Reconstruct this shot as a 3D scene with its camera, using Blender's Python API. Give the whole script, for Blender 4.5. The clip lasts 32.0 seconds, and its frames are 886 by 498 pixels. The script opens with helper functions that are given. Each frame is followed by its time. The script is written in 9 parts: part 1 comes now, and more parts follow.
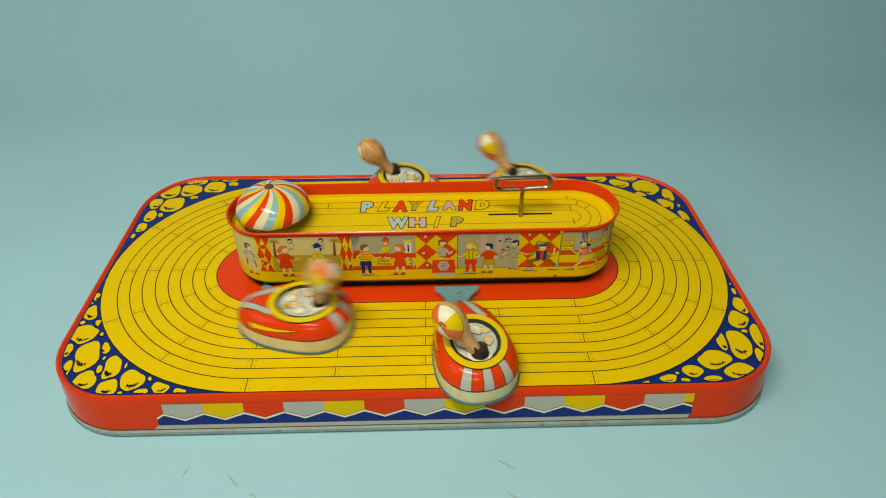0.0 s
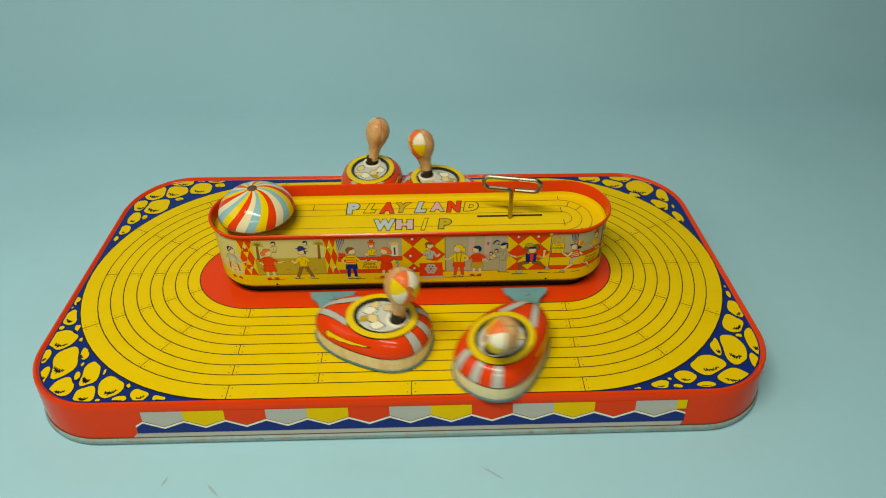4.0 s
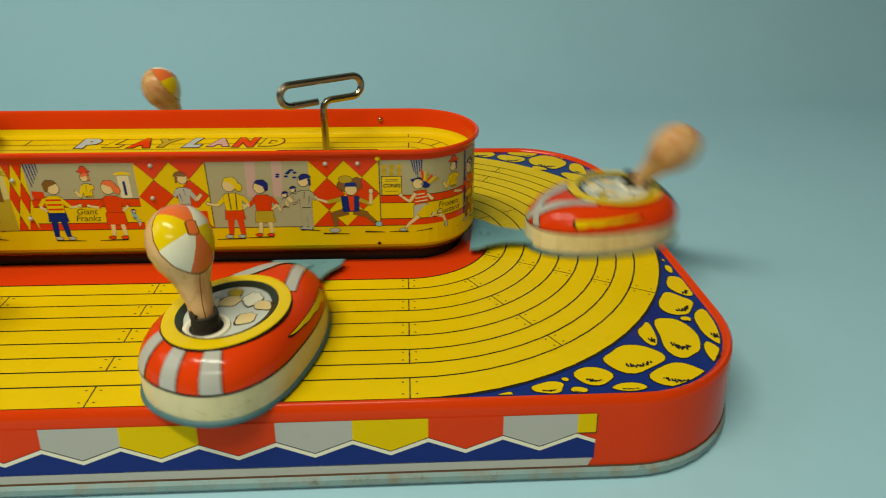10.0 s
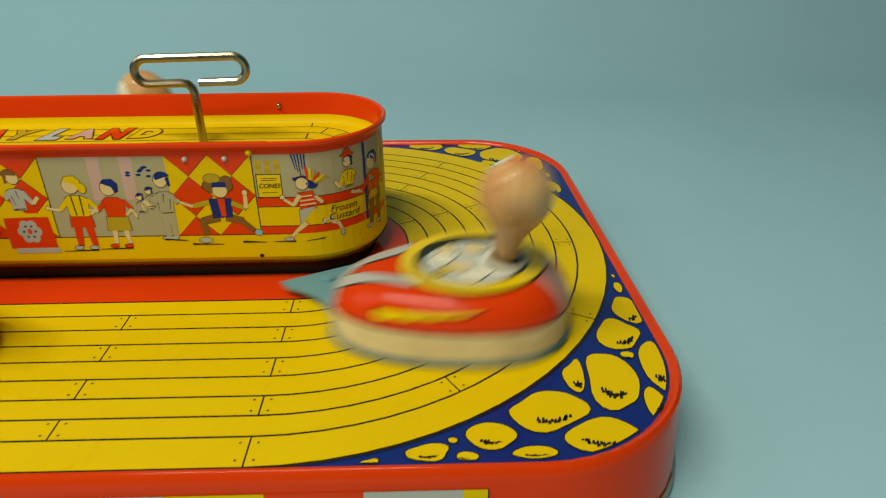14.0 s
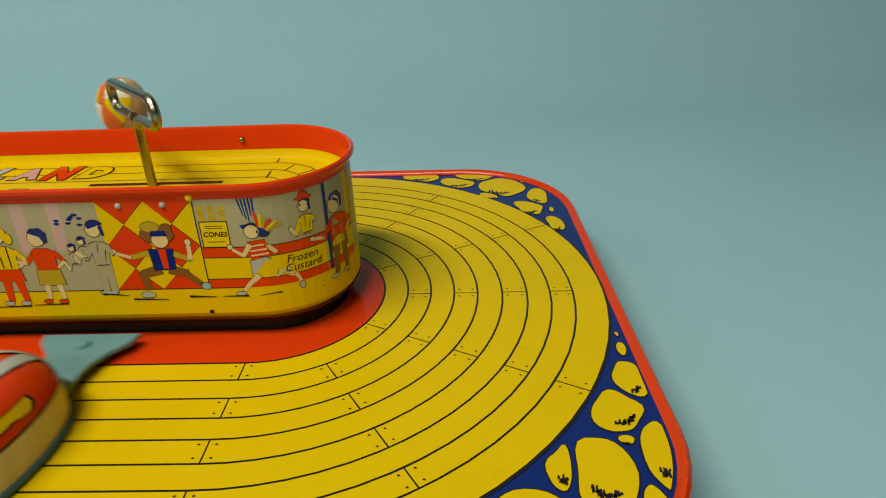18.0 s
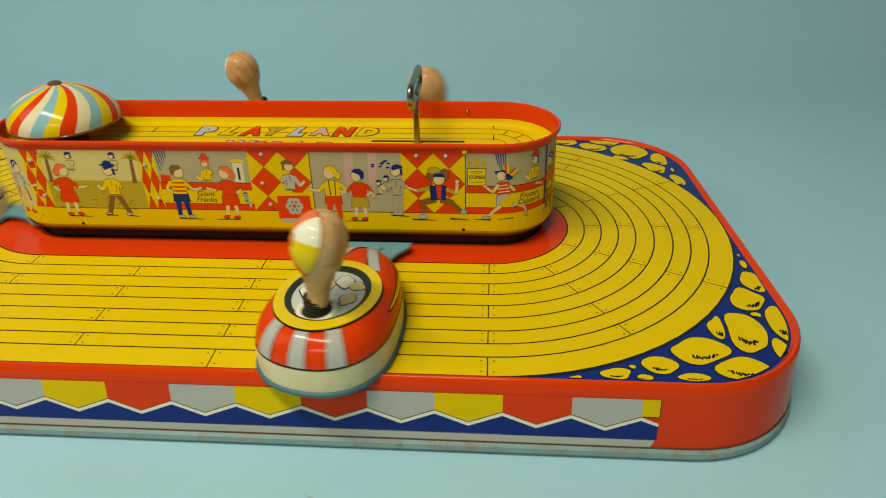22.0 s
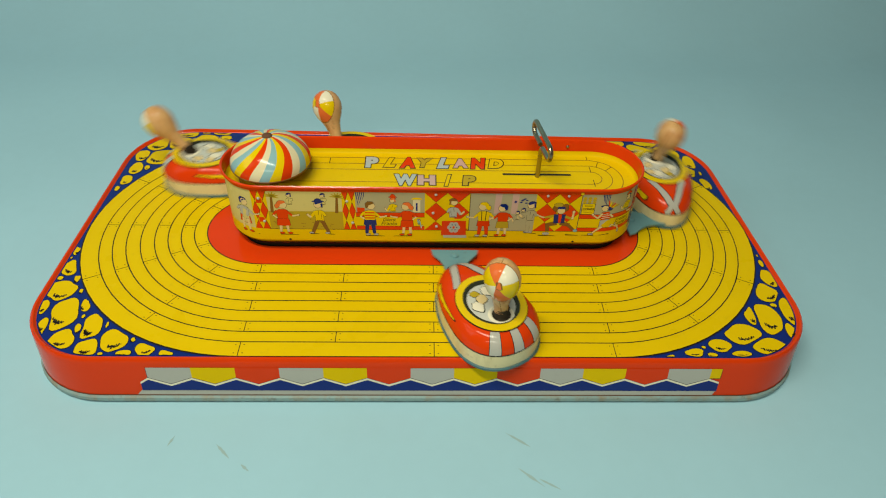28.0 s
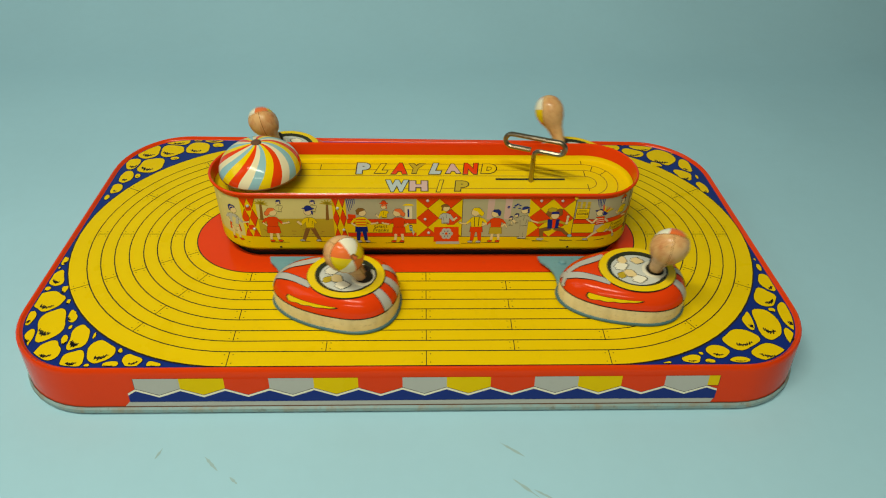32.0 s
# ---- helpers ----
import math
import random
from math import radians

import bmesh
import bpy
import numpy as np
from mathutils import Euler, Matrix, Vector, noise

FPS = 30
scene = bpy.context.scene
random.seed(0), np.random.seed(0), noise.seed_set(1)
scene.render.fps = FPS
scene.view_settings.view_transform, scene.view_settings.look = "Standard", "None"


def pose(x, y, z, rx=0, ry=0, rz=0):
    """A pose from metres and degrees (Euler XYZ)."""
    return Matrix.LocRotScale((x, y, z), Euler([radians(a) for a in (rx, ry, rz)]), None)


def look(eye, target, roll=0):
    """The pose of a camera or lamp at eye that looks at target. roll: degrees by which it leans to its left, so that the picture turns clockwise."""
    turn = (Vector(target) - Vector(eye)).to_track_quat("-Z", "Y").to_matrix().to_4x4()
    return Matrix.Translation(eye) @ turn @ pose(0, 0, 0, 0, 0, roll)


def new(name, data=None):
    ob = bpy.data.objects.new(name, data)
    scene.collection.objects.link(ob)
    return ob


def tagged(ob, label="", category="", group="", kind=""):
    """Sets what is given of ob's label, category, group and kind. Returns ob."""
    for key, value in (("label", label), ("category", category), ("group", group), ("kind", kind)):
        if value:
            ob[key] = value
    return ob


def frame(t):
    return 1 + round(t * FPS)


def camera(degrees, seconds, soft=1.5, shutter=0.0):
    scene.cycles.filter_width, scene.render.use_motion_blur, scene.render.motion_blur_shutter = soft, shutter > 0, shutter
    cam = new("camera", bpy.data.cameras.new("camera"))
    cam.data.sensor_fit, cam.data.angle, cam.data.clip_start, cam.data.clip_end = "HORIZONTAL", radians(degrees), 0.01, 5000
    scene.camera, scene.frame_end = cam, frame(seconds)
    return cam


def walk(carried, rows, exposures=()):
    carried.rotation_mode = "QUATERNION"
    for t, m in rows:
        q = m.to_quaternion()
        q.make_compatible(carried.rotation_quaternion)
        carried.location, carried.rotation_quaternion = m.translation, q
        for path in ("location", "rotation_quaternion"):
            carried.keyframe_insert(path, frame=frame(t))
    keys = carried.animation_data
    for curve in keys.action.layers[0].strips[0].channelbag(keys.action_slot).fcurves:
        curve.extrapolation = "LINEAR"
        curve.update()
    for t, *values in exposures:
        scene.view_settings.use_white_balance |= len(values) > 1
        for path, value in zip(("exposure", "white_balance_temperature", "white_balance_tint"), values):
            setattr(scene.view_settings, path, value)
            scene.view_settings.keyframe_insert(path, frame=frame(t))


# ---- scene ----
cam = camera(66.6, 32.0, soft=1.1, shutter=0.6)
PATH = [
    (0, (0.00746, -0.41225, 0.38359), (0.01088, -0.21840, 0.22576), -0.42),
    (0.5, (0.00745, -0.41062, 0.38438), (0.01119, -0.21685, 0.22646), -0.25),
    (1, (0.01218, -0.40829, 0.38308), (0.01503, -0.21439, 0.22530), -0.51),
    (1.5, (0.01335, -0.40828, 0.38048), (0.01640, -0.21370, 0.22354), -0.49),
    (2, (0.01554, -0.40628, 0.37934), (0.01789, -0.21215, 0.22184), -0.86),
    (2.5, (0.01610, -0.40454, 0.37933), (0.01802, -0.21073, 0.22141), -0.92),
    (4.5, (0.01946, -0.40197, 0.37642), (0.02277, -0.20824, 0.21843), -0.55),
    (5, (0.03003, -0.40202, 0.36317), (0.03355, -0.20785, 0.20573), -1.37),
    (5.5, (0.04905, -0.39239, 0.33564), (0.05404, -0.19349, 0.18426), -1.90),
    (6, (0.05508, -0.39207, 0.28696), (0.06484, -0.18171, 0.15223), -0.62),
    (6.5, (0.06505, -0.37909, 0.23768), (0.07549, -0.16211, 0.11393), -0.73),
    (7, (0.06892, -0.35136, 0.21503), (0.08606, -0.13331, 0.09395), 0.33),
    (7.5, (0.08258, -0.33428, 0.20236), (0.10451, -0.11532, 0.08371), 0.37),
    (8, (0.10977, -0.32281, 0.19338), (0.12796, -0.10235, 0.07690), 0.79),
    (8.5, (0.12819, -0.30948, 0.18456), (0.14414, -0.08991, 0.06608), -0.17),
    (9, (0.13006, -0.29829, 0.18513), (0.14488, -0.07917, 0.06569), 0.31),
    (9.5, (0.12409, -0.29990, 0.18733), (0.13817, -0.08061, 0.06811), 0.41),
    (10, (0.11357, -0.30964, 0.18994), (0.12596, -0.08954, 0.07203), 0.54),
    (10.5, (0.10824, -0.30910, 0.19063), (0.11859, -0.08893, 0.07264), 0.64),
    (11, (0.11010, -0.30501, 0.18793), (0.11890, -0.08500, 0.06952), 0.54),
    (11.5, (0.11510, -0.30393, 0.18406), (0.12362, -0.08352, 0.06639), 0.43),
    (12, (0.11676, -0.30188, 0.18219), (0.12527, -0.08195, 0.06362), 0.23),
    (12.5, (0.12197, -0.29896, 0.17934), (0.13031, -0.07905, 0.06073), 0.02),
    (13, (0.12917, -0.28742, 0.17525), (0.13869, -0.06804, 0.05575), -0.21),
    (13.5, (0.14636, -0.26974, 0.17124), (0.15280, -0.05170, 0.04911), -0.28),
    (14, (0.16473, -0.25690, 0.16976), (0.16912, -0.03771, 0.04961), -0.41),
    (14.5, (0.16685, -0.24479, 0.16742), (0.16743, -0.02427, 0.04966), -0.82),
    (16.5, (0.17767, -0.22576, 0.16475), (0.16814, -0.00348, 0.05074), -2.37),
    (17, (0.18712, -0.22605, 0.16301), (0.17817, -0.00265, 0.05114), -2.24),
    (17.5, (0.18717, -0.22181, 0.16492), (0.17960, 0.00076, 0.05133), -2.25),
    (18, (0.18622, -0.22053, 0.16426), (0.17769, 0.00146, 0.04959), -2.25),
    (18.5, (0.19022, -0.22129, 0.16273), (0.18131, 0.00031, 0.04734), -2.34),
    (19, (0.19395, -0.22278, 0.15989), (0.18561, -0.00140, 0.04403), -2.55),
    (19.5, (0.18853, -0.23131, 0.16316), (0.18094, -0.01007, 0.04698), -2.09),
    (20, (0.17411, -0.26052, 0.17640), (0.16683, -0.03941, 0.05997), -2.20),
    (20.5, (0.14580, -0.29264, 0.19201), (0.13822, -0.07178, 0.07512), -1.03),
    (21, (0.13352, -0.29744, 0.19741), (0.12004, -0.07930, 0.07604), -1.14),
    (21.5, (0.12000, -0.31267, 0.20099), (0.10504, -0.09571, 0.07768), -1.07),
    (22, (0.11248, -0.32609, 0.20732), (0.09558, -0.11134, 0.08046), -1.21),
    (22.5, (0.10598, -0.33893, 0.21884), (0.09359, -0.12528, 0.08960), -0.95),
    (23, (0.08887, -0.34984, 0.23082), (0.07761, -0.14069, 0.09434), -1.46),
    (23.5, (0.06954, -0.35078, 0.24656), (0.06277, -0.14549, 0.10405), -0.38),
    (24, (0.04311, -0.35460, 0.25903), (0.04368, -0.15215, 0.11236), 0.41),
    (24.5, (0.02122, -0.36046, 0.28459), (0.02541, -0.16501, 0.12877), 0.62),
    (25, (0.00032, -0.36180, 0.29850), (0.01063, -0.16951, 0.13907), 2.51),
    (25.5, (-0.01085, -0.36785, 0.32039), (0.00141, -0.18061, 0.15519), 3.09),
    (27.5, (-0.01055, -0.39306, 0.34932), (-0.00293, -0.20397, 0.18596), 2.13),
    (28, (-0.00798, -0.39270, 0.35041), (0.00013, -0.20382, 0.18683), 2.08),
    (28.5, (-0.00825, -0.39347, 0.34871), (0.00093, -0.20354, 0.18640), 2.43),
    (29, (-0.00575, -0.39097, 0.34883), (0.00331, -0.20197, 0.18544), 2.38),
    (29.5, (-0.00216, -0.38948, 0.34784), (0.00618, -0.20095, 0.18387), 2.07),
    (30, (-0.00390, -0.38899, 0.34728), (0.00431, -0.20058, 0.18317), 2.21),
    (30.5, (-0.00386, -0.38977, 0.34576), (0.00423, -0.20065, 0.18246), 2.20),
    (31, (-0.00267, -0.38989, 0.34606), (0.00486, -0.20010, 0.18351), 1.79),
    (31.5, (-0.00270, -0.38875, 0.34707), (0.00526, -0.19861, 0.18496), 1.60),
    (32, (-0.00155, -0.38765, 0.34641), (0.00592, -0.19726, 0.18455), 1.42),
]
walk(cam, [(t, look(eye, target, roll)) for t, eye, target, roll in PATH])

# ---- world and lamps ----
U = 0.083          # one toy unit in metres: the base is 6 units long


def area_lamp(name, at, aim, sx, sy, watts, colour):
    data = bpy.data.lights.new(name, "AREA")
    data.shape, data.size, data.size_y, data.energy, data.color = "RECTANGLE", sx, sy, watts, colour
    ob = new(name, data)
    ob.matrix_world = look(at, aim)
    return ob


world = bpy.data.worlds.new("world")
scene.world = world
world.use_nodes = True
world.node_tree.nodes["Background"].inputs[0].default_value = (0.85, 0.93, 1.0, 1)
world.node_tree.nodes["Background"].inputs[1].default_value = 0.05
area_lamp("ceiling_tube_lamp", (-0.20, -0.40, 1.0), (-0.03, -0.04, 0), 0.7, 0.06, 10.5, (1.0, 0.945, 0.745))
area_lamp("wall_tube_lamp", (-0.1, -1.05, 0.85), (-0.03, -0.08, 0), 0.6, 0.05, 3.5, (1.0, 0.945, 0.765))
# added soft fill from the left; the room has no window there
area_lamp("left_fill_light", (-1.3, -0.3, 1.0), (0, 0.0, 0.0), 0.8, 0.8, 4.2, (0.96, 0.98, 0.90))
scene.view_settings.exposure = -0.20

# ---- materials ----


def material(name, colour, rough=0.4, metal=0.0, coat=0.0, wear=0.08, scale=60.0, bump=0.0, dirt=0.0, gloss=0.22, streak=None, most=0.8):
    """Colour with two scales of variation, optional upright streaks of a second colour, grime and fine relief."""
    m = bpy.data.materials.new(name)
    m.use_nodes = True
    nt = m.node_tree
    b = nt.nodes["Principled BSDF"]
    b.inputs["Roughness"].default_value = rough
    b.inputs["Metallic"].default_value = metal
    b.inputs["Coat Weight"].default_value = coat
    b.inputs["Specular IOR Level"].default_value = gloss
    b.inputs["Coat Roughness"].default_value = 0.12
    co = nt.nodes.new("ShaderNodeTexCoord")
    n1 = nt.nodes.new("ShaderNodeTexNoise")
    n1.inputs["Scale"].default_value = scale
    n1.inputs["Detail"].default_value = 6
    n2 = nt.nodes.new("ShaderNodeTexNoise")
    n2.inputs["Scale"].default_value = scale * 14
    n2.inputs["Detail"].default_value = 3
    for n in (n1, n2):
        nt.links.new(co.outputs["Object"], n.inputs["Vector"])
    mx = nt.nodes.new("ShaderNodeMix")
    mx.data_type = "RGBA"
    c = Vector(colour)
    d = c * (1 - wear)
    l = c * (1 + wear * 0.7) + Vector((1, 1, 1)) * wear * 0.02
    mx.inputs["A"].default_value = (*d, 1)
    mx.inputs["B"].default_value = (*[min(v, 1) for v in l], 1)
    av = nt.nodes.new("ShaderNodeMath")
    av.operation = "MULTIPLY_ADD"
    nt.links.new(n1.outputs["Fac"], av.inputs[0])
    av.inputs[1].default_value = 0.75
    sc = nt.nodes.new("ShaderNodeMath")
    sc.operation = "MULTIPLY"
    nt.links.new(n2.outputs["Fac"], sc.inputs[0])
    sc.inputs[1].default_value = 0.25
    nt.links.new(sc.outputs[0], av.inputs[2])
    nt.links.new(av.outputs[0], mx.inputs["Factor"])
    last = mx.outputs["Result"]
    if streak:
        mp = nt.nodes.new("ShaderNodeMapping")
        mp.inputs["Scale"].default_value = (1.0, 1.0, 0.4)
        nt.links.new(co.outputs["Object"], mp.inputs["Vector"])
        n4 = nt.nodes.new("ShaderNodeTexNoise")
        n4.inputs["Scale"].default_value = scale * 2.6
        n4.inputs["Detail"].default_value = 7
        n4.inputs["Roughness"].default_value = 0.65
        nt.links.new(mp.outputs[0], n4.inputs["Vector"])
        r4 = nt.nodes.new("ShaderNodeMapRange")
        r4.inputs["From Min"].default_value, r4.inputs["From Max"].default_value = 0.46, 0.68
        r4.inputs["To Max"].default_value = most
        nt.links.new(n4.outputs["Fac"], r4.inputs["Value"])
        m4 = nt.nodes.new("ShaderNodeMix")
        m4.data_type = "RGBA"
        nt.links.new(r4.outputs[0], m4.inputs["Factor"])
        nt.links.new(last, m4.inputs["A"])
        m4.inputs["B"].default_value = (*streak, 1)
        last = m4.outputs["Result"]
    if dirt > 0:
        n3 = nt.nodes.new("ShaderNodeTexNoise")
        n3.inputs["Scale"].default_value = scale * 5
        n3.inputs["Detail"].default_value = 8
        n3.inputs["Roughness"].default_value = 0.7
        nt.links.new(co.outputs["Object"], n3.inputs["Vector"])
        rp = nt.nodes.new("ShaderNodeMapRange")
        rp.inputs["From Min"].default_value, rp.inputs["From Max"].default_value = 0.58, 0.74
        rp.inputs["To Max"].default_value = dirt
        nt.links.new(n3.outputs["Fac"], rp.inputs["Value"])
        m2 = nt.nodes.new("ShaderNodeMix")
        m2.data_type = "RGBA"
        nt.links.new(rp.outputs[0], m2.inputs["Factor"])
        nt.links.new(last, m2.inputs["A"])
        m2.inputs["B"].default_value = (0.10, 0.07, 0.035, 1)
        last = m2.outputs["Result"]
    nt.links.new(last, b.inputs["Base Color"])
    rr = nt.nodes.new("ShaderNodeMapRange")
    rr.inputs["To Min"].default_value, rr.inputs["To Max"].default_value = rough * 0.8, min(rough * 1.25, 1)
    nt.links.new(n1.outputs["Fac"], rr.inputs["Value"])
    nt.links.new(rr.outputs[0], b.inputs["Roughness"])
    if bump:
        bp = nt.nodes.new("ShaderNodeBump")
        bp.inputs["Strength"].default_value = bump
        bp.inputs["Distance"].default_value = 0.0005
        ht = nt.nodes.new("ShaderNodeMath")
        ht.operation = "MULTIPLY_ADD"
        ht.inputs[1].default_value = 5.0
        nt.links.new(n1.outputs["Fac"], ht.inputs[0])
        nt.links.new(n2.outputs["Fac"], ht.inputs[2])
        nt.links.new(ht.outputs[0], bp.inputs["Height"])
        nt.links.new(bp.outputs[0], b.inputs["Normal"])
    return m


TIN = dict(rough=0.13, coat=0.0, scale=35, wear=0.07)
YELLOW = material("yellow_litho", (0.76, 0.54, 0.002), dirt=0.10, **TIN)
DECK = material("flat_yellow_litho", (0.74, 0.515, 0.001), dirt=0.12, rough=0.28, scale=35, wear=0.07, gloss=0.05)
YELLOW2 = material("ochre_litho", (0.55, 0.37, 0.01), dirt=0.12, **TIN)
RED = material("red_litho", (0.70, 0.047, 0.003), dirt=0.10, gloss=0.16, **TIN)
BLUE = material("blue_litho", (0.006, 0.022, 0.18), **TIN)
GREY = material("grey_litho", (0.44, 0.44, 0.39), dirt=0.08, **TIN)
CREAM = material("cream_litho", (0.72, 0.64, 0.40), dirt=0.15, **TIN)
WHITE = material("white_litho", (0.80, 0.76, 0.58), dirt=0.06, **TIN)
BLACK = material("black_line", (0.02, 0.016, 0.012), **TIN)
TEAL = material("teal_tin", (0.14, 0.31, 0.35), rough=0.4, scale=45, wear=0.25, dirt=0.5)
PINK = material("coral_litho", (0.76, 0.16, 0.035), **TIN)
SKIN = material("doll_skin", (0.68, 0.41, 0.17), rough=0.22, scale=45, wear=0.2, dirt=0.5, streak=(0.46, 0.15, 0.045), most=0.9)
SKIRT = material("soiled_cream_tin", (0.76, 0.66, 0.37), dirt=0.5, rough=0.3, scale=40, wear=0.12, streak=(0.42, 0.33, 0.13), most=0.4)
EDGE = material("tarnished_tin_edge", (0.21, 0.33, 0.33), rough=0.42, scale=45, wear=0.25, dirt=0.75, streak=(0.24, 0.19, 0.11), most=0.7)
FLANGE = material("dull_teal_tin", (0.06, 0.145, 0.16), rough=0.45, scale=45, wear=0.25, dirt=0.7)
RUST = material("rusted_tin", (0.13, 0.06, 0.03), rough=0.7, scale=90, wear=0.4)
PANEL = material("warm_grey_litho", (0.41, 0.375, 0.225), dirt=0.10, rough=0.25, scale=35, wear=0.07, gloss=0.06)
SCENE = material("cream_scene_litho", (0.62, 0.54, 0.20), dirt=0.12, rough=0.25, scale=35, wear=0.07, gloss=0.06)
PALEBLUE = material("pale_blue_grey_litho", (0.42, 0.50, 0.47), rough=0.25, scale=35, wear=0.07, gloss=0.06)
COCKPIT = material("pale_grey_litho", (0.55, 0.57, 0.50), dirt=0.2, **TIN)
BROWN = material("brown_litho", (0.22, 0.10, 0.02), **TIN)
SKY = material("pale_blue_litho", (0.25, 0.45, 0.48), **TIN)
OLIVE = material("olive_litho", (0.46, 0.335, 0.02), rough=0.25, scale=35, wear=0.07, gloss=0.06)
DARKGREEN = material("dark_green_litho", (0.03, 0.035, 0.02), **TIN)
PALESKIN = material("flesh_litho", (0.72, 0.56, 0.26), rough=0.25, scale=35, wear=0.07, gloss=0.06)
ROSE = material("rose_litho", (0.56, 0.38, 0.33), **TIN)
SCUFF = material("scuffed_paper", (0.31, 0.46, 0.47), rough=0.9)
STEEL = material("aged_steel", (0.40, 0.34, 0.24), rough=0.28, metal=1.0, scale=80, wear=0.25, dirt=0.25)
DARK = material("dark_steel", (0.05, 0.04, 0.03), rough=0.5, metal=0.6)
PAPER = material("backdrop_paper", (0.340, 0.585, 0.685), rough=0.85, scale=7, wear=0.09, bump=0.2)
ENCLOSURE = material("dark_enclosure", (0.10, 0.10, 0.09), rough=0.9, scale=3, wear=0.06)

# ---- mesh helpers (toy units; the toy's base centre stands on the table at the origin) ----


def part(name, bm, mat, parent=None, label="", smooth=True, at=None):
    """Links a bmesh, given in toy units, as one mesh object."""
    bmesh.ops.recalc_face_normals(bm, faces=bm.faces)
    bm.transform(Matrix.Scale(U, 4))
    me = bpy.data.meshes.new(name)
    bm.to_mesh(me)
    bm.free()
    for one in mat if isinstance(mat, (list, tuple)) else [mat]:
        me.materials.append(one)
    if smooth:
        me.shade_smooth()
        me.set_sharp_from_angle(angle=radians(35))
    ob = new(name, me)
    ob.parent = parent
    if label:
        tagged(ob, label)
    if at is not None:
        ob.matrix_basis = at
    return ob


def upose(x, y, z, rx=0, ry=0, rz=0):
    return pose(x * U, y * U, z * U, rx, ry, rz)


def empty(name):
    ob = new(name)
    ob.empty_display_size = 0.02
    return ob


def stadium(hx, r, n=24, left=None):
    """Points round a stadium: half circles of radius r about (hx, 0) and (-left, 0), anticlockwise."""
    left = hx if left is None else left
    out = []
    for k in range(n + 1):
        a = -math.pi / 2 + math.pi * k / n
        out.append((hx + r * math.cos(a), r * math.sin(a)))
    for k in range(n + 1):
        a = math.pi / 2 + math.pi * k / n
        out.append((-left + r * math.cos(a), r * math.sin(a)))
    return out


def rounded(hx, hy, r, n=12, cx=0.0):
    out = []
    for sx, sy, a0 in ((1, -1, -90), (1, 1, 0), (-1, 1, 90), (-1, -1, 180)):
        for k in range(n + 1):
            a = radians(a0 + 90 * k / n)
            out.append((cx + sx * (hx - r) + r * math.cos(a), sy * (hy - r) + r * math.sin(a)))
    return out


def loft(rings, close=False, cap0=False, cap1=False, mats=None):
    """A skin over rings of 3D points of equal count."""
    bm = bmesh.new()
    vs = [[bm.verts.new(p) for p in ring] for ring in rings]
    n = len(vs[0])
    for i in range(len(vs) - 1):
        for k in range(n):
            f = bm.faces.new((vs[i][k], vs[i][(k + 1) % n], vs[i + 1][(k + 1) % n], vs[i + 1][k]))
            if mats:
                f.material_index = mats[i]
    if cap0:
        bm.faces.new(vs[0][::-1])
    if cap1:
        bm.faces.new(vs[-1])
    return bm


def flat(points, z=0.0, thick=0.0):
    """A flat face of 2D points at height z, with a skirt below where thick."""
    bm = bmesh.new()
    top = [bm.verts.new((x, y, z)) for x, y in points]
    bm.faces.new(top)
    if thick:
        low = [bm.verts.new((x, y, z - thick)) for x, y in points]
        for k in range(len(points)):
            j = (k + 1) % len(points)
            bm.faces.new((top[k], top[j], low[j], low[k]))
    return bm


def tube(path, r, n=8, closed=False):
    """A round wire along 3D points."""
    bm = bmesh.new()
    pts = [Vector(p) for p in path]
    rings = []
    side = None
    for i, p in enumerate(pts):
        a = pts[i - 1] if i or closed else p
        b = pts[(i + 1) % len(pts)] if i < len(pts) - 1 or closed else p
        d = (b - a).normalized()
        if side is None:
            side = d.orthogonal().normalized()
        side = (side - d * side.dot(d)).normalized()
        up = d.cross(side)
        rings.append([bm.verts.new(p + r * (math.cos(t) * side + math.sin(t) * up)) for t in [2 * math.pi * k / n for k in range(n)]])
    m = len(rings)
    for i in range(m if closed else m - 1):
        a, b = rings[i], rings[(i + 1) % m]
        for k in range(n):
            bm.faces.new((a[k], a[(k + 1) % n], b[(k + 1) % n], b[k]))
    if not closed:
        bm.faces.new(rings[0][::-1])
        bm.faces.new(rings[-1])
    return bm


# ---- the table with its paper sweep, and the unseen room added round it ----


def backdrop():
    prof = [(-14, 0.0), (4.0, 0.0)]
    for k in range(1, 17):
        a = radians(90 * k / 16 * 0.95)
        prof.append((4.0 + 3.6 * math.sin(a), 3.6 * (1 - math.cos(a))))
    prof.append((8.3, 16.0))
    bm = bmesh.new()
    cols = [[bm.verts.new((x, y, z)) for y, z in prof] for x in [-14 + k for k in range(0, 29, 2)]]
    for a, b in zip(cols, cols[1:]):
        for k in range(len(prof) - 1):
            bm.faces.new((a[k], b[k], b[k + 1], a[k + 1]))
    ob = part("backdrop", bm, PAPER)
    tagged(ob, "pale blue-green seamless paper sweep, faintly creased", "backdrop", kind="structure")


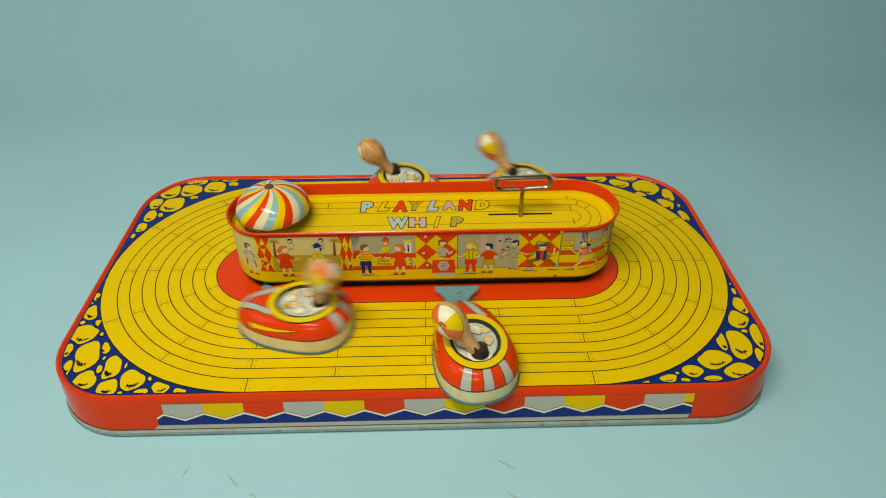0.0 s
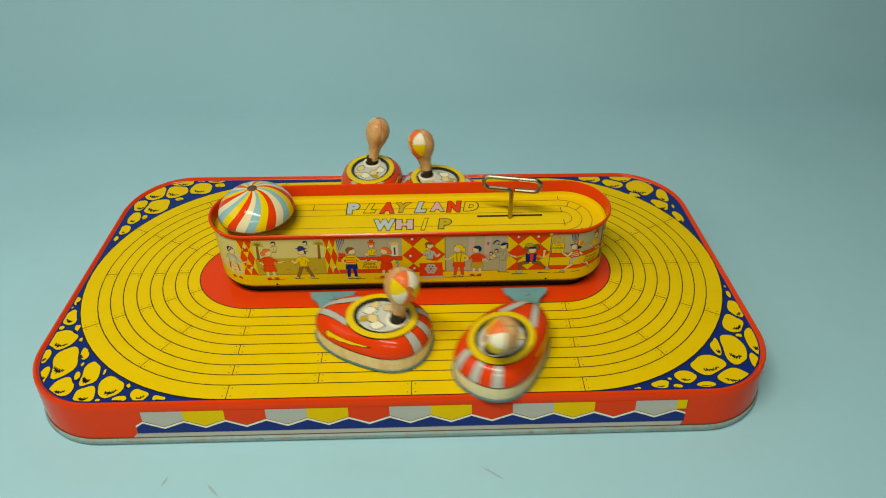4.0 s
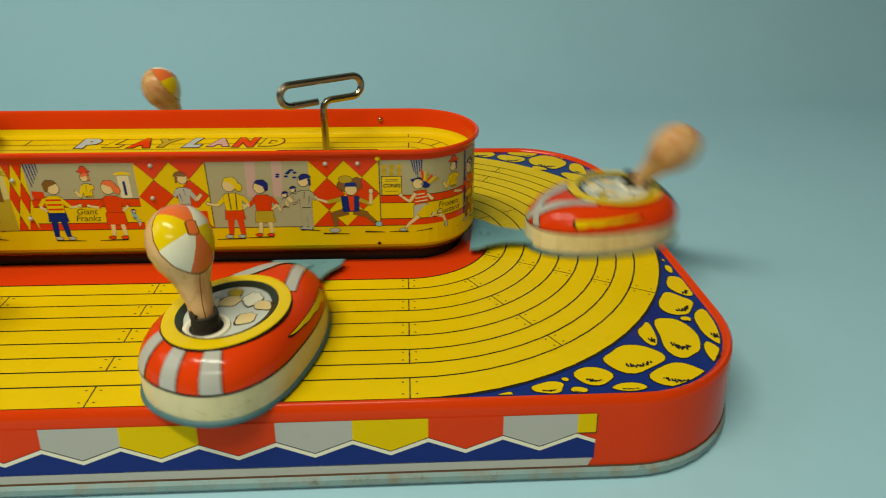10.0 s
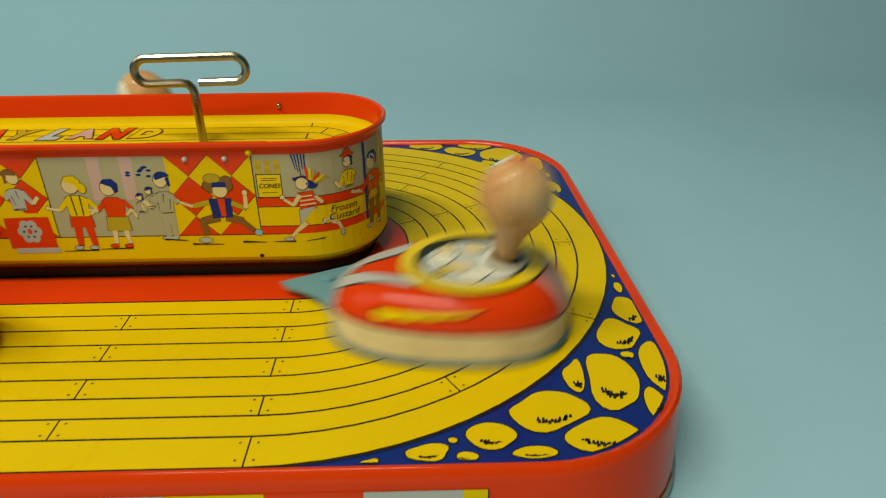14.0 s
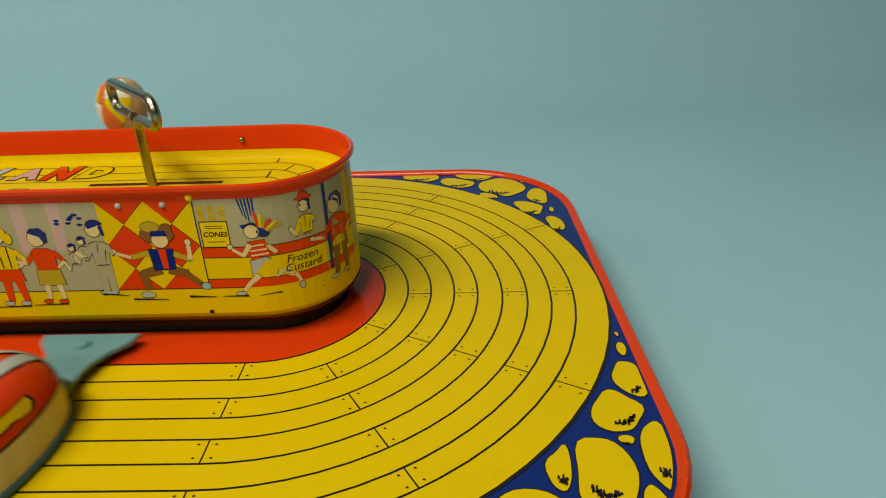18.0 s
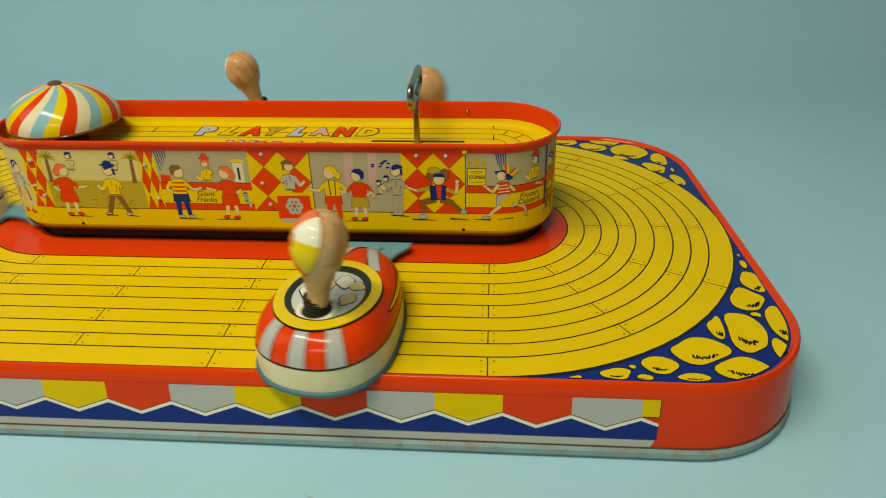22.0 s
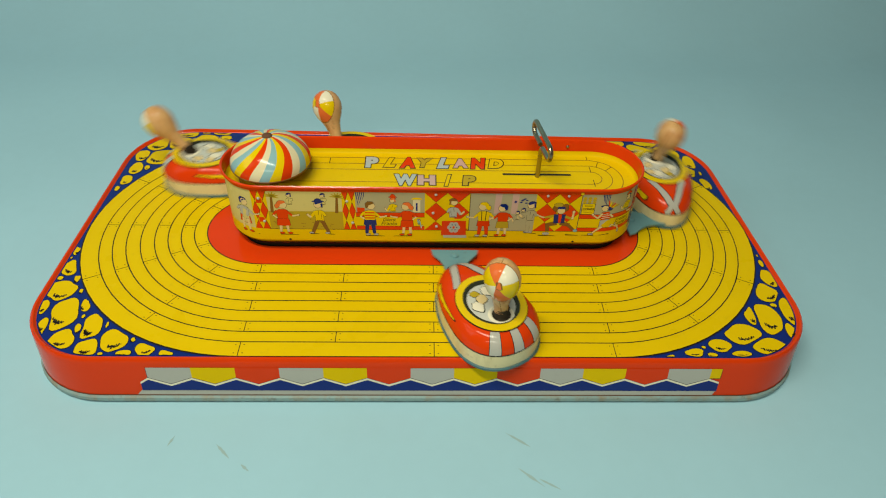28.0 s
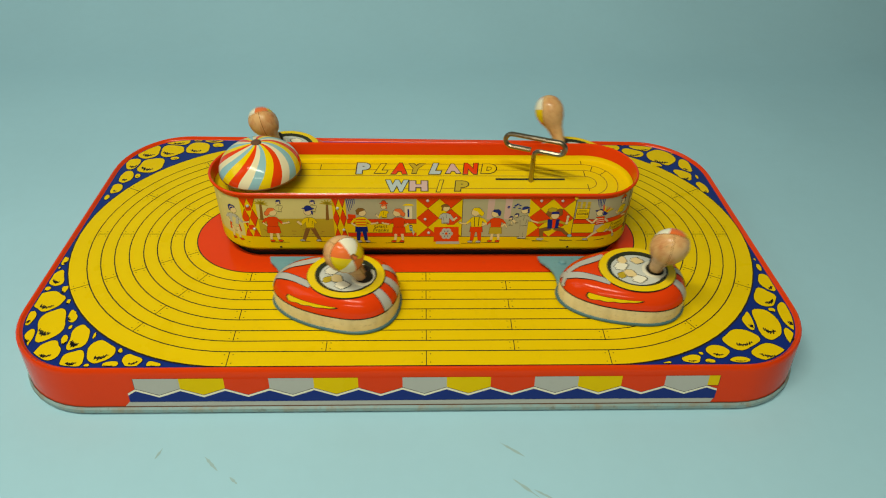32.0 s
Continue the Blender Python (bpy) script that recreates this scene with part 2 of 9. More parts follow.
# unseen box added round the set, dark so that the tin reflects little
def room():
    for name, pts in (("wall_south", [(-18, -18, -9), (18, -18, -9), (18, -18, 20), (-18, -18, 20)]),
                      ("wall_north", [(-18, 12, -9), (18, 12, -9), (18, 12, 20), (-18, 12, 20)]),
                      ("wall_west", [(-18, -18, -9), (-18, 12, -9), (-18, 12, 20), (-18, -18, 20)]),
                      ("wall_east", [(18, -18, -9), (18, 12, -9), (18, 12, 20), (18, -18, 20)]),
                      ("ceiling", [(-18, -18, 20), (18, -18, 20), (18, 12, 20), (-18, 12, 20)]),
                      ("floor", [(-18, -18, -9), (18, -18, -9), (18, 12, -9), (-18, 12, -9)])):
        bm = bmesh.new()
        bm.faces.new([bm.verts.new(p) for p in pts])
        ob = part(name, bm, ENCLOSURE)
        tagged(ob, "plain dark room surface, unseen and added to keep reflections dark", name.split("_")[0], kind="structure")

# ---- the ride: base ----
TOP = 0.378        # height of the printed deck
HX = 1.36          # the straight of the track runs from -HXL to HX
HXL = 1.43
BX = -0.05         # middle of the base
RINGS = (0.505, 0.612, 0.719, 0.826, 0.933, 1.045, 1.157, 1.262, 1.365, 1.505)


def wall_y(z):
    return -1.5575 - 0.0520 * (0.348 - z) / 0.293


def oval(u, r):
    """A place on the oval of radius r: u 0-1 front straight, 1-2 right end, 2-3 back straight, 3-4 left end."""
    u = u % 4
    if u < 1:
        return (-HXL + (HX + HXL) * u, -r)
    if u < 2:
        a = -math.pi / 2 + math.pi * (u - 1)
        return (HX + r * math.cos(a), r * math.sin(a))
    if u < 3:
        return (HX - (HX + HXL) * (u - 2), r)
    a = math.pi / 2 + math.pi * (u - 3)
    return (-HXL + (1.035 * r + 0.04) * math.cos(a), r * math.sin(a))


def deck_oval(r):
    return [(x, y) if x > -HXL else (-HXL + (x + HXL) * (1.035 + 0.04 / r), y) for x, y in stadium(HX, r, 40, HXL)]


def warp(x, y):
    """The pressed base is a little out of square."""
    return x - 0.025 - 0.015 * y - 0.0138 * max(y, 0) * max(x, 0) + 0.004 * max(-y, 0) * max(x, 0) + max(-x, 0) / 3 * (0.028 * y - 0.015), y + (max(y, 0) / 1.5) * (0.05 - 0.015 * x)


def skirt(d):
    """The base's outline at offset d; the sides flare more than the ends."""
    return rounded(3.0 + (0.08 * d if d > 0 else d), 1.547 + d, 0.62 + (0.3 * d if d > 0 else d), cx=BX)


def base():
    toy = empty("whip_ride")
    tagged(toy, "lithographed tin whip ride, yellow plank deck, red sides, printed centre island", "toy ride")
    prof = [(-0.05, TOP - 0.012), (-0.036, TOP - 0.002), (-0.026, TOP + 0.014), (-0.012, TOP + 0.018), (0.0, TOP + 0.006), (0.01, TOP - 0.03), (0.062, 0.055)]
    shell = loft([[(*warp(x, y), z) for x, y in skirt(d)] for d, z in prof])
    wall = part("side_wall", shell, RED, toy, "glossy red tin side with rounded corners")
    part("rust_seam", loft([[(*warp(x, y), z) for x, y in skirt(d)] for d, z in ((0.0635, 0.0675), (0.066, 0.0575))]), RUST, wall, "rusty seam along the foot")
    roll = [(0.055, 0.062), (0.085, 0.05), (0.092, 0.028), (0.08, 0.006), (0.05, 0.0), (0.02, 0.004)]
    part("bottom_roll", loft([[(*warp(x, y), z) for x, y in skirt(d)] for d, z in roll]), EDGE, toy, "worn blue-grey rolled tin edge")
    field = part("corner_field", flat([warp(x, y) for x, y in rounded(2.962, 1.509, 0.582, cx=BX)], TOP - 0.006), BLUE, toy, "dark blue printed ground", smooth=False)
    deck = part("deck_ground", flat(deck_oval(1.512), TOP - 0.003), BLACK, toy, smooth=False)
    part("track_centre", flat(deck_oval(0.5), TOP), RED, toy, "red printed oval under the island", smooth=False)
    return toy, wall, field, deck


def planks(toy):
    g = 0.0045
    for i in range(9):
        r0, r1 = RINGS[i] + g, RINGS[i + 1] - g
        rm = (r0 + r1) / 2
        if i % 2 == 0:
            cuts = [0, 0.515, 1, 1.344, 1.656, 2, 2.5, 3, 3.344, 3.656]
        else:
            cuts = [0.25, 0.75, 1.178, 1.5, 1.822, 2.25, 2.75, 3.178, 3.5, 3.822]
        for a, b in zip(cuts, cuts[1:] + [cuts[0] + 4]):
            us = [a] + [k / 36 for k in range(math.ceil(a * 36 + 0.3), math.ceil(b * 36 - 0.3)) if math.floor(k / 36) % 2 or k % 36 == 0] + [b]

            def trim(u, sign):
                return u + sign * 0.003 / (2 * HX if math.floor(u + sign * 1e-4) % 2 == 0 else math.pi * rm)
            us[0], us[-1] = trim(us[0], 1), trim(us[-1], -1)
            bm = bmesh.new()
            lo = [bm.verts.new((*oval(u, r0), TOP)) for u in us]
            hi = [bm.verts.new((*oval(u, r1), TOP)) for u in us]
            for k in range(len(us) - 1):
                bm.faces.new((lo[k], hi[k], hi[k + 1], lo[k + 1]))
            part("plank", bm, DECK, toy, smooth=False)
    # nail dots beside each joint
    bm = bmesh.new()
    for i in range(9):
        cuts = [0, 0.515, 1, 1.344, 1.656, 2, 2.5, 3, 3.344, 3.656] if i % 2 == 0 else [0.25, 0.75, 1.178, 1.5, 1.822, 2.25, 2.75, 3.178, 3.5, 3.822]
        for u in cuts:
            for side in (-1, 1):
                for f in (0.22, 0.78):
                    r = RINGS[i] + (RINGS[i + 1] - RINGS[i]) * f
                    du = side * 0.03 / (2 * HX if math.floor(u + side * 1e-4) % 2 == 0 else math.pi * r)
                    x, y = oval(u + du, r)
                    bm.faces.new([bm.verts.new((x + 0.0055 * math.cos(k * math.pi / 3), y + 0.0042 * math.sin(k * math.pi / 3), TOP + 0.002)) for k in range(6)])
    tagged(part("nail_mark", bm, BLACK, toy, smooth=False), kind="stuff")


def banner(toy):
    w, x0 = 0.320, -2.086
    zt, zv, zp, zb = 0.322, 0.168, 0.228, 0.105

    def on_wall(pts, lift):
        bm = bmesh.new()
        bm.faces.new([bm.verts.new((x, wall_y(z) - lift, z)) for x, z in pts])
        return bm
    part("banner_strip", on_wall([(-2.2, 0.054), (2.125, 0.054), (2.15, zb + 0.005), (-2.15, zb + 0.005)], 0.003), GREY, toy, smooth=False)
    x1 = 2.155
    zig = [(x0 - 0.06, zv + 0.02)]
    for k in range(14):
        zig.append((min(x0 + k * w, x1), zp if x0 + k * w <= x1 else zp - 0.02))
        if x0 + (k + 0.5) * w < x1:
            zig.append((x0 + (k + 0.5) * w, zv))
    zig.append((x1, zp - (x1 - zig[-1][0]) / (w / 2) * (zp - zv)))
    for a, b in zip(zig, zig[1:]):
        if b[0] - a[0] < 1e-6:
            continue
        part("blue_field", on_wall([(a[0], zb), (b[0], zb), b, a], 0.003), BLUE, toy, smooth=False)
        part("zigzag", on_wall([(a[0], a[1] - 0.018), (b[0], b[1] - 0.018), (b[0], b[1]), a], 0.005), WHITE, toy, smooth=False)
    for k in range(14):
        a, b = x0 + k * w, min(x0 + (k + 1) * w, x1)
        pts = [(a, zt), (a, zp + 0.004)] + ([(a + w / 2, zv + 0.004)] if a + w / 2 < b else []) + [(b, zp + 0.004), (b, zt)]
        line = [(x + (0.004 if x == b else -0.004 if x == a else 0), z - 0.004 if z < zt else z) for x, z in pts]
        if k % 3 != 2:
            part("flag_outline", on_wall(line, 0.0035), BLACK, toy, smooth=False)
        part("flag", on_wall(pts, 0.0045), (GREY, DECK, RED)[k % 3], toy, smooth=False)


# ---- the island in the middle ----
FLOOR, RIM, LOW = 0.923, 1.080, 0.464
ISLE_R, ISLE_L, ISLE_Y = 1.395, 1.385, 0.024   # the island's straight reaches from -ISLE_L to ISLE_R, a little behind the middle


def island_r(z):
    return 0.366 - 0.006 * (z - LOW) / (RIM - LOW)


def island(toy):
    def ring(r, z):
        return [(x, y + ISLE_Y, z) for x, y in stadium(ISLE_R, r, 28, ISLE_L)]
    # flat black sheet on the deck stands in for the shade under the island
    part("gap_shade", loft([ring(0.10, TOP + 0.002), ring(0.30, TOP + 0.002)]), BLACK, toy, "black sheet painting the shade under the island", smooth=False)
    wall = [(0.32, LOW - 0.004), (0.342, LOW + 0.006), (0.357, LOW + 0.03), (island_r(0.55), 0.55), (island_r(1.013), 1.013)]
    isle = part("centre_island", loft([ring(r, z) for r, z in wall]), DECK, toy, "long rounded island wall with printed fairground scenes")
    part("rim_band", loft([ring(island_r(z) + 0.001, z) for z in (1.012, 1.026, 1.040)]), RED, isle, "red band below the rim")
    part("bottom_edge", loft([ring(r, z) for r, z in ((0.325, LOW - 0.006), (0.346, LOW + 0.002), (0.361, LOW + 0.022))]), BROWN, isle, "worn brown lower edge")
    rim = [(island_r(1.03) + 0.002, 1.028), (0.374, 1.041), (0.385, 1.055), (0.385, 1.069), (0.376, 1.076), (0.366, 1.070), (0.360, 1.054), (0.356, FLOOR)]
    part("rim", loft([ring(r, z) for r, z in rim]), RED, isle, "red rolled rim and inner wall")
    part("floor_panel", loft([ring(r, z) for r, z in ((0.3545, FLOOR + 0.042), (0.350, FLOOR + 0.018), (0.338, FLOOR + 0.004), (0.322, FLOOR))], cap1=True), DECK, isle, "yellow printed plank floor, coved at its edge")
    # dark block added inside the island's foot, deepening the gap's shade
    part("plinth", loft([ring(0.28, TOP - 0.01), ring(0.28, LOW + 0.02)], cap1=True), DARK, isle)
    return isle


def umbrella(toy):
    def ring(r, z):
        return [(r * math.cos(2 * math.pi * k / 40), r * math.sin(2 * math.pi * k / 40), z) for k in range(40)]
    top = part("parasol_dome", loft([ring(0.1, -0.150), ring(0.1, 0.05)], cap0=True), DARK, toy, "domed tin parasol with curved red, yellow, blue and cream stripes")
    n, rows = 24, 14
    cols = (RED, CREAM, SKY, YELLOW)
    for g in range(n):
        bm = bmesh.new()
        grid = []
        for i in range(rows + 1):
            f = i / rows
            q = math.sin(f * math.pi / 2) ** 1.03
            r = 0.03 + 0.30 * q
            z = 0.228 * math.sqrt(max(1 - q ** 1.5, 0))
            tw = 0.70 * (1 - f) ** 1.2 - 0.12
            grid.append([bm.verts.new((r * math.cos(a), r * math.sin(a), z)) for a in [2 * math.pi * (g + k / 4) / n + tw + (0.012 * math.sin(9 * f + 2.1 * g + 2 * (k == 4) * 1.05) if k in (0, 4) else 0) for k in range(5)]])
        for i in range(rows):
            for k in range(4):
                bm.faces.new((grid[i][k], grid[i + 1][k], grid[i + 1][k + 1], grid[i][k + 1]))
        part("gore", bm, cols[g % 4], top)

    part("edge_roll", loft([ring(0.327, 0.003), ring(0.334, -0.006), ring(0.331, -0.016), ring(0.315, -0.020)]), BROWN, top)
    part("cap_button", loft([ring(0.044, 0.219), ring(0.040, 0.233), ring(0.030, 0.241), ring(0.012, 0.244)], cap1=True), RUST, top)
    top.matrix_basis = upose(-1.352, ISLE_Y, FLOOR + 0.151)
    return top


def key(toy):
    w, h, r = 0.248, 0.058, 0.020
    path = [(0.0, 0, -0.06), (0.0, 0, 0.255), (0.006, 0, 0.28), (0.025, 0, 0.30), (0.05, 0, 0.305)]
    for i in range(13):
        a = -math.pi / 2 + math.pi * i / 12
        path.append((w - h + h * math.cos(a), 0, 0.305 + h + h * math.sin(a)))
    for i in range(13):
        a = math.pi / 2 + math.pi * i / 12
        path.append((-w + h + h * math.cos(a), 0, 0.305 + h + h * math.sin(a)))
    path.append((-0.03, 0, 0.305))
    return part("winding_key", tube(path, r, 10), STEEL, toy, "bent wire winding key of tarnished steel")


# ---- the cars: the arm's foot at the origin; the body's origin is its pivot on the arm, nose along +x ----
PIVOT, SPRING = 0.36, 0.64     # from the arm's foot to the pivot, and from the pivot to the doll's spring
FULL = 2.22                    # fullness of the hull's outline; 2 is an ellipse


def outline(a, f=1.0):
    """The hull's outline at angle a, drawn in towards its middle by f."""
    c, s = math.cos(a), math.sin(a)
    full = (abs(c) ** FULL + abs(s) ** FULL) ** (-1 / FULL)
    x = (0.43 if c > 0 else 0.56) * c * full
    y = 0.325 * s * (1 + 0.15 * c) * full
    return 0.474 + x * f, y * f


HULL = [(1.0, 0.03), (1.0, 0.135), (0.991, 0.158), (0.968, 0.194), (0.93, 0.225), (0.865, 0.257), (0.785, 0.28), (0.72, 0.29)]


def hull_at(v):
    v = v * (len(HULL) - 1)
    i = min(int(v), len(HULL) - 2)
    return [HULL[i][j] + (HULL[i + 1][j] - HULL[i][j]) * (v - i) for j in (0, 1)]


def hull_patch(a0, a1, v0, v1, lift, na=8, nv=6, lean=0.0, taper=0.0):
    """A print on the hull between two angles and two heights; lean and taper shift and narrow it upwards."""
    bm = bmesh.new()
    g = []
    for i in range(nv + 1):
        w = i / nv
        f, z = hull_at(v0 + (v1 - v0) * w)
        m, h = (a0 + a1) / 2 + lean * w, (a1 - a0) / 2 * (1 - taper * w)
        g.append([bm.verts.new((*outline(radians(m + h * (2 * k / na - 1)), f + lift), z + lift)) for k in range(na + 1)])
    for i in range(nv):
        for k in range(na):
            bm.faces.new((g[i][k], g[i][k + 1], g[i + 1][k + 1], g[i + 1][k]))
    return bm


def hull_point(a, v, lift):
    if v > 1:      # the shelf between the hull's shoulder and the cockpit, wide at the tail
        w = (v - 1) / 0.3
        p = Vector((*outline(radians(a), HULL[-1][0] + lift), HULL[-1][1] + lift))
        return p.lerp(Vector((0.50 + 0.276 * math.cos(radians(a)), 0.236 * math.sin(radians(a)), 0.294 + lift)), w)
    f, z = hull_at(v)
    return Vector((*outline(radians(a), f + lift), z + lift))


def ribbon(a0, v0, a1, v1, half, lift, bend=0.0):
    """A band of even width printed on the hull from one angle and height to another."""
    bm = bmesh.new()
    rows = []
    for k in range(13):
        w = k / 12

        def mid(w):
            return a0 + (a1 - a0) * w, v0 + (v1 - v0) * w + bend * math.sin(math.pi * w)
        a, v = mid(w)
        along = hull_point(*mid(w + 0.01), 0) - hull_point(*mid(w - 0.01), 0)
        da = (hull_point(a + 1, v, 0) - hull_point(a - 1, v, 0)) / 2
        dv = (hull_point(a, v + 0.02, 0) - hull_point(a, v - 0.02, 0)) / 0.04
        side = along.cross(da.cross(dv)).normalized() * half
        g, h, m = da.dot(da), da.dot(dv), dv.dot(dv)
        p, q = side.dot(da), side.dot(dv)
        d = g * m - h * h
        sa, sv = (p * m - q * h) / d, (q * g - p * h) / d
        rows.append([bm.verts.new(hull_point(a + sa * e, min(max(v + sv * e, 0.29), 1.24), lift)) for e in (-1, -0.5, 0, 0.5, 1)])
    for p, q in zip(rows, rows[1:]):
        for k in range(4):
            bm.faces.new((p[k], q[k], q[k + 1], p[k + 1]))
    return bm


def wing(sgn, lift, grow):
    """A swept wing printed on the flank, scalloped along its lower edge."""
    bm = bmesh.new()
    rows = []
    for k in range(31):
        s = k / 30
        a = sgn * (134 + 120 * grow - (46 + 240 * grow) * s)
        top = 0.58 + 0.03 * s + grow
        deep = 0.20 * (1 - s) ** 0.7 * (0.78 + 0.22 * abs(math.sin(4 * math.pi * s))) * min(1, 0.6 + 6 * s)
        rows.append([bm.verts.new(hull_point(a, v, lift)) for v in (top, top - deep / 2, top - deep - 2 * grow)])
    for p, q in zip(rows, rows[1:]):
        for k in range(2):
            bm.faces.new((p[k], q[k], q[k + 1], p[k + 1]))
    return bm


def cockpit(k, f, n=56):
    """A point of the cockpit's oval, which sits a little forward on the hull."""
    a = 2 * math.pi * k / n
    return 0.50 + 0.288 * f * math.cos(a), 0.246 * f * math.sin(a)


def car():
    c = empty("whip_car")
    N = 56

    def ring(f, z):
        return [(*outline(2 * math.pi * k / N, f), z) for k in range(N)]

    def pit(f, z):
        return [(*cockpit(k, f, N), z + 0.010) for k in range(N)]
    body = part("body", loft([ring(*h) for h in HULL[2:]] + [pit(0.96, 0.284)]), RED, c, "glossy red printed tin body")
    part("flange", loft([ring(0.99, 0.034), ring(1.028, 0.026), ring(1.036, 0.015), ring(1.024, 0.006), ring(0.9, 0.004)], cap1=True), FLANGE, body, "worn blue-grey tin flange")
    part("skirt", loft([ring(*HULL[0]), ring(*HULL[1]), ring(*HULL[2])]), SKIRT, body, "soiled cream lower band")
    part("trim_line", loft([ring(0.9985, 0.153), ring(0.9925, 0.162)]), BLACK, body)
    part("ring_line", loft([pit(1.05, 0.282), pit(1.035, 0.290), pit(1.0, 0.288)]), BLACK, body)
    part("cockpit_ring", loft([pit(1.035, 0.288), pit(1.02, 0.294), pit(0.84, 0.297), pit(0.80, 0.294)]), YELLOW, body, "yellow cockpit ring")
    part("cockpit_line", loft([pit(0.83, 0.296), pit(0.80, 0.295), pit(0.70, 0.282)]), DARKGREEN, body)
    part("cockpit_floor", flat([cockpit(k, 0.72, N) for k in range(N)], 0.291), COCKPIT, body, "grey printed cockpit", smooth=False)
    # plain printed shapes behind the spring
    for x, y, size, way, m in ((0.36, 0.03, 0.085, 20, WHITE), (0.40, 0.09, 0.07, 75, PALESKIN), (0.42, -0.03, 0.08, -35, PALESKIN), (0.47, -0.11, 0.085, 8, WHITE), (0.50, 0.11, 0.075, -12, PALESKIN), (0.36, -0.08, 0.06, 60, OLIVE)):
        c0, s0 = math.cos(radians(way)), math.sin(radians(way))
        for grow, mat, z in ((1.14, DARKGREEN, 0.2918), (1.0, m, 0.2928)):
            pts = []
            for k in range(18):
                a = 2 * math.pi * k / 18
                r = size * grow * (0.62 + 0.30 * math.cos(a) + 0.08 * math.cos(5 * a))
                px, py = r * math.cos(a), 0.72 * r * math.sin(a)
                pts.append((x + px * c0 - py * s0, y + px * s0 + py * c0))
            part("cockpit_print", flat(pts, z), mat, body, smooth=False)
    part("collar", loft([[(SPRING + r * math.cos(k * math.pi / 12), r * math.sin(k * math.pi / 12), z) for k in range(24)] for r, z in ((0.10, 0.292), (0.096, 0.300), (0.08, 0.302), (0.07, 0.296))]), WHITE, body, "white spring collar")
    part("spring_well", flat([(SPRING + 0.078 * math.cos(k * 0.2618), 0.078 * math.sin(k * 0.2618)) for k in range(24)], 0.294), DARK, body, smooth=False)
    part("spring", tube([(SPRING + 0.05 * math.cos(k * 0.6), 0.05 * math.sin(k * 0.6), 0.275 + k * 0.0016) for k in range(64)], 0.009, 6), DARK, body, "dark coil spring")
    for a0, a1 in ((-6.2, 6.2), (22, 35), (-35, -22)):
        part("stripe_line", hull_patch(a0 - 0.8, a1 + 0.8, 0.29, 0.97, 0.003), BLACK, body)
        part("stripe", hull_patch(a0, a1, 0.29, 0.97, 0.005), GREY, body, "grey stripe")
    for sgn in (1, -1):
        part("wing_line", wing(sgn, 0.003, 0.014), BLACK, body)
        part("wing", wing(sgn, 0.0055, 0.0), YELLOW, body, "yellow feathered wing flash")
        for name, half, lift, mat in (("rear_band_line", 0.033, 0.003, BLACK), ("rear_band", 0.027, 0.0045 + 0.0004 * sgn, GREY)):
            part(name, ribbon(180 + sgn * 1.5, 0.56, 180 + sgn * 42, 1.22, half, lift, 0.10), mat, body, "pale grey rear band" if mat is GREY else "")
            part(name, ribbon(180 + sgn * 2.5, 0.60, 180 + sgn * 13, 0.29, half * 0.85, lift + 0.0008, -0.03), mat, body, "pale grey rear band" if mat is GREY else "")
    # the arm, forked at its foot, on which the body swings
    arm = [(-0.06, -0.20), (0.0, -0.185), (0.07, -0.125), (0.13, -0.095), (0.20, -0.08), (0.40, -0.08), (0.40, 0.08), (0.20, 0.08), (0.13, 0.095), (0.07, 0.125), (0.0, 0.185), (-0.06, 0.20)]
    plate = part("tow_arm", flat(arm, 0.058, 0.018), TEAL, c, "worn blue-grey forked tin arm", smooth=False)
    part("rivet", loft([[(0.02 + r * math.cos(k * math.pi / 6), r * math.sin(k * math.pi / 6), z) for k in range(12)] for r, z in ((0.032, 0.058), (0.028, 0.072), (0.012, 0.078))], cap1=True), TEAL, plate)
    return c, body


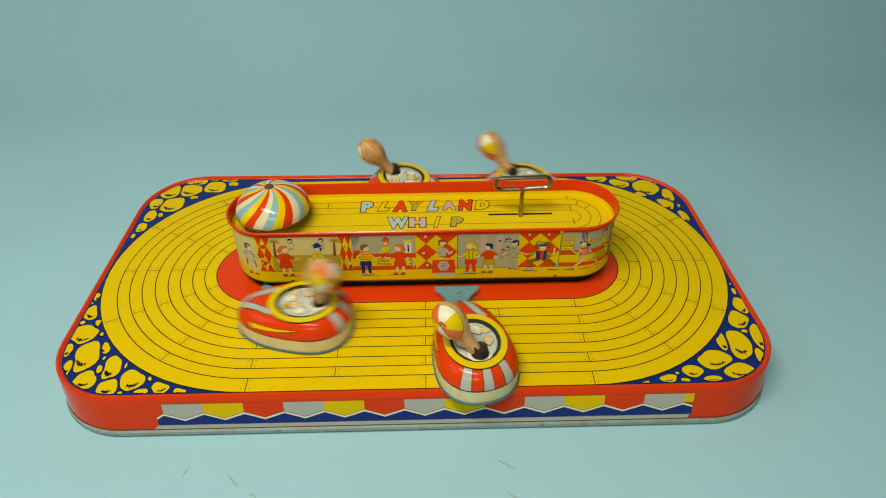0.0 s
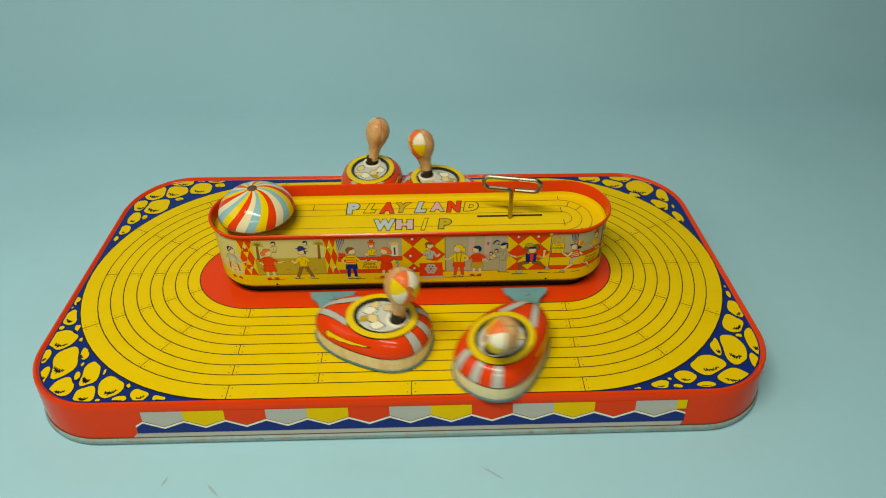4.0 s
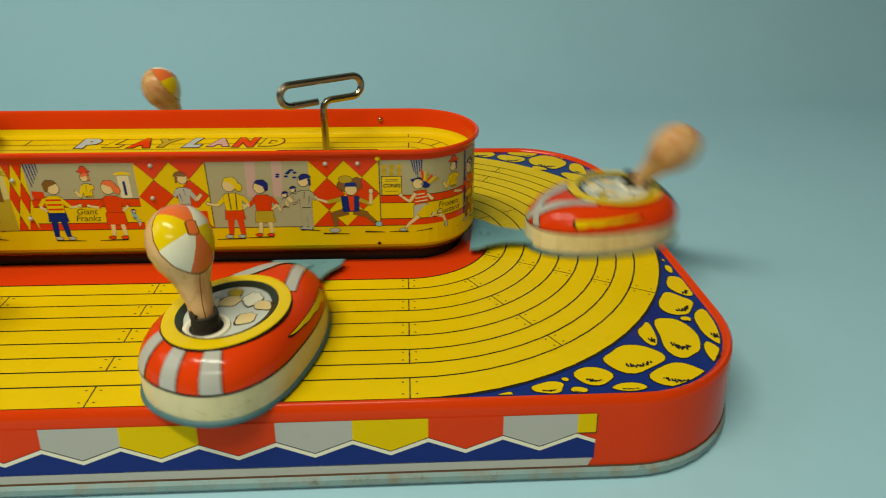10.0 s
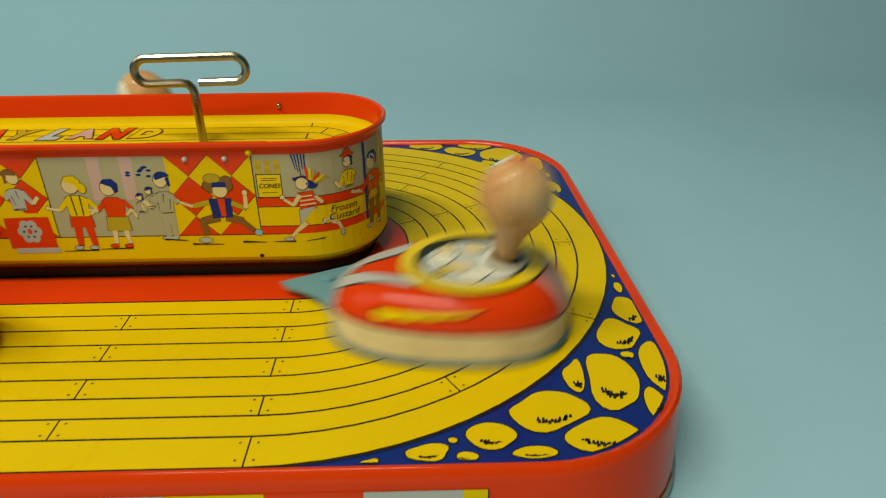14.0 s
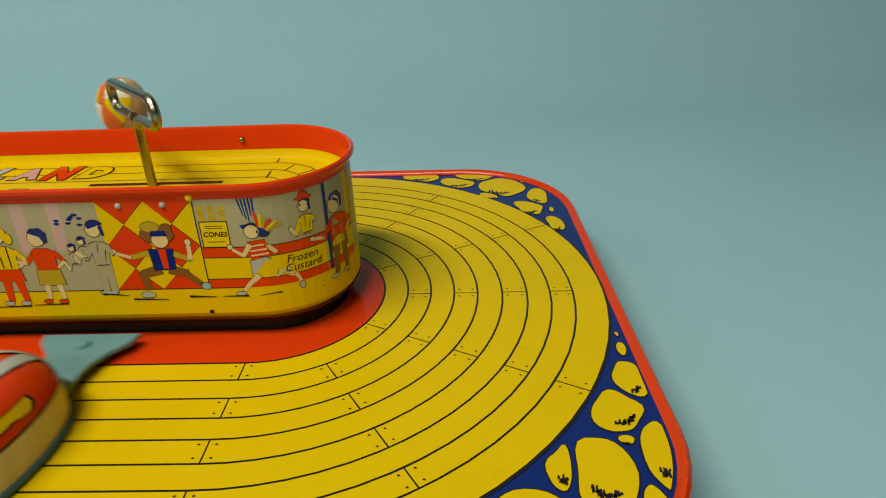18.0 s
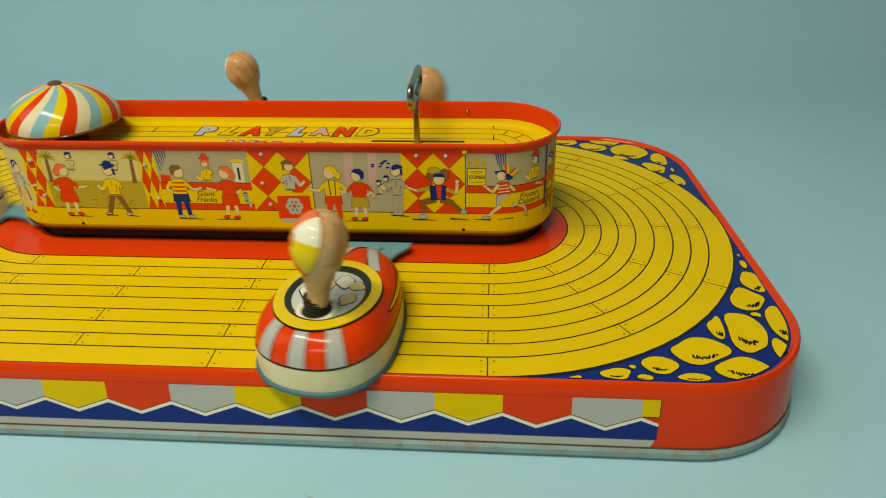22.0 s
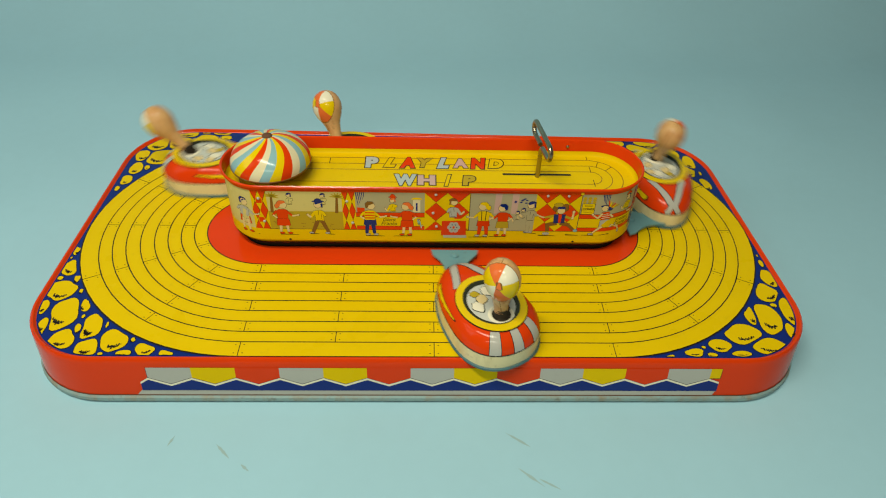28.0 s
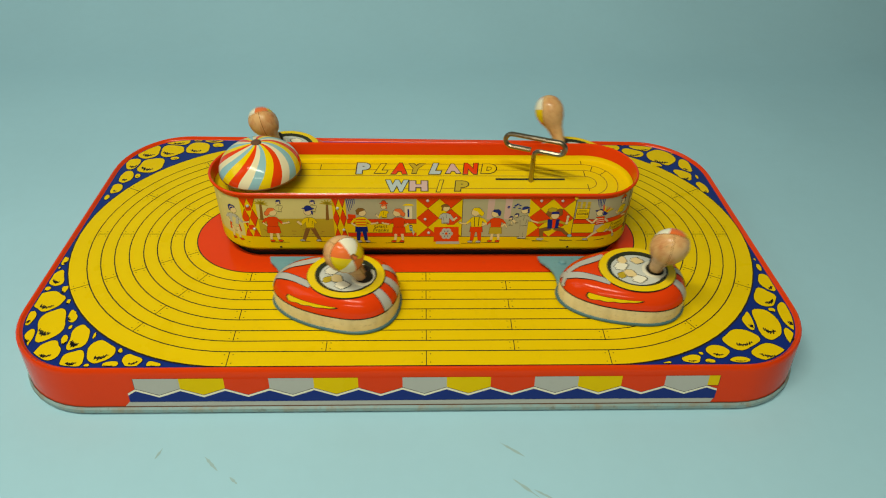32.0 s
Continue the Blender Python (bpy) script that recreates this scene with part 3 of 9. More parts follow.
def doll(turn):
    """A bulb-headed bobbing figure with a segmented cap, one plain mesh; turn: degrees by which the cap faces left of the nose."""
    bm = bmesh.new()
    prof = [(0.052, 0.05, 0.05, 0.0), (0.062, 0.057, 0.062, 0.0), (0.064, 0.058, 0.09, 0.0), (0.064, 0.058, 0.12, 0.002), (0.074, 0.066, 0.155, 0.006), (0.084, 0.074, 0.195, 0.012), (0.104, 0.092, 0.235, 0.018),
            (0.136, 0.119, 0.28, 0.025), (0.158, 0.138, 0.335, 0.028), (0.160, 0.140, 0.385, 0.028), (0.145, 0.128, 0.43, 0.028), (0.122, 0.108, 0.462, 0.027), (0.09, 0.08, 0.487, 0.026), (0.05, 0.045, 0.503, 0.025), (0.018, 0.016, 0.508, 0.024)]
    n = 40
    vs = [[bm.verts.new((dx + rx * math.cos(2 * math.pi * k / n), ry * math.sin(2 * math.pi * k / n), z)) for k in range(n)] for rx, ry, z, dx in prof]
    for i in range(len(vs) - 1):
        for k in range(n):
            bm.faces.new((vs[i][k], vs[i][(k + 1) % n], vs[i + 1][(k + 1) % n], vs[i + 1][k]))
    bm.faces.new(vs[-1])
    bm.faces.new(vs[0][::-1])
    mid = Vector((0.026, 0, 0.365))
    spin = Matrix.Rotation(radians(turn), 3, "Z")
    axis = spin @ Vector((0.965, 0.0, 0.26)).normalized()
    u = spin @ Vector((0, 1, 0))
    w = axis.cross(u)
    tip = max((v.co - mid).dot(axis) for v in bm.verts)
    cuts = [(axis, 0.048), (axis, 0.054), (axis, tip - 0.0030), (axis, tip - 0.0016), (u, -0.0025), (u, 0.0025)]
    for k in range(3):
        a = math.pi * k / 3 + 0.3
        cuts.append((u * math.cos(a) - w * math.sin(a), 0.0))
    for normal, d in cuts:
        bmesh.ops.bisect_plane(bm, geom=bm.verts[:] + bm.edges[:] + bm.faces[:], dist=1e-6, plane_co=mid + normal * d, plane_no=normal)
    for f in bm.faces:
        m = f.calc_center_median() - mid
        t = m.dot(axis)
        sector = (math.atan2(m.dot(u), m.dot(w)) - 0.3) / (2 * math.pi)
        if t > tip - 0.0016:
            f.material_index = 3
        elif t > tip - 0.0030 or 0.048 < t < 0.054:
            f.material_index = 4
        elif t > 0.05:
            f.material_index = (1, 2, 3)[int(sector * 6 + 12) % 3]
        else:
            f.material_index = 4 if abs(m.dot(u)) < 0.0025 else 0
    bm.transform(Matrix.Diagonal((0.88, 0.90, 1.06, 1.0)))
    return part("doll", bm, [SKIN, WHITE, YELLOW, PINK, BROWN], None, "mottled tan bulb-headed bobbing doll with a beach-ball cap")


FRONT_LEFT = [
    (-2.98, -0.56, 0.065, 0.091), (-2.88, -0.69, 0.036, 0.073), (-3.02, -0.69, 0.028, 0.035), (-2.95, -0.83, 0.107, 0.113), (-2.8, -0.83, 0.026, 0.042), (-3.02, -1.0, 0.038, 0.086),
    (-2.84, -1.08, 0.103, 0.162), (-2.71, -0.98, 0.044, 0.086), (-2.68, -1.11, 0.02, 0.031), (-2.94, -1.19, 0.042, 0.102), (-2.58, -1.21, 0.071, 0.13), (-2.67, -1.24, 0.034, 0.062),
    (-2.47, -1.19, 0.014, 0.055), (-2.75, -1.34, 0.086, 0.09), (-2.54, -1.42, 0.077, 0.082), (-2.36, -1.35, 0.1, 0.107), (-2.42, -1.48, 0.029, 0.023), (-2.27, -1.47, 0.069, 0.03),
    (-2.23, -1.34, 0.027, 0.038), (-2.11, -1.43, 0.066, 0.065), (-1.95, -1.47, 0.046, 0.031), (-3.01, -0.34, 0.029, 0.064), (-3.03, -0.44, 0.012, 0.019),
]
FRONT_RIGHT = [
    (1.77, -1.49, 0.028, 0.019), (1.96, -1.45, 0.066, 0.036), (2.09, -1.47, 0.047, 0.019), (2.05, -1.4, 0.02, 0.015), (2.18, -1.38, 0.078, 0.056), (2.39, -1.26, 0.135, 0.095),
    (2.32, -1.46, 0.082, 0.024), (2.56, -1.385, 0.122, 0.075), (2.85, -0.34, 0.009, 0.023), (2.85, -0.46, 0.019, 0.052), (2.84, -0.64, 0.054, 0.104), (2.76, -0.81, 0.087, 0.102),
    (2.76, -0.95, 0.037, 0.03), (2.66, -1.1, 0.094, 0.148), (2.53, -1.06, 0.047, 0.112), (2.85, -1.01, 0.051, 0.153), (2.79, -1.22, 0.042, 0.079),
]
BACK_RIGHT = [
    (1.96, 1.49, 0.113, 0.097), (2.1, 1.53, 0.051, 0.029), (2.3, 1.46, 0.124, 0.069), (2.2, 1.37, 0.11, 0.092), (2.47, 1.27, 0.138, 0.152), (2.37, 1.14, 0.106, 0.072),
    (2.6, 0.94, 0.093, 0.109), (2.68, 1.12, 0.059, 0.118), (2.61, 1.36, 0.024, 0.033), (2.74, 0.92, 0.017, 0.043), (2.73, 0.71, 0.052, 0.113), (2.77, 0.49, 0.018, 0.058),
    (2.8, 0.36, 0.012, 0.021), (1.78, 1.57, 0.039, 0.029),
]
BACK_LEFT = [
    (-2.83, 1.36, 0.119, 0.136), (-2.62, 1.38, 0.127, 0.113), (-2.59, 1.56, 0.122, 0.079), (-2.36, 1.43, 0.12, 0.107), (-2.39, 1.59, 0.059, 0.035), (-2.23, 1.59, 0.099, 0.051),
    (-2.17, 1.49, 0.059, 0.039), (-2.92, 1.13, 0.075, 0.101), (-2.75, 1.1, 0.134, 0.129), (-2.55, 1.24, 0.047, 0.033), (-2.92, 0.9, 0.06, 0.103), (-2.82, 0.92, 0.031, 0.041),
    (-2.95, 0.7, 0.05, 0.076), (-2.99, 0.56, 0.021, 0.041),
]


def chips(side):
    """Small worn spots along the base's top edge and lower side."""
    rnd = random.Random(11)
    bm = bmesh.new()
    for k in range(90):
        low = k % 3 == 0
        d, z = (0.061, 0.07) if low else (rnd.uniform(-0.019, -0.012), TOP + 0.0187)
        ring = skirt(d)
        i = rnd.randrange(len(ring))
        a, b = Vector(ring[i]), Vector(ring[(i + 1) % len(ring)])
        c = a + (b - a) * rnd.random()
        t = (b - a).normalized()
        n = Vector((t.y, -t.x))
        size = rnd.uniform(0.002, 0.010)
        pts = []
        for m in range(7):
            w = rnd.uniform(0.5, 1.0)
            p, q = size * w * math.cos(m * 0.9), 0.35 * size * w * math.sin(m * 0.9)
            if low:
                e = c + t * p + n * 0.003
                pts.append((*warp(e.x, e.y), z + q))
            else:
                e = c + t * p + n * q
                pts.append((*warp(e.x, e.y), z))
        bm.faces.new([bm.verts.new(p) for p in pts])
    tagged(part("worn_spot", bm, RUST, side, "dark chips in the red paint", smooth=False), kind="stuff")


def inside(x, y, margin):
    """The nearest place within the rim's rounded rectangle."""
    hx, hy, r = 2.96 - margin, 1.507 - margin, 0.58 - margin
    x, y = x + 0.025 + 0.015 * y + 0.0138 * max(y, 0) * max(x, 0) - 0.004 * max(-y, 0) * max(x, 0) - max(-x, 0) / 3 * (0.028 * y - 0.015), y - (max(y, 0) / 1.5) * (0.05 - 0.015 * x)
    px, py = abs(x - BX), abs(y)
    ex, ey = px - (hx - r), py - (hy - r)
    if ex > 0 and ey > 0:
        d = math.hypot(ex, ey)
        if d > r:
            px, py = hx - r + ex * r / d, hy - r + ey * r / d
    px, py = min(px, hx), min(py, hy)
    return warp(BX + math.copysign(px, x - BX), math.copysign(py, y))


def stones(toy):
    """Packed pebbles: each keeps clear of its neighbours, the deck's edge and the rim."""
    rnd = random.Random(7)
    marks = bmesh.new()
    lift = 0.0
    n = 26
    for some in (FRONT_LEFT, FRONT_RIGHT, BACK_LEFT, BACK_RIGHT):
        grow = 1.0 if some in (BACK_LEFT, BACK_RIGHT) else 1.08

        def reach(one, px, py):
            return math.hypot((px - one[0]) / (one[2] * grow), (py - one[1]) / (one[3] * grow))
        for one in some:
            x, y, rx, ry = one
            near = [o for o in some if o is not one and abs(o[0] - x) < rx + o[2] + 0.12 and abs(o[1] - y) < ry + o[3] + 0.12]
            lift += 0.000012
            ph = [rnd.uniform(0, 6.28) for _ in range(3)]
            k1 = 0.07 if rx > 0.03 else 0.04
            wobble = [grow * (1 + k1 * math.cos(3 * a + ph[0]) + k1 * 0.8 * math.cos(4 * a + ph[1]) + 0.02 * math.cos(7 * a + ph[2])) for a in [2 * math.pi * k / n for k in range(n)]]
            fit = []
            for k in range(n):
                a = 2 * math.pi * k / n
                c, q = math.cos(a), math.sin(a)
                f = wobble[k] * (abs(c) ** 2.5 + abs(q) ** 2.5) ** -0.4
                for _ in range(14):
                    px, py = x + rx * f * c, y + ry * f * q
                    gap = 0.016 / max(min(rx, ry), 0.02)
                    hx = HX if px > 0 else HXL
                    ex = max(abs(px) - hx, 0) / (1.0 if px > 0 else 1.06)
                    if math.hypot(ex, py) > 1.535 and all(reach(one, px, py) + gap < reach(o, px, py) for o in near) or f < 0.45:
                        break
                    f *= 0.93
                fit.append(f)
            fit = [(fit[k - 1] + 2 * fit[k] + fit[(k + 1) % n]) / 4 for k in range(n)]

            def blob(wide):
                return [inside(x + (rx * f + wide) * math.cos(2 * math.pi * k / n), y + (ry * f + wide) * math.sin(2 * math.pi * k / n), 0.016 - wide) for k, f in enumerate(fit)]
            part("stone_line", flat(blob(0.0055), TOP - 0.0045 + lift), BLACK, toy, smooth=False)
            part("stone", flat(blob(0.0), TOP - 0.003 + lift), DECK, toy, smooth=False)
            if rx > 0.024:
                # ink strokes along the lower edge
                a0 = -1.45 + rnd.uniform(-0.45, 0.45)
                m = 13 if rx > 0.06 else 6
                for k in range(m):
                    a = a0 + (k - m / 2) * (0.13 if m > 6 else 0.2)
                    far = 0.62 + 0.05 * math.sin(2.3 * k + ph[0])
                    cx, cy = x + rx * far * math.cos(a), y + ry * far * math.sin(a) - 0.004
                    swell = 1 - 0.55 * abs(2 * k / m - 0.8)
                    h, w = min(ry * rnd.uniform(0.10, 0.30), 0.032) * swell, 0.004 + 0.024 * rx * rnd.uniform(0.6, 1.1)
                    marks.faces.new([marks.verts.new((cx + dx, cy + dy, TOP - 0.0015)) for dx, dy in ((-w, -h * 0.6), (w, -h * 0.4), (w * 0.8, h), (-w * 0.4, h * 0.8))])
    tagged(part("ink_stroke", marks, BLACK, toy, smooth=False), kind="stuff")


# ---- prints on the island ----
def isle_point(u, z, lift=0.0):
    """A place on the island's outer wall: u runs along the front, on round both ends."""
    z += 0.010 * min(max((z - 0.52) / 0.08, 0), 1)
    r = island_r(z) + 0.001 + 0.3 * lift
    end = ISLE_R if u > 0 else ISLE_L
    if abs(u) <= end:
        return (u, ISLE_Y - r, z)
    a = (abs(u) - end) / 0.364
    sx = 1 if u > 0 else -1
    return (sx * (end + r * math.sin(a)), ISLE_Y - r * math.cos(a), z)


def wall_print(name, pts, lift, mat, isle, fine=False):
    """A flat print on the wall, from points (u, z); fine: a quad split to follow the curve."""
    bm = bmesh.new()
    if fine:
        (u0, z0), (u1, z1) = pts
        n = max(1, round(abs(u1 - u0) / 0.05))
        lo = [bm.verts.new(isle_point(u0 + (u1 - u0) * k / n, z0, lift)) for k in range(n + 1)]
        hi = [bm.verts.new(isle_point(u0 + (u1 - u0) * k / n, z1, lift)) for k in range(n + 1)]
        for k in range(n):
            bm.faces.new((lo[k], lo[k + 1], hi[k + 1], hi[k]))
    else:
        bm.faces.new([bm.verts.new(isle_point(u, z, lift)) for u, z in pts])
    return part(name, bm, mat, isle, smooth=False)


def ellipse(u, z, ru, rz, n=14, a0=0.0, a1=2 * math.pi):
    return [(u + ru * math.cos(a0 + (a1 - a0) * k / n), z + rz * math.sin(a0 + (a1 - a0) * k / n)) for k in range(n if a1 - a0 > 6.2 else n + 1)]


def limb(a, b, w0, w1):
    """A tapered strip from a to b."""
    d = Vector((b[0] - a[0], b[1] - a[1]))
    d = d.normalized() if d.length else Vector((1, 0))
    p = Vector((-d.y, d.x))
    return [(a[0] + p.x * w0, a[1] + p.y * w0), (a[0] - p.x * w0, a[1] - p.y * w0), (b[0] - p.x * w1, b[1] - p.y * w1), (b[0] + p.x * w1, b[1] + p.y * w1)]


def figure(isle, u, foot, h, hair, shirt, low, face=1, skirt=False, stride=0.03, hat=None, top_only=False, shorts=False):
    """A printed figure as plain shapes: head, hair, trunk, limbs; one mesh with an ink outline."""
    bm = bmesh.new()
    mats = [BLACK, PALESKIN, hair, shirt, low, hat or hair, GREY]
    layer = [0]
    slim = min(h / 0.38, 1)

    def add(pts, m):
        pts = [(u + (a - u) * slim, b) for a, b in pts]
        cu = sum(p[0] for p in pts) / len(pts)
        cz = sum(p[1] for p in pts) / len(pts)
        for grow, index, lift in ((0.0032, 0, 0.0052), (0.0, m, 0.0062)):
            out = []
            for a, b in pts:
                d = Vector((a - cu, b - cz))
                k = 1 + grow / max(d.length, 0.006)
                out.append((cu + d.x * k, cz + d.y * k))
            f = bm.faces.new([bm.verts.new(isle_point(a, b, lift + layer[0] * 0.0001)) for a, b in out])
            f.material_index = index
        layer[0] += 1
    hip, neck, head = foot + 0.37 * h, foot + 0.66 * h, foot + 0.83 * h
    s = stride
    if not top_only:
        for side in (-1, 1):
            add(limb((u + side * 0.016, hip + 0.01), (u + side * s, foot + 0.03 * h), 0.019 if not skirt else 0.010, 0.014 if not skirt else 0.008), 1 if skirt or shorts else 4)
            if shorts:
                add(limb((u + side * 0.016, hip + 0.01), (u + side * (0.016 + 0.5 * (s - 0.016)), hip - 0.14 * h), 0.022, 0.021), 4)
            add(ellipse(u + side * s + face * 0.012, foot + 0.02 * h, 0.020, 0.009, 10), 6)
    if skirt:
        add([(u - 0.024, hip + 0.14 * h), (u + 0.024, hip + 0.14 * h), (u + 0.048, hip - 0.08 * h), (u - 0.048, hip - 0.08 * h)], 4)
    add([(u - 0.038, neck - 0.006), (u - 0.022, neck + 0.004), (u + 0.022, neck + 0.004), (u + 0.038, neck - 0.006), (u + 0.033, hip), (u - 0.033, hip)], 3)
    add(limb((u + face * 0.030, neck - 0.01), (u + face * 0.075, neck - 0.07), 0.015, 0.012), 3)
    add(limb((u + face * 0.072, neck - 0.068), (u + face * 0.105, neck - 0.035), 0.010, 0.009), 1)
    add(limb((u - face * 0.032, neck - 0.01), (u - face * 0.055, hip + 0.05), 0.012, 0.009), 3)
    add(ellipse(u + face * 0.006, head, 0.031, 0.092 * h), 1)
    add(ellipse(u - face * 0.005, head + 0.04 * h, 0.036, 0.07 * h, 12, 0.05 - 0.25 * face, math.pi + 0.3 - 0.25 * face), 2)
    # hair down the back of the neck, collar and belt strokes, a cast stroke on the ground
    add(limb((u - face * 0.026, head + 0.03 * h), (u - face * 0.032, head - 0.07 * h), 0.009, 0.005), 2)
    add(limb((u + face * 0.004, neck - 0.004), (u + face * 0.010, neck - 0.045), 0.0022, 0.0012), 0)
    add(limb((u - 0.028, hip + 0.004), (u + 0.028, hip + 0.006), 0.0022, 0.0022), 0)
    add(limb((u - face * 0.024, neck - 0.03), (u - face * 0.014, hip + 0.02), 0.0022, 0.0010), 0)
    if not top_only:
        add(limb((u - s - 0.02, foot + 0.002), (u - s + 0.05, foot - 0.002), 0.0035, 0.0015), 0)
        add(limb((u + s - 0.01, foot - 0.001), (u + s + 0.05, foot - 0.006), 0.0030, 0.0012), 0)
    if hat:
        add(ellipse(u, head + 0.034, 0.052, 0.008, 12), 5)
        add(ellipse(u, head + 0.036, 0.030, 0.026, 10, 0, math.pi), 5)
    return part("printed_figure", bm, mats, isle, smooth=False)


def sketch(isle, u, foot, h, face, shapes):
    """A printed figure from plain inked shapes; coordinates in its own height, forwards and up."""
    bm = bmesh.new()
    mats = []
    for n, (kind, data, mat) in enumerate(shapes):
        if kind == "o":
            x, z, rx, rz = data
            pts = ellipse(x, z, 0.88 * rx, 0.88 * rz)
        elif kind == "l":
            a, b, w0, w1 = data
            pts = limb(a, b, 0.8 * w0, 0.8 * w1)
        else:
            pts = data
        pts = [(u + face * x * h, foot + z * h) for x, z in pts]
        cu, cz = sum(p[0] for p in pts) / len(pts), sum(p[1] for p in pts) / len(pts)
        for grow, m, lift in ((0.0026, BLACK, 0.0050), (0.0, mat, 0.0056)):
            if m not in mats:
                mats.append(m)
            out = []
            for a, b in pts:
                d = Vector((a - cu, b - cz))
                k = 1 + grow / max(d.length, 0.006)
                out.append((cu + d.x * k, cz + d.y * k))
            f = bm.faces.new([bm.verts.new(isle_point(a, b, lift + n * 0.00012)) for a, b in out])
            f.material_index = mats.index(m)
    return part("printed_figure", bm, mats, isle, smooth=False)


def runner(isle, u, foot, h):
    sketch(isle, u, foot, h, -1, [
        ("l", ((-0.20, 0.24), (-0.40, 0.17), 0.045, 0.032), PALESKIN), ("l", ((-0.40, 0.18), (-0.47, 0.02), 0.030, 0.022), PALESKIN), ("o", (-0.46, 0.01, 0.035, 0.05), GREY),
        ("l", ((0.02, 0.22), (0.16, 0.10), 0.045, 0.032), PALESKIN), ("l", ((0.15, 0.11), (0.24, 0.01), 0.032, 0.024), PALESKIN), ("o", (0.28, -0.02, 0.075, 0.025), GREY),
        ("l", ((-0.12, 0.60), (-0.22, 0.50), 0.035, 0.03), PALESKIN),
        ] + [
        ("p", [(0.10, 0.42), (-0.10, 0.45), (-0.36, 0.27), (-0.20, 0.18), (0.10, 0.20)], GREY),
        ("p", [(0.10, 0.66), (-0.10, 0.68), (-0.14, 0.46), (0.08, 0.42)], RED), ("l", ((0.08, 0.60), (-0.12, 0.62), 0.012, 0.012), CREAM), ("l", ((0.08, 0.54), (-0.13, 0.56), 0.012, 0.012), CREAM), ("l", ((0.08, 0.48), (-0.13, 0.50), 0.012, 0.012), CREAM),
        ("l", ((0.07, 0.63), (0.17, 0.48), 0.04, 0.03), PALESKIN), ("l", ((0.16, 0.48), (0.29, 0.57), 0.028, 0.024), PALESKIN), ("o", (0.31, 0.60, 0.035, 0.035), PALESKIN),
        ("o", (-0.10, 0.78, 0.08, 0.07), BLUE), ("o", (0.03, 0.79, 0.095, 0.095), PALESKIN), ("p", [(0.12, 0.83), (0.15, 0.87), (0.0, 0.90), (-0.10, 0.84), (-0.10, 0.80), (0.0, 0.85)], BLUE),
        ("l", ((-0.2, -0.03), (0.05, -0.05), 0.012, 0.004), BLACK), ("l", ((0.2, -0.05), (0.5, -0.05), 0.014, 0.004), BLACK)])


def cowboy(isle, u, foot, h):
    sketch(isle, u, foot, h, 1, [
        ("l", ((-0.05, 0.36), (-0.27, 0.30), 0.075, 0.065), BROWN), ("l", ((-0.27, 0.33), (-0.24, 0.10), 0.06, 0.05), BROWN), ("o", (-0.27, 0.03, 0.10, 0.04), GREY),
        ("l", ((0.05, 0.36), (0.26, 0.30), 0.075, 0.06), BROWN), ("l", ((0.24, 0.30), (0.38, 0.16), 0.05, 0.045), BROWN), ("o", (0.44, 0.13, 0.06, 0.05), SKY),
        ("l", ((-0.12, 0.58), (-0.36, 0.52), 0.045, 0.04), OLIVE), ("l", ((-0.36, 0.52), (-0.52, 0.58), 0.028, 0.022), PALESKIN), ("o", (-0.55, 0.60, 0.04, 0.035), PALESKIN),
        ("l", ((0.14, 0.56), (0.32, 0.48), 0.045, 0.04), OLIVE), ("l", ((0.32, 0.48), (0.33, 0.66), 0.035, 0.03), PALESKIN), ("o", (0.33, 0.70, 0.04, 0.045), PALESKIN),
        ] + [
        ("p", [(-0.14, 0.62), (0.14, 0.62), (0.13, 0.36), (-0.12, 0.35)], BLUE), ("p", [(-0.03, 0.62), (0.06, 0.62), (0.05, 0.37), (-0.01, 0.37)], RED),
        ("o", (0.0, 0.80, 0.22, 0.13), BROWN), ("o", (-0.06, 0.90, 0.12, 0.07), OLIVE), ("o", (0.12, 0.88, 0.07, 0.06), BROWN),
        ("o", (0.02, 0.73, 0.105, 0.105), PALESKIN), ("p", [(-0.08, 0.78), (0.12, 0.78), (0.10, 0.85), (-0.06, 0.85)], BLUE),
        ("l", ((-0.45, -0.02), (-0.05, -0.03), 0.014, 0.005), BLACK), ("l", ((0.22, 0.0), (0.52, -0.01), 0.016, 0.005), BLACK)])


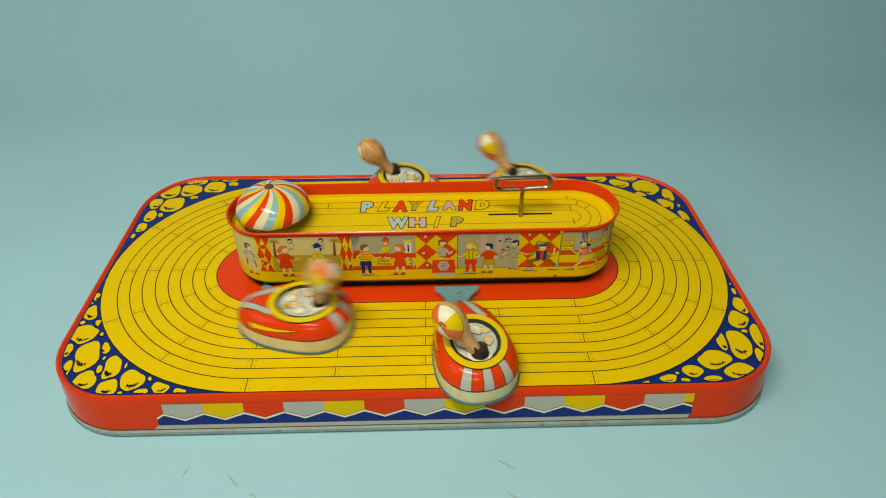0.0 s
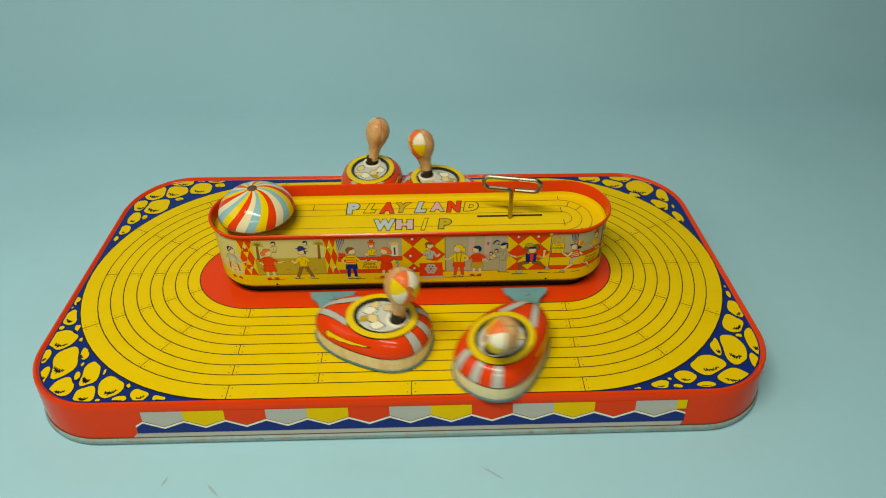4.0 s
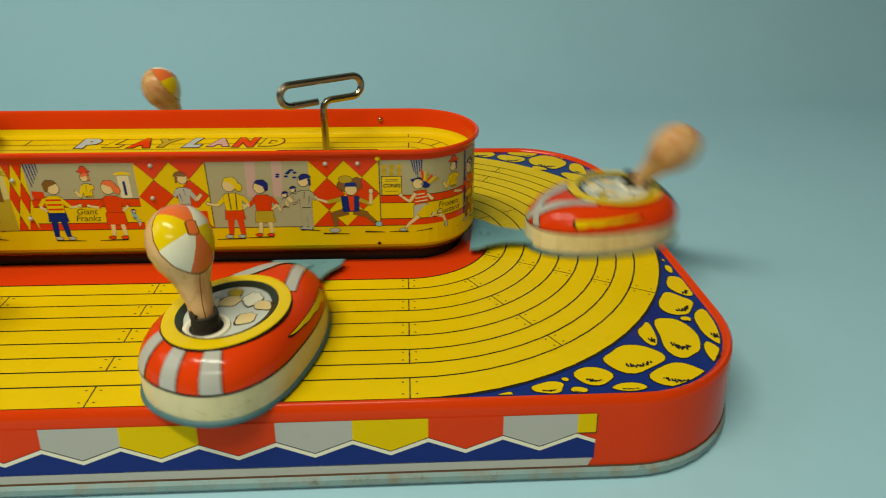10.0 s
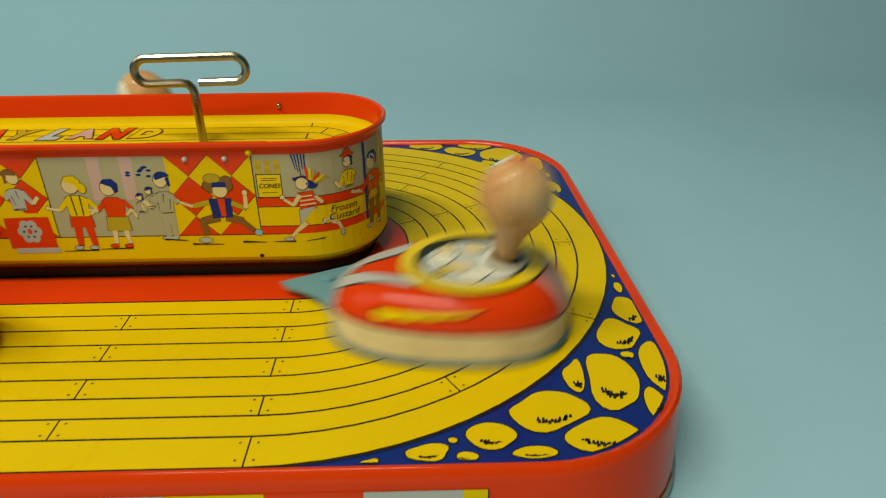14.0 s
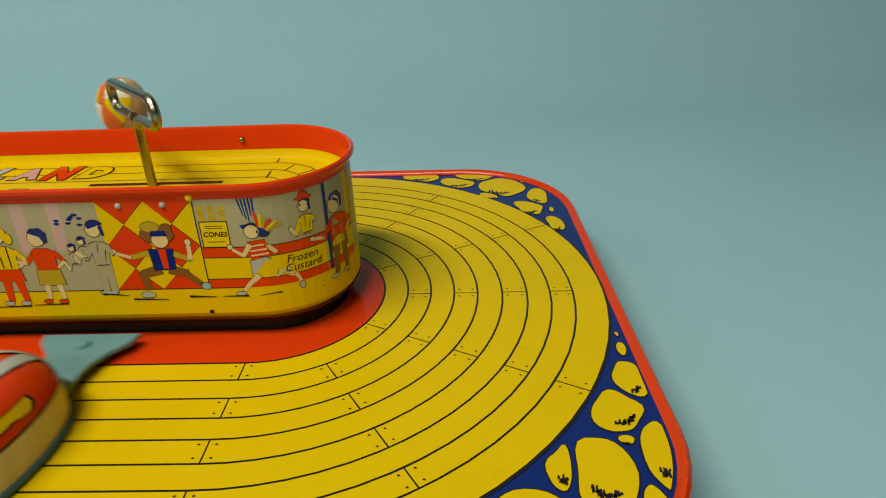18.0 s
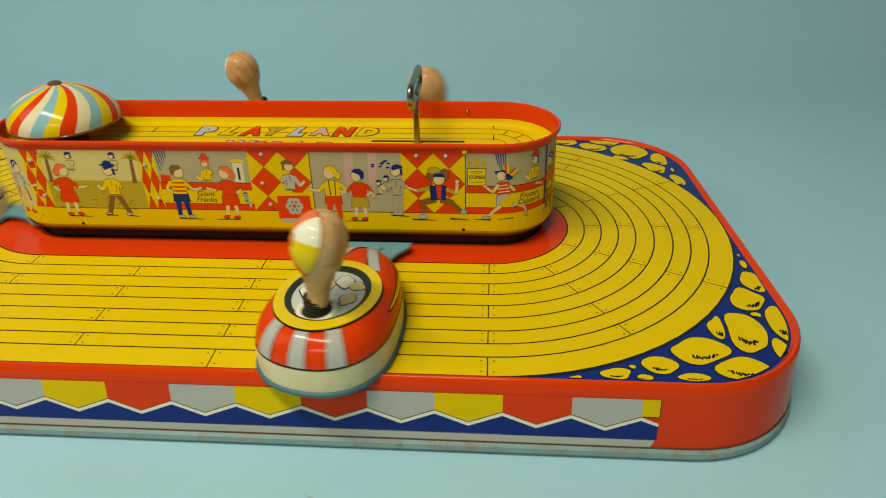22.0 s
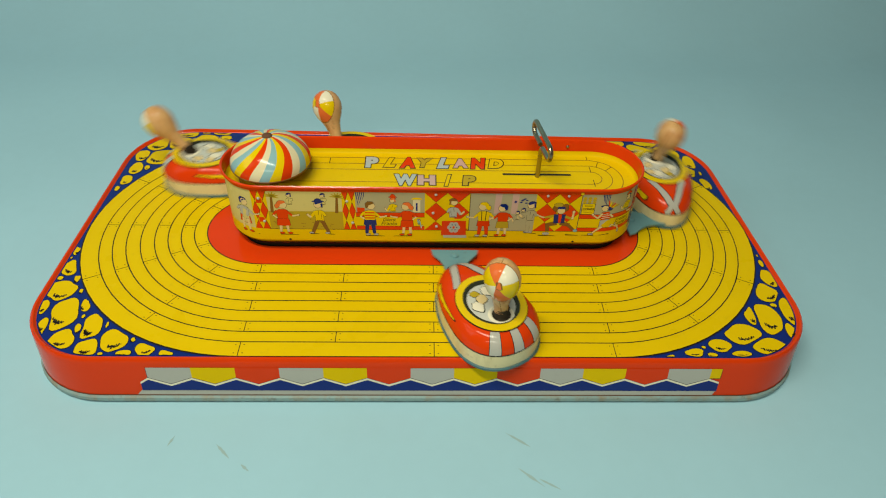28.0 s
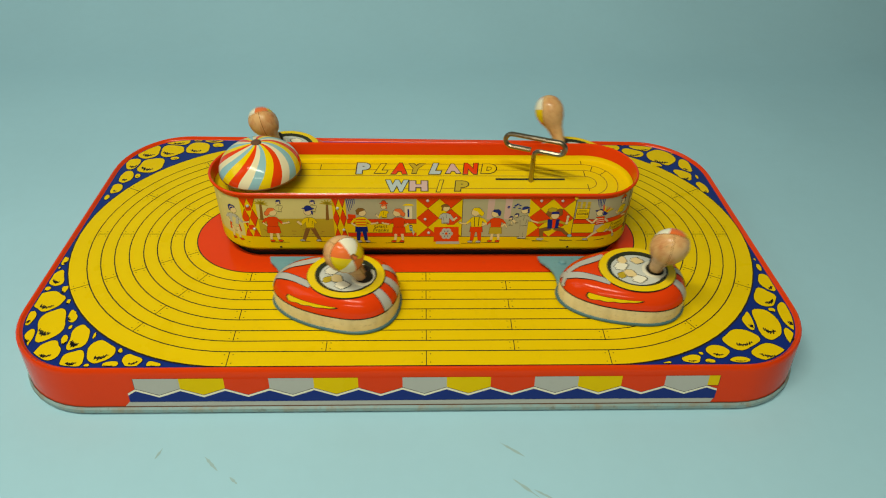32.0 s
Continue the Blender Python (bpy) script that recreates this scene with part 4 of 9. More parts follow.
def child(isle, u, foot, h, face, hair, shirt, low, shorts, braces=False, tail=False):
    """A child seen half from behind, one arm out, the other bent."""
    leg = [("l", ((s * 0.06, 0.34), (s * 0.085, 0.05), 0.045 if shorts else 0.062, 0.032 if shorts else 0.042), PALESKIN if shorts else low) for s in (-1, 1)]
    sketch(isle, u, foot, h, face, leg + [("o", (-0.06, 0.02, 0.06, 0.025), RED if shorts else GREY), ("o", (0.12, 0.02, 0.06, 0.025), RED if shorts else GREY)]
        + ([("p", [(-0.13, 0.42), (0.13, 0.42), (0.15, 0.23), (0.01, 0.22), (-0.15, 0.23)], low)] if shorts else [("p", [(-0.12, 0.44), (0.12, 0.44), (0.14, 0.28), (-0.14, 0.28)], low)])
        + [("l", ((0.10, 0.62), (0.22, 0.50), 0.04, 0.03), shirt), ("l", ((0.21, 0.50), (0.33, 0.52), 0.026, 0.022), PALESKIN), ("o", (0.35, 0.53, 0.028, 0.028), PALESKIN),
           ("l", ((-0.12, 0.63), (-0.21, 0.52), 0.04, 0.03), shirt), ("l", ((-0.21, 0.52), (-0.12, 0.44), 0.025, 0.022), PALESKIN),
           ("p", [(-0.13, 0.64), (-0.06, 0.68), (0.08, 0.68), (0.13, 0.64), (0.11, 0.42), (-0.11, 0.42)], shirt)]
        + ([("l", ((s * 0.05, 0.68), (s * 0.04, 0.43), 0.010, 0.010), BLACK) for s in (-1, 1)] if braces else [])
        + ([("o", (-0.10, 0.77, 0.05, 0.07), hair)] if tail else [])
        + [("o", (0.03, 0.80, 0.10, 0.105), PALESKIN), ("p", [(0.10, 0.87), (0.06, 0.915), (-0.04, 0.92), (-0.095, 0.86), (-0.085, 0.76), (-0.045, 0.745), (-0.015, 0.82), (0.06, 0.85)], hair),
           ("l", ((-0.1, -0.01), (0.3, -0.02), 0.012, 0.004), BLACK)])


def words(text, size, mat, at, parent, name, shear=0.0, offset=0.0, curve=None, box=None):
    """Lettering with the built-in font as a flat mesh, in toy units."""
    data = bpy.data.curves.new(name, "FONT")
    data.body, data.size, data.shear, data.offset = text, size, shear, offset
    data.resolution_u = 4
    data.align_x = "CENTER"
    temp = new(name, data)
    bpy.context.view_layer.update()
    me = bpy.data.meshes.new_from_object(temp.evaluated_get(bpy.context.evaluated_depsgraph_get()))
    bpy.data.objects.remove(temp)
    bpy.data.curves.remove(data)
    bm = bmesh.new()
    bm.from_mesh(me)
    bpy.data.meshes.remove(me)
    if box:
        xs, ys = [v.co.x for v in bm.verts], [v.co.y for v in bm.verts]
        for v in bm.verts:
            v.co.x = (v.co.x - (min(xs) + max(xs)) / 2) / (max(xs) - min(xs)) * box[0]
            v.co.y = (v.co.y - (min(ys) + max(ys)) / 2) / (max(ys) - min(ys)) * box[1]
    for v in bm.verts:
        v.co = curve(v.co) if curve else Vector((v.co.x + at[0], v.co.y + at[1], at[2]))
    return part(name, bm, mat, parent, smooth=False)


def wall_words(text, size, u, z, isle, shear=0.25, offset=0.0):
    return words(text, size, BLACK, None, isle, "sign_text", shear=shear, offset=offset, curve=lambda c: Vector(isle_point(u + c.x, z + c.y, 0.0055)))


def diamonds(isle, u0, u1, z0, z1, nu, nz):
    """A harlequin field: a red ground with yellow diamonds and tin studs."""
    wall_print("panel", [(u0, z0), (u1, z1)], 0.0015, RED, isle, fine=True)
    du, dz = (u1 - u0) / nu, (z1 - z0) / nz
    for i in range(nu + 1):
        for j in range(nz + 1):
            if i % 2 == 0 and j % 2 == 1:
                u, z = u0 + i * du, z0 + j * dz
                pts = [(u - du, z), (u, z - dz), (u + du, z), (u, z + dz)]
                pts = [(min(max(a, u0), u1), min(max(b, z0), z1)) for a, b in pts]
                keep = [p for k, p in enumerate(pts) if p != pts[k - 1]]
                if len(keep) > 2:
                    wall_print("diamond_line", [(min(max(a + (0.004 if a > u else -0.004), u0), u1), b) for a, b in keep], 0.002, BLACK, isle)
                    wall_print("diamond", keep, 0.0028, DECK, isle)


def island_prints(isle):
    zt, zg = 1.002, 0.620
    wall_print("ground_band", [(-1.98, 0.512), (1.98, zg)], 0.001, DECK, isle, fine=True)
    # seaside scene
    wall_print("panel", [(-1.95, zg), (-1.474, zt)], 0.0015, SCENE, isle, fine=True)
    wall_print("panel", [(-1.345, zg), (-0.742, zt)], 0.0015, SCENE, isle, fine=True)
    wall_print("grass_field", [(-1.345, zg), (-0.742, 0.805)], 0.0025, OLIVE, isle, fine=True)
    wall_print("ground_line", [(-1.36, zg - 0.003), (1.36, zg + 0.001)], 0.003, BLACK, isle, fine=True)
    for u in (-1.315, -0.79):
        wall_print("palm_trunk", limb((u, 0.79), (u + 0.01, 0.955), 0.014, 0.009), 0.004, BROWN, isle)
        for k in range(7):
            a = math.pi * k / 6 - 0.2
            wall_print("palm_leaf", limb((u + 0.01, 0.955), (u + 0.01 + 0.06 * math.cos(a), 0.945 + 0.05 * math.sin(a)), 0.011, 0.003), 0.0045, OLIVE, isle)
    for u in (-1.165, -0.895):
        figure(isle, u, 0.80, 0.20, BLUE, SCENE, SCENE, face=-1, top_only=True)
    rnd = random.Random(9)
    for k in range(30):
        u, z = rnd.uniform(-1.32, -0.77), rnd.uniform(0.605, 0.79)
        wall_print("grass_tuft", limb((u, z), (u + rnd.uniform(0.01, 0.03), z + rnd.uniform(-0.004, 0.006)), 0.003, 0.001), 0.0031 + 0.00005 * k, BROWN, isle)
    child(isle, -1.56, 0.572, 0.375, 1, BLUE, GREY, RED, True)
    child(isle, -1.235, 0.572, 0.37, 1, PINK, RED, RED, True, tail=True)
    figure(isle, -0.935, 0.575, 0.36, BLUE, YELLOW, BROWN, face=-1, stride=0.07, hat=BLUE)
    # harlequin strips
    diamonds(isle, -1.474, -1.345, zg, zt, 4, 4)
    diamonds(isle, -0.742, -0.633, zg, zt, 4, 4)
    # food stand
    wall_print("panel", [(-0.633, zg), (-0.07, zt)], 0.0015, PANEL, isle, fine=True)

    def stand(u0, u1):
        wall_print("counter_stripe", [(u0, 0.755), (u1, 0.80)], 0.0025, RED, isle, fine=True)
        wall_print("counter_panel", [(u0, 0.66), (u1, 0.755)], 0.0025, DECK, isle, fine=True)
        wall_print("counter_stripe", [(u0, zg), (u1, 0.66)], 0.0025, RED, isle, fine=True)
        for z in (0.66, 0.755, 0.80):
            wall_print("counter_line", [(u0, z - 0.002), (u1, z + 0.002)], 0.003, BLACK, isle, fine=True)
    stand(-0.633, -0.07)
    for k in range(5):
        wall_print("drape", limb((-0.628 + 0.016 * k, zt), (-0.61 + 0.012 * k, zt - 0.13 + 0.02 * k), 0.004, 0.002), 0.003, BLUE, isle)
    wall_print("tall_jar", [(-0.165, 0.805), (-0.105, 0.805), (-0.105, 0.93), (-0.165, 0.93)], 0.003, CREAM, isle)
    wall_print("jar_lid", ellipse(-0.135, 0.935, 0.045, 0.02, 12, 0, math.pi), 0.0035, YELLOW, isle)
    wall_print("jar_band", [(-0.142, 0.82), (-0.128, 0.82), (-0.128, 0.90), (-0.142, 0.90)], 0.004, BLUE, isle)
    wall_print("menu_board", [(-0.622, 0.80), (-0.56, 0.79), (-0.56, 0.845), (-0.622, 0.85)], 0.003, RED, isle)
    figure(isle, -0.33, 0.725, 0.24, PINK, YELLOW, YELLOW, face=-1, top_only=True, hat=RED)
    child(isle, -0.52, 0.566, 0.375, 1, BROWN, YELLOW, BLUE, False)
    for k in range(3):
        wall_print("shirt_stripe", [(-0.56, 0.738 + 0.027 * k), (-0.48, 0.738 + 0.027 * k), (-0.48, 0.749 + 0.027 * k), (-0.56, 0.749 + 0.027 * k)], 0.0078, RED, isle)
    child(isle, -0.215, 0.566, 0.37, -1, PINK, RED, RED, True, tail=True)
    figure(isle, -0.115, 0.645, 0.10, BLUE, SKY, BLUE, face=1, top_only=True)
    wall_words("Giant", 0.050, -0.365, 0.712, isle)
    wall_words("Franks", 0.050, -0.365, 0.672, isle)
    # woman at the red booth
    diamonds(isle, -0.07, 0.30, zg, zt, 4, 4)
    figure(isle, 0.165, 0.635, 0.335, BROWN, GREY, GREY, face=1, top_only=True)
    wall_print("booth_top", [(0.06, 0.742), (0.25, 0.742), (0.275, 0.725), (0.075, 0.72)], 0.0068, YELLOW, isle)
    wall_print("booth_front", [(0.07, 0.57), (0.28, 0.57), (0.275, 0.722), (0.075, 0.722)], 0.0066, RED, isle)
    wall_print("booth_step", [(0.09, 0.548), (0.285, 0.548), (0.285, 0.572), (0.09, 0.572)], 0.0067, GREY, isle)
    for k in range(6):
        a = k * math.pi / 3
        wall_print("booth_flower", ellipse(0.175 + 0.032 * math.cos(a), 0.652 + 0.036 * math.sin(a), 0.023, 0.025, 10), 0.0075 + 0.0001 * k, GREY, isle)
        wall_print("flower_dot", ellipse(0.175 + 0.026 * math.cos(a), 0.652 + 0.03 * math.sin(a), 0.006, 0.006, 6), 0.0085, BLUE, isle)
    # grey street scene
    wall_print("panel", [(0.30, zg), (0.839, zt)], 0.0015, PANEL, isle, fine=True)
    for u in (0.50, 0.64):
        wall_print("awning_stripe", [(u, 0.80), (u + 0.05, 0.80), (u + 0.06, zt), (u + 0.005, zt)], 0.0025, ROSE, isle)
    wall_print("panel_edge", [(0.298, zg), (0.303, zt)], 0.003, BLACK, isle, fine=True)
    child(isle, 0.42, 0.562, 0.385, -1, YELLOW, YELLOW, RED, False, braces=True, tail=True)
    child(isle, 0.58, 0.568, 0.36, -1, BLUE, RED, OLIVE, True)
    for u, z, h in ((0.70, 0.68, 0.16), (0.745, 0.70, 0.17)):
        figure(isle, u, z, h, BLUE, PANEL, PANEL, face=-1, top_only=True)
    figure(isle, 0.81, 0.60, 0.35, BLUE, PANEL, PANEL, face=-1, stride=0.018)
    rnd = random.Random(5)
    for k in range(9):
        u, z = 0.67 + 0.10 * rnd.random(), 0.905 + 0.05 * rnd.random()
        wall_print("ink_squiggle", ellipse(u, z, 0.012, 0.006, 8), 0.0030 + 0.0001 * k, BLUE, isle)
    # cowboy before a harlequin field
    diamonds(isle, 0.839, 1.212, zg, zt, 4, 4)
    cowboy(isle, 1.05, 0.585, 0.345)
    # ice stand round the curve
    wall_print("panel", [(1.212, zg), (1.86, zt)], 0.0015, PANEL, isle, fine=True)
    wall_print("panel_edge", [(1.210, zg), (1.215, zt)], 0.003, BLACK, isle, fine=True)
    stand(1.216, 1.90)
    wall_print("box_line", [(1.222, 0.80), (1.333, 0.912)], 0.003, BLACK, isle, fine=True)
    wall_print("cone_box", [(1.226, 0.804), (1.329, 0.908)], 0.0038, YELLOW, isle, fine=True)
    for i in range(3):
        for j in range(3):
            wall_print("cone_stack", ellipse(1.238 + 0.04 * i, 0.924 + 0.021 * j, 0.017, 0.012, 8), 0.0035, OLIVE if (i + j) % 2 else YELLOW2, isle)
    wall_words("CONES", 0.029, 1.277, 0.847, isle, shear=0.2, offset=0.0008)
    for z in (0.823, 0.881, 0.89):
        wall_print("box_rule", [(1.243, z), (1.313, z + 0.003)], 0.0045, BLACK, isle, fine=True)
    for k in range(5):
        wall_print("drape", limb((1.385 + 0.014 * k, zt), (1.40 + 0.010 * k, zt - 0.07 - 0.015 * (k % 3)), 0.004, 0.002), 0.003, BLUE, isle)
    figure(isle, 1.635, 0.725, 0.255, BLUE, YELLOW, RED, face=-1, top_only=True, hat=RED)
    runner(isle, 1.43, 0.60, 0.335)
    for k in range(6):
        wall_print("feather", limb((1.45 + 0.006 * k, 0.885 - 0.004 * k), (1.44 + 0.02 * k, 0.945 - 0.011 * k), 0.006, 0.005), 0.0085 + 0.0001 * k, (RED, YELLOW, OLIVE)[k % 3], isle)
    wall_words("Frozen", 0.048, 1.60, 0.712, isle)
    wall_words("Custard", 0.048, 1.60, 0.673, isle)
    wall_print("booth_post", [(1.722, zg), (1.738, zt)], 0.0035, BLUE, isle, fine=True)
    child(isle, 1.79, 0.575, 0.40, -1, BLUE, RED, BROWN, False)
    wall_print("panel", [(1.90, zg), (2.2, zt)], 0.0015, PANEL, isle, fine=True)
    # stud heads and holes
    for u, z in ((-1.41, 0.93), (-1.39, 0.70), (-0.70, 0.91), (-0.665, 0.69), (0.02, 0.985), (0.0, 0.80), (0.03, 0.66), (0.93, 0.985), (1.10, 0.985)):
        bm = bmesh.new()
        bmesh.ops.create_uvsphere(bm, u_segments=10, v_segments=6, radius=0.013)
        bm.transform(Matrix.Translation(isle_point(u, z, 0.002)))
        part("stud", bm, GREY, isle)
    for u in (-1.2, 1.2):
        wall_print("hole", ellipse(u, 0.518, 0.011, 0.010, 10), 0.003, BLACK, isle)
    bm = bmesh.new()
    bmesh.ops.create_uvsphere(bm, u_segments=10, v_segments=6, radius=0.016)
    bm.transform(Matrix.Translation(isle_point(1.207, 1.012, 0.002)))
    part("stud", bm, YELLOW, isle)
    for x in (-1.2, 1.20):
        bm = bmesh.new()
        bmesh.ops.create_uvsphere(bm, u_segments=10, v_segments=6, radius=0.015)
        bm.transform(Matrix.Translation((x, ISLE_Y + 0.357, 1.012)))
        part("stud", bm, STEEL, isle)


def floor_prints(isle):
    """Plank lines, lettering and the key's slot on the island's floor."""
    z = FLOOR + 0.0015
    for r in (0.095, 0.185, 0.275):
        ring = [(x, y + ISLE_Y) for x, y in stadium(HX, r, 20)]
        inner = [(x, y + ISLE_Y) for x, y in stadium(HX, r - 0.006, 20)]
        bm = bmesh.new()
        a = [bm.verts.new((x, y, z)) for x, y in ring]
        b = [bm.verts.new((x, y, z)) for x, y in inner]
        for k in range(len(a)):
            bm.faces.new((a[k], a[(k + 1) % len(a)], b[(k + 1) % len(a)], b[k]))
        part("plank_line", bm, BROWN, isle, smooth=False)
    for x, y0, y1 in ((1.37, 0.30, 0.378), (1.37, 0.10, 0.19), (1.37, -0.10, -0.005), (1.37, -0.29, -0.2), (-0.9, 0.2, 0.286), (-0.2, -0.29, -0.2)):
        part("plank_joint", flat([(x, y0), (x + 0.006, y0), (x + 0.006, y1), (x, y1)], z + 0.0005), BLACK, isle, smooth=False)
    for a in (0.75, -0.75, 1.2):
        c, s = math.cos(a), math.sin(a)
        part("plank_joint", flat([(HX + 0.2 * c - 0.003 * s, 0.2 * s + 0.003 * c), (HX + 0.285 * c - 0.003 * s, 0.285 * s + 0.003 * c), (HX + 0.285 * c + 0.003 * s, 0.285 * s - 0.003 * c), (HX + 0.2 * c + 0.003 * s, 0.2 * s - 0.003 * c)], z), BLACK, isle, smooth=False)
    tints = {"PLAYLAND": (PALEBLUE, DECK, RED, OLIVE, PALEBLUE, ROSE, RED, DECK), "WHIP": (PALEBLUE, ROSE, DECK, OLIVE)}
    for text, x0, x1, y in (("PLAYLAND", -0.53, 0.55, 0.225), ("WHIP", -0.235, 0.305, -0.035)):
        for k, ch in enumerate(text):
            x = x0 + (x1 - x0) * k / (len(text) - 1)
            tall = 0.155 + 0.012 * (-1) ** k
            wide = {"I": 0.045, "W": 0.19, "L": 0.095, "P": 0.11}.get(ch, 0.128 if text == "PLAYLAND" else 0.15)
            lean = (0.0, 0.35, 0.1, 0.2, 0.3, 0.0, 0.15, 0.2)[k] if text == "PLAYLAND" else (0.0, 0.0, 0.35, 0.1)[k]
            wide += 0.25 * tall * lean
            words(ch, 0.2, BLACK, (x, y, z + 0.0006), isle, "letter_line", shear=lean, offset=0.022, box=(wide + 0.018, tall + 0.018))
            words(ch, 0.2, tints[text][k], (x, y, z + 0.0012), isle, "letter", shear=lean, offset=0.014, box=(wide, tall))
    part("key_slot", flat([(0.60, 0.053), (1.19, 0.053), (1.19, 0.079), (0.60, 0.079)], z + 0.001), BLACK, isle, smooth=False)


def smudges():
    """Faint scuffs on the paper."""
    rnd = random.Random(3)
    for x, y, length, turn in ((-1.861, -1.965, 0.09, 70), (-1.48, -2.05, 0.16, -45), (-1.30, -2.18, 0.08, -40), (0.615, -1.96, 0.20, -35), (0.68, -2.26, 0.22, -40), (0.80, -2.31, 0.16, -30), (1.7, -2.6, 0.12, 20)):
        c, s = math.cos(radians(turn)), math.sin(radians(turn))
        up, dn = [], []
        for k in range(8):
            f = k / 7 - 0.5
            w = 0.009 * (1 - 4 * f * f) * rnd.uniform(0.3, 1.3) + 0.001
            up.append((x + f * length * c - w * s, y + f * length * s + w * c))
            dn.append((x + f * length * c + w * s, y + f * length * s - w * c))
        ob = part("scuff_mark", flat(up + dn[::-1], 0.002), SCUFF, None, smooth=False)
        tagged(ob, "faint grey scuff on the blue paper", "scuff mark", "scuffs on the paper", "structure")


# ---- build ----
backdrop()
room()
toy, side, field, deck = base()
isle = island(toy)
umbrella(toy)
crank = key(toy)
banner(side)
fleet, bodies, dolls = [], [], []
for turn in (-50, -40, 75, 20):
    c, b = car()
    tagged(c, "red tin car with grey stripes, cream skirt and bobbing doll", "toy car", "cars of the ride")
    d = doll(turn)
    d.parent = b
    fleet.append(c)
    bodies.append(b)
    dolls.append(d)
island_prints(isle)
floor_prints(isle)
smudges()
chips(side)
stones(field)
planks(deck)

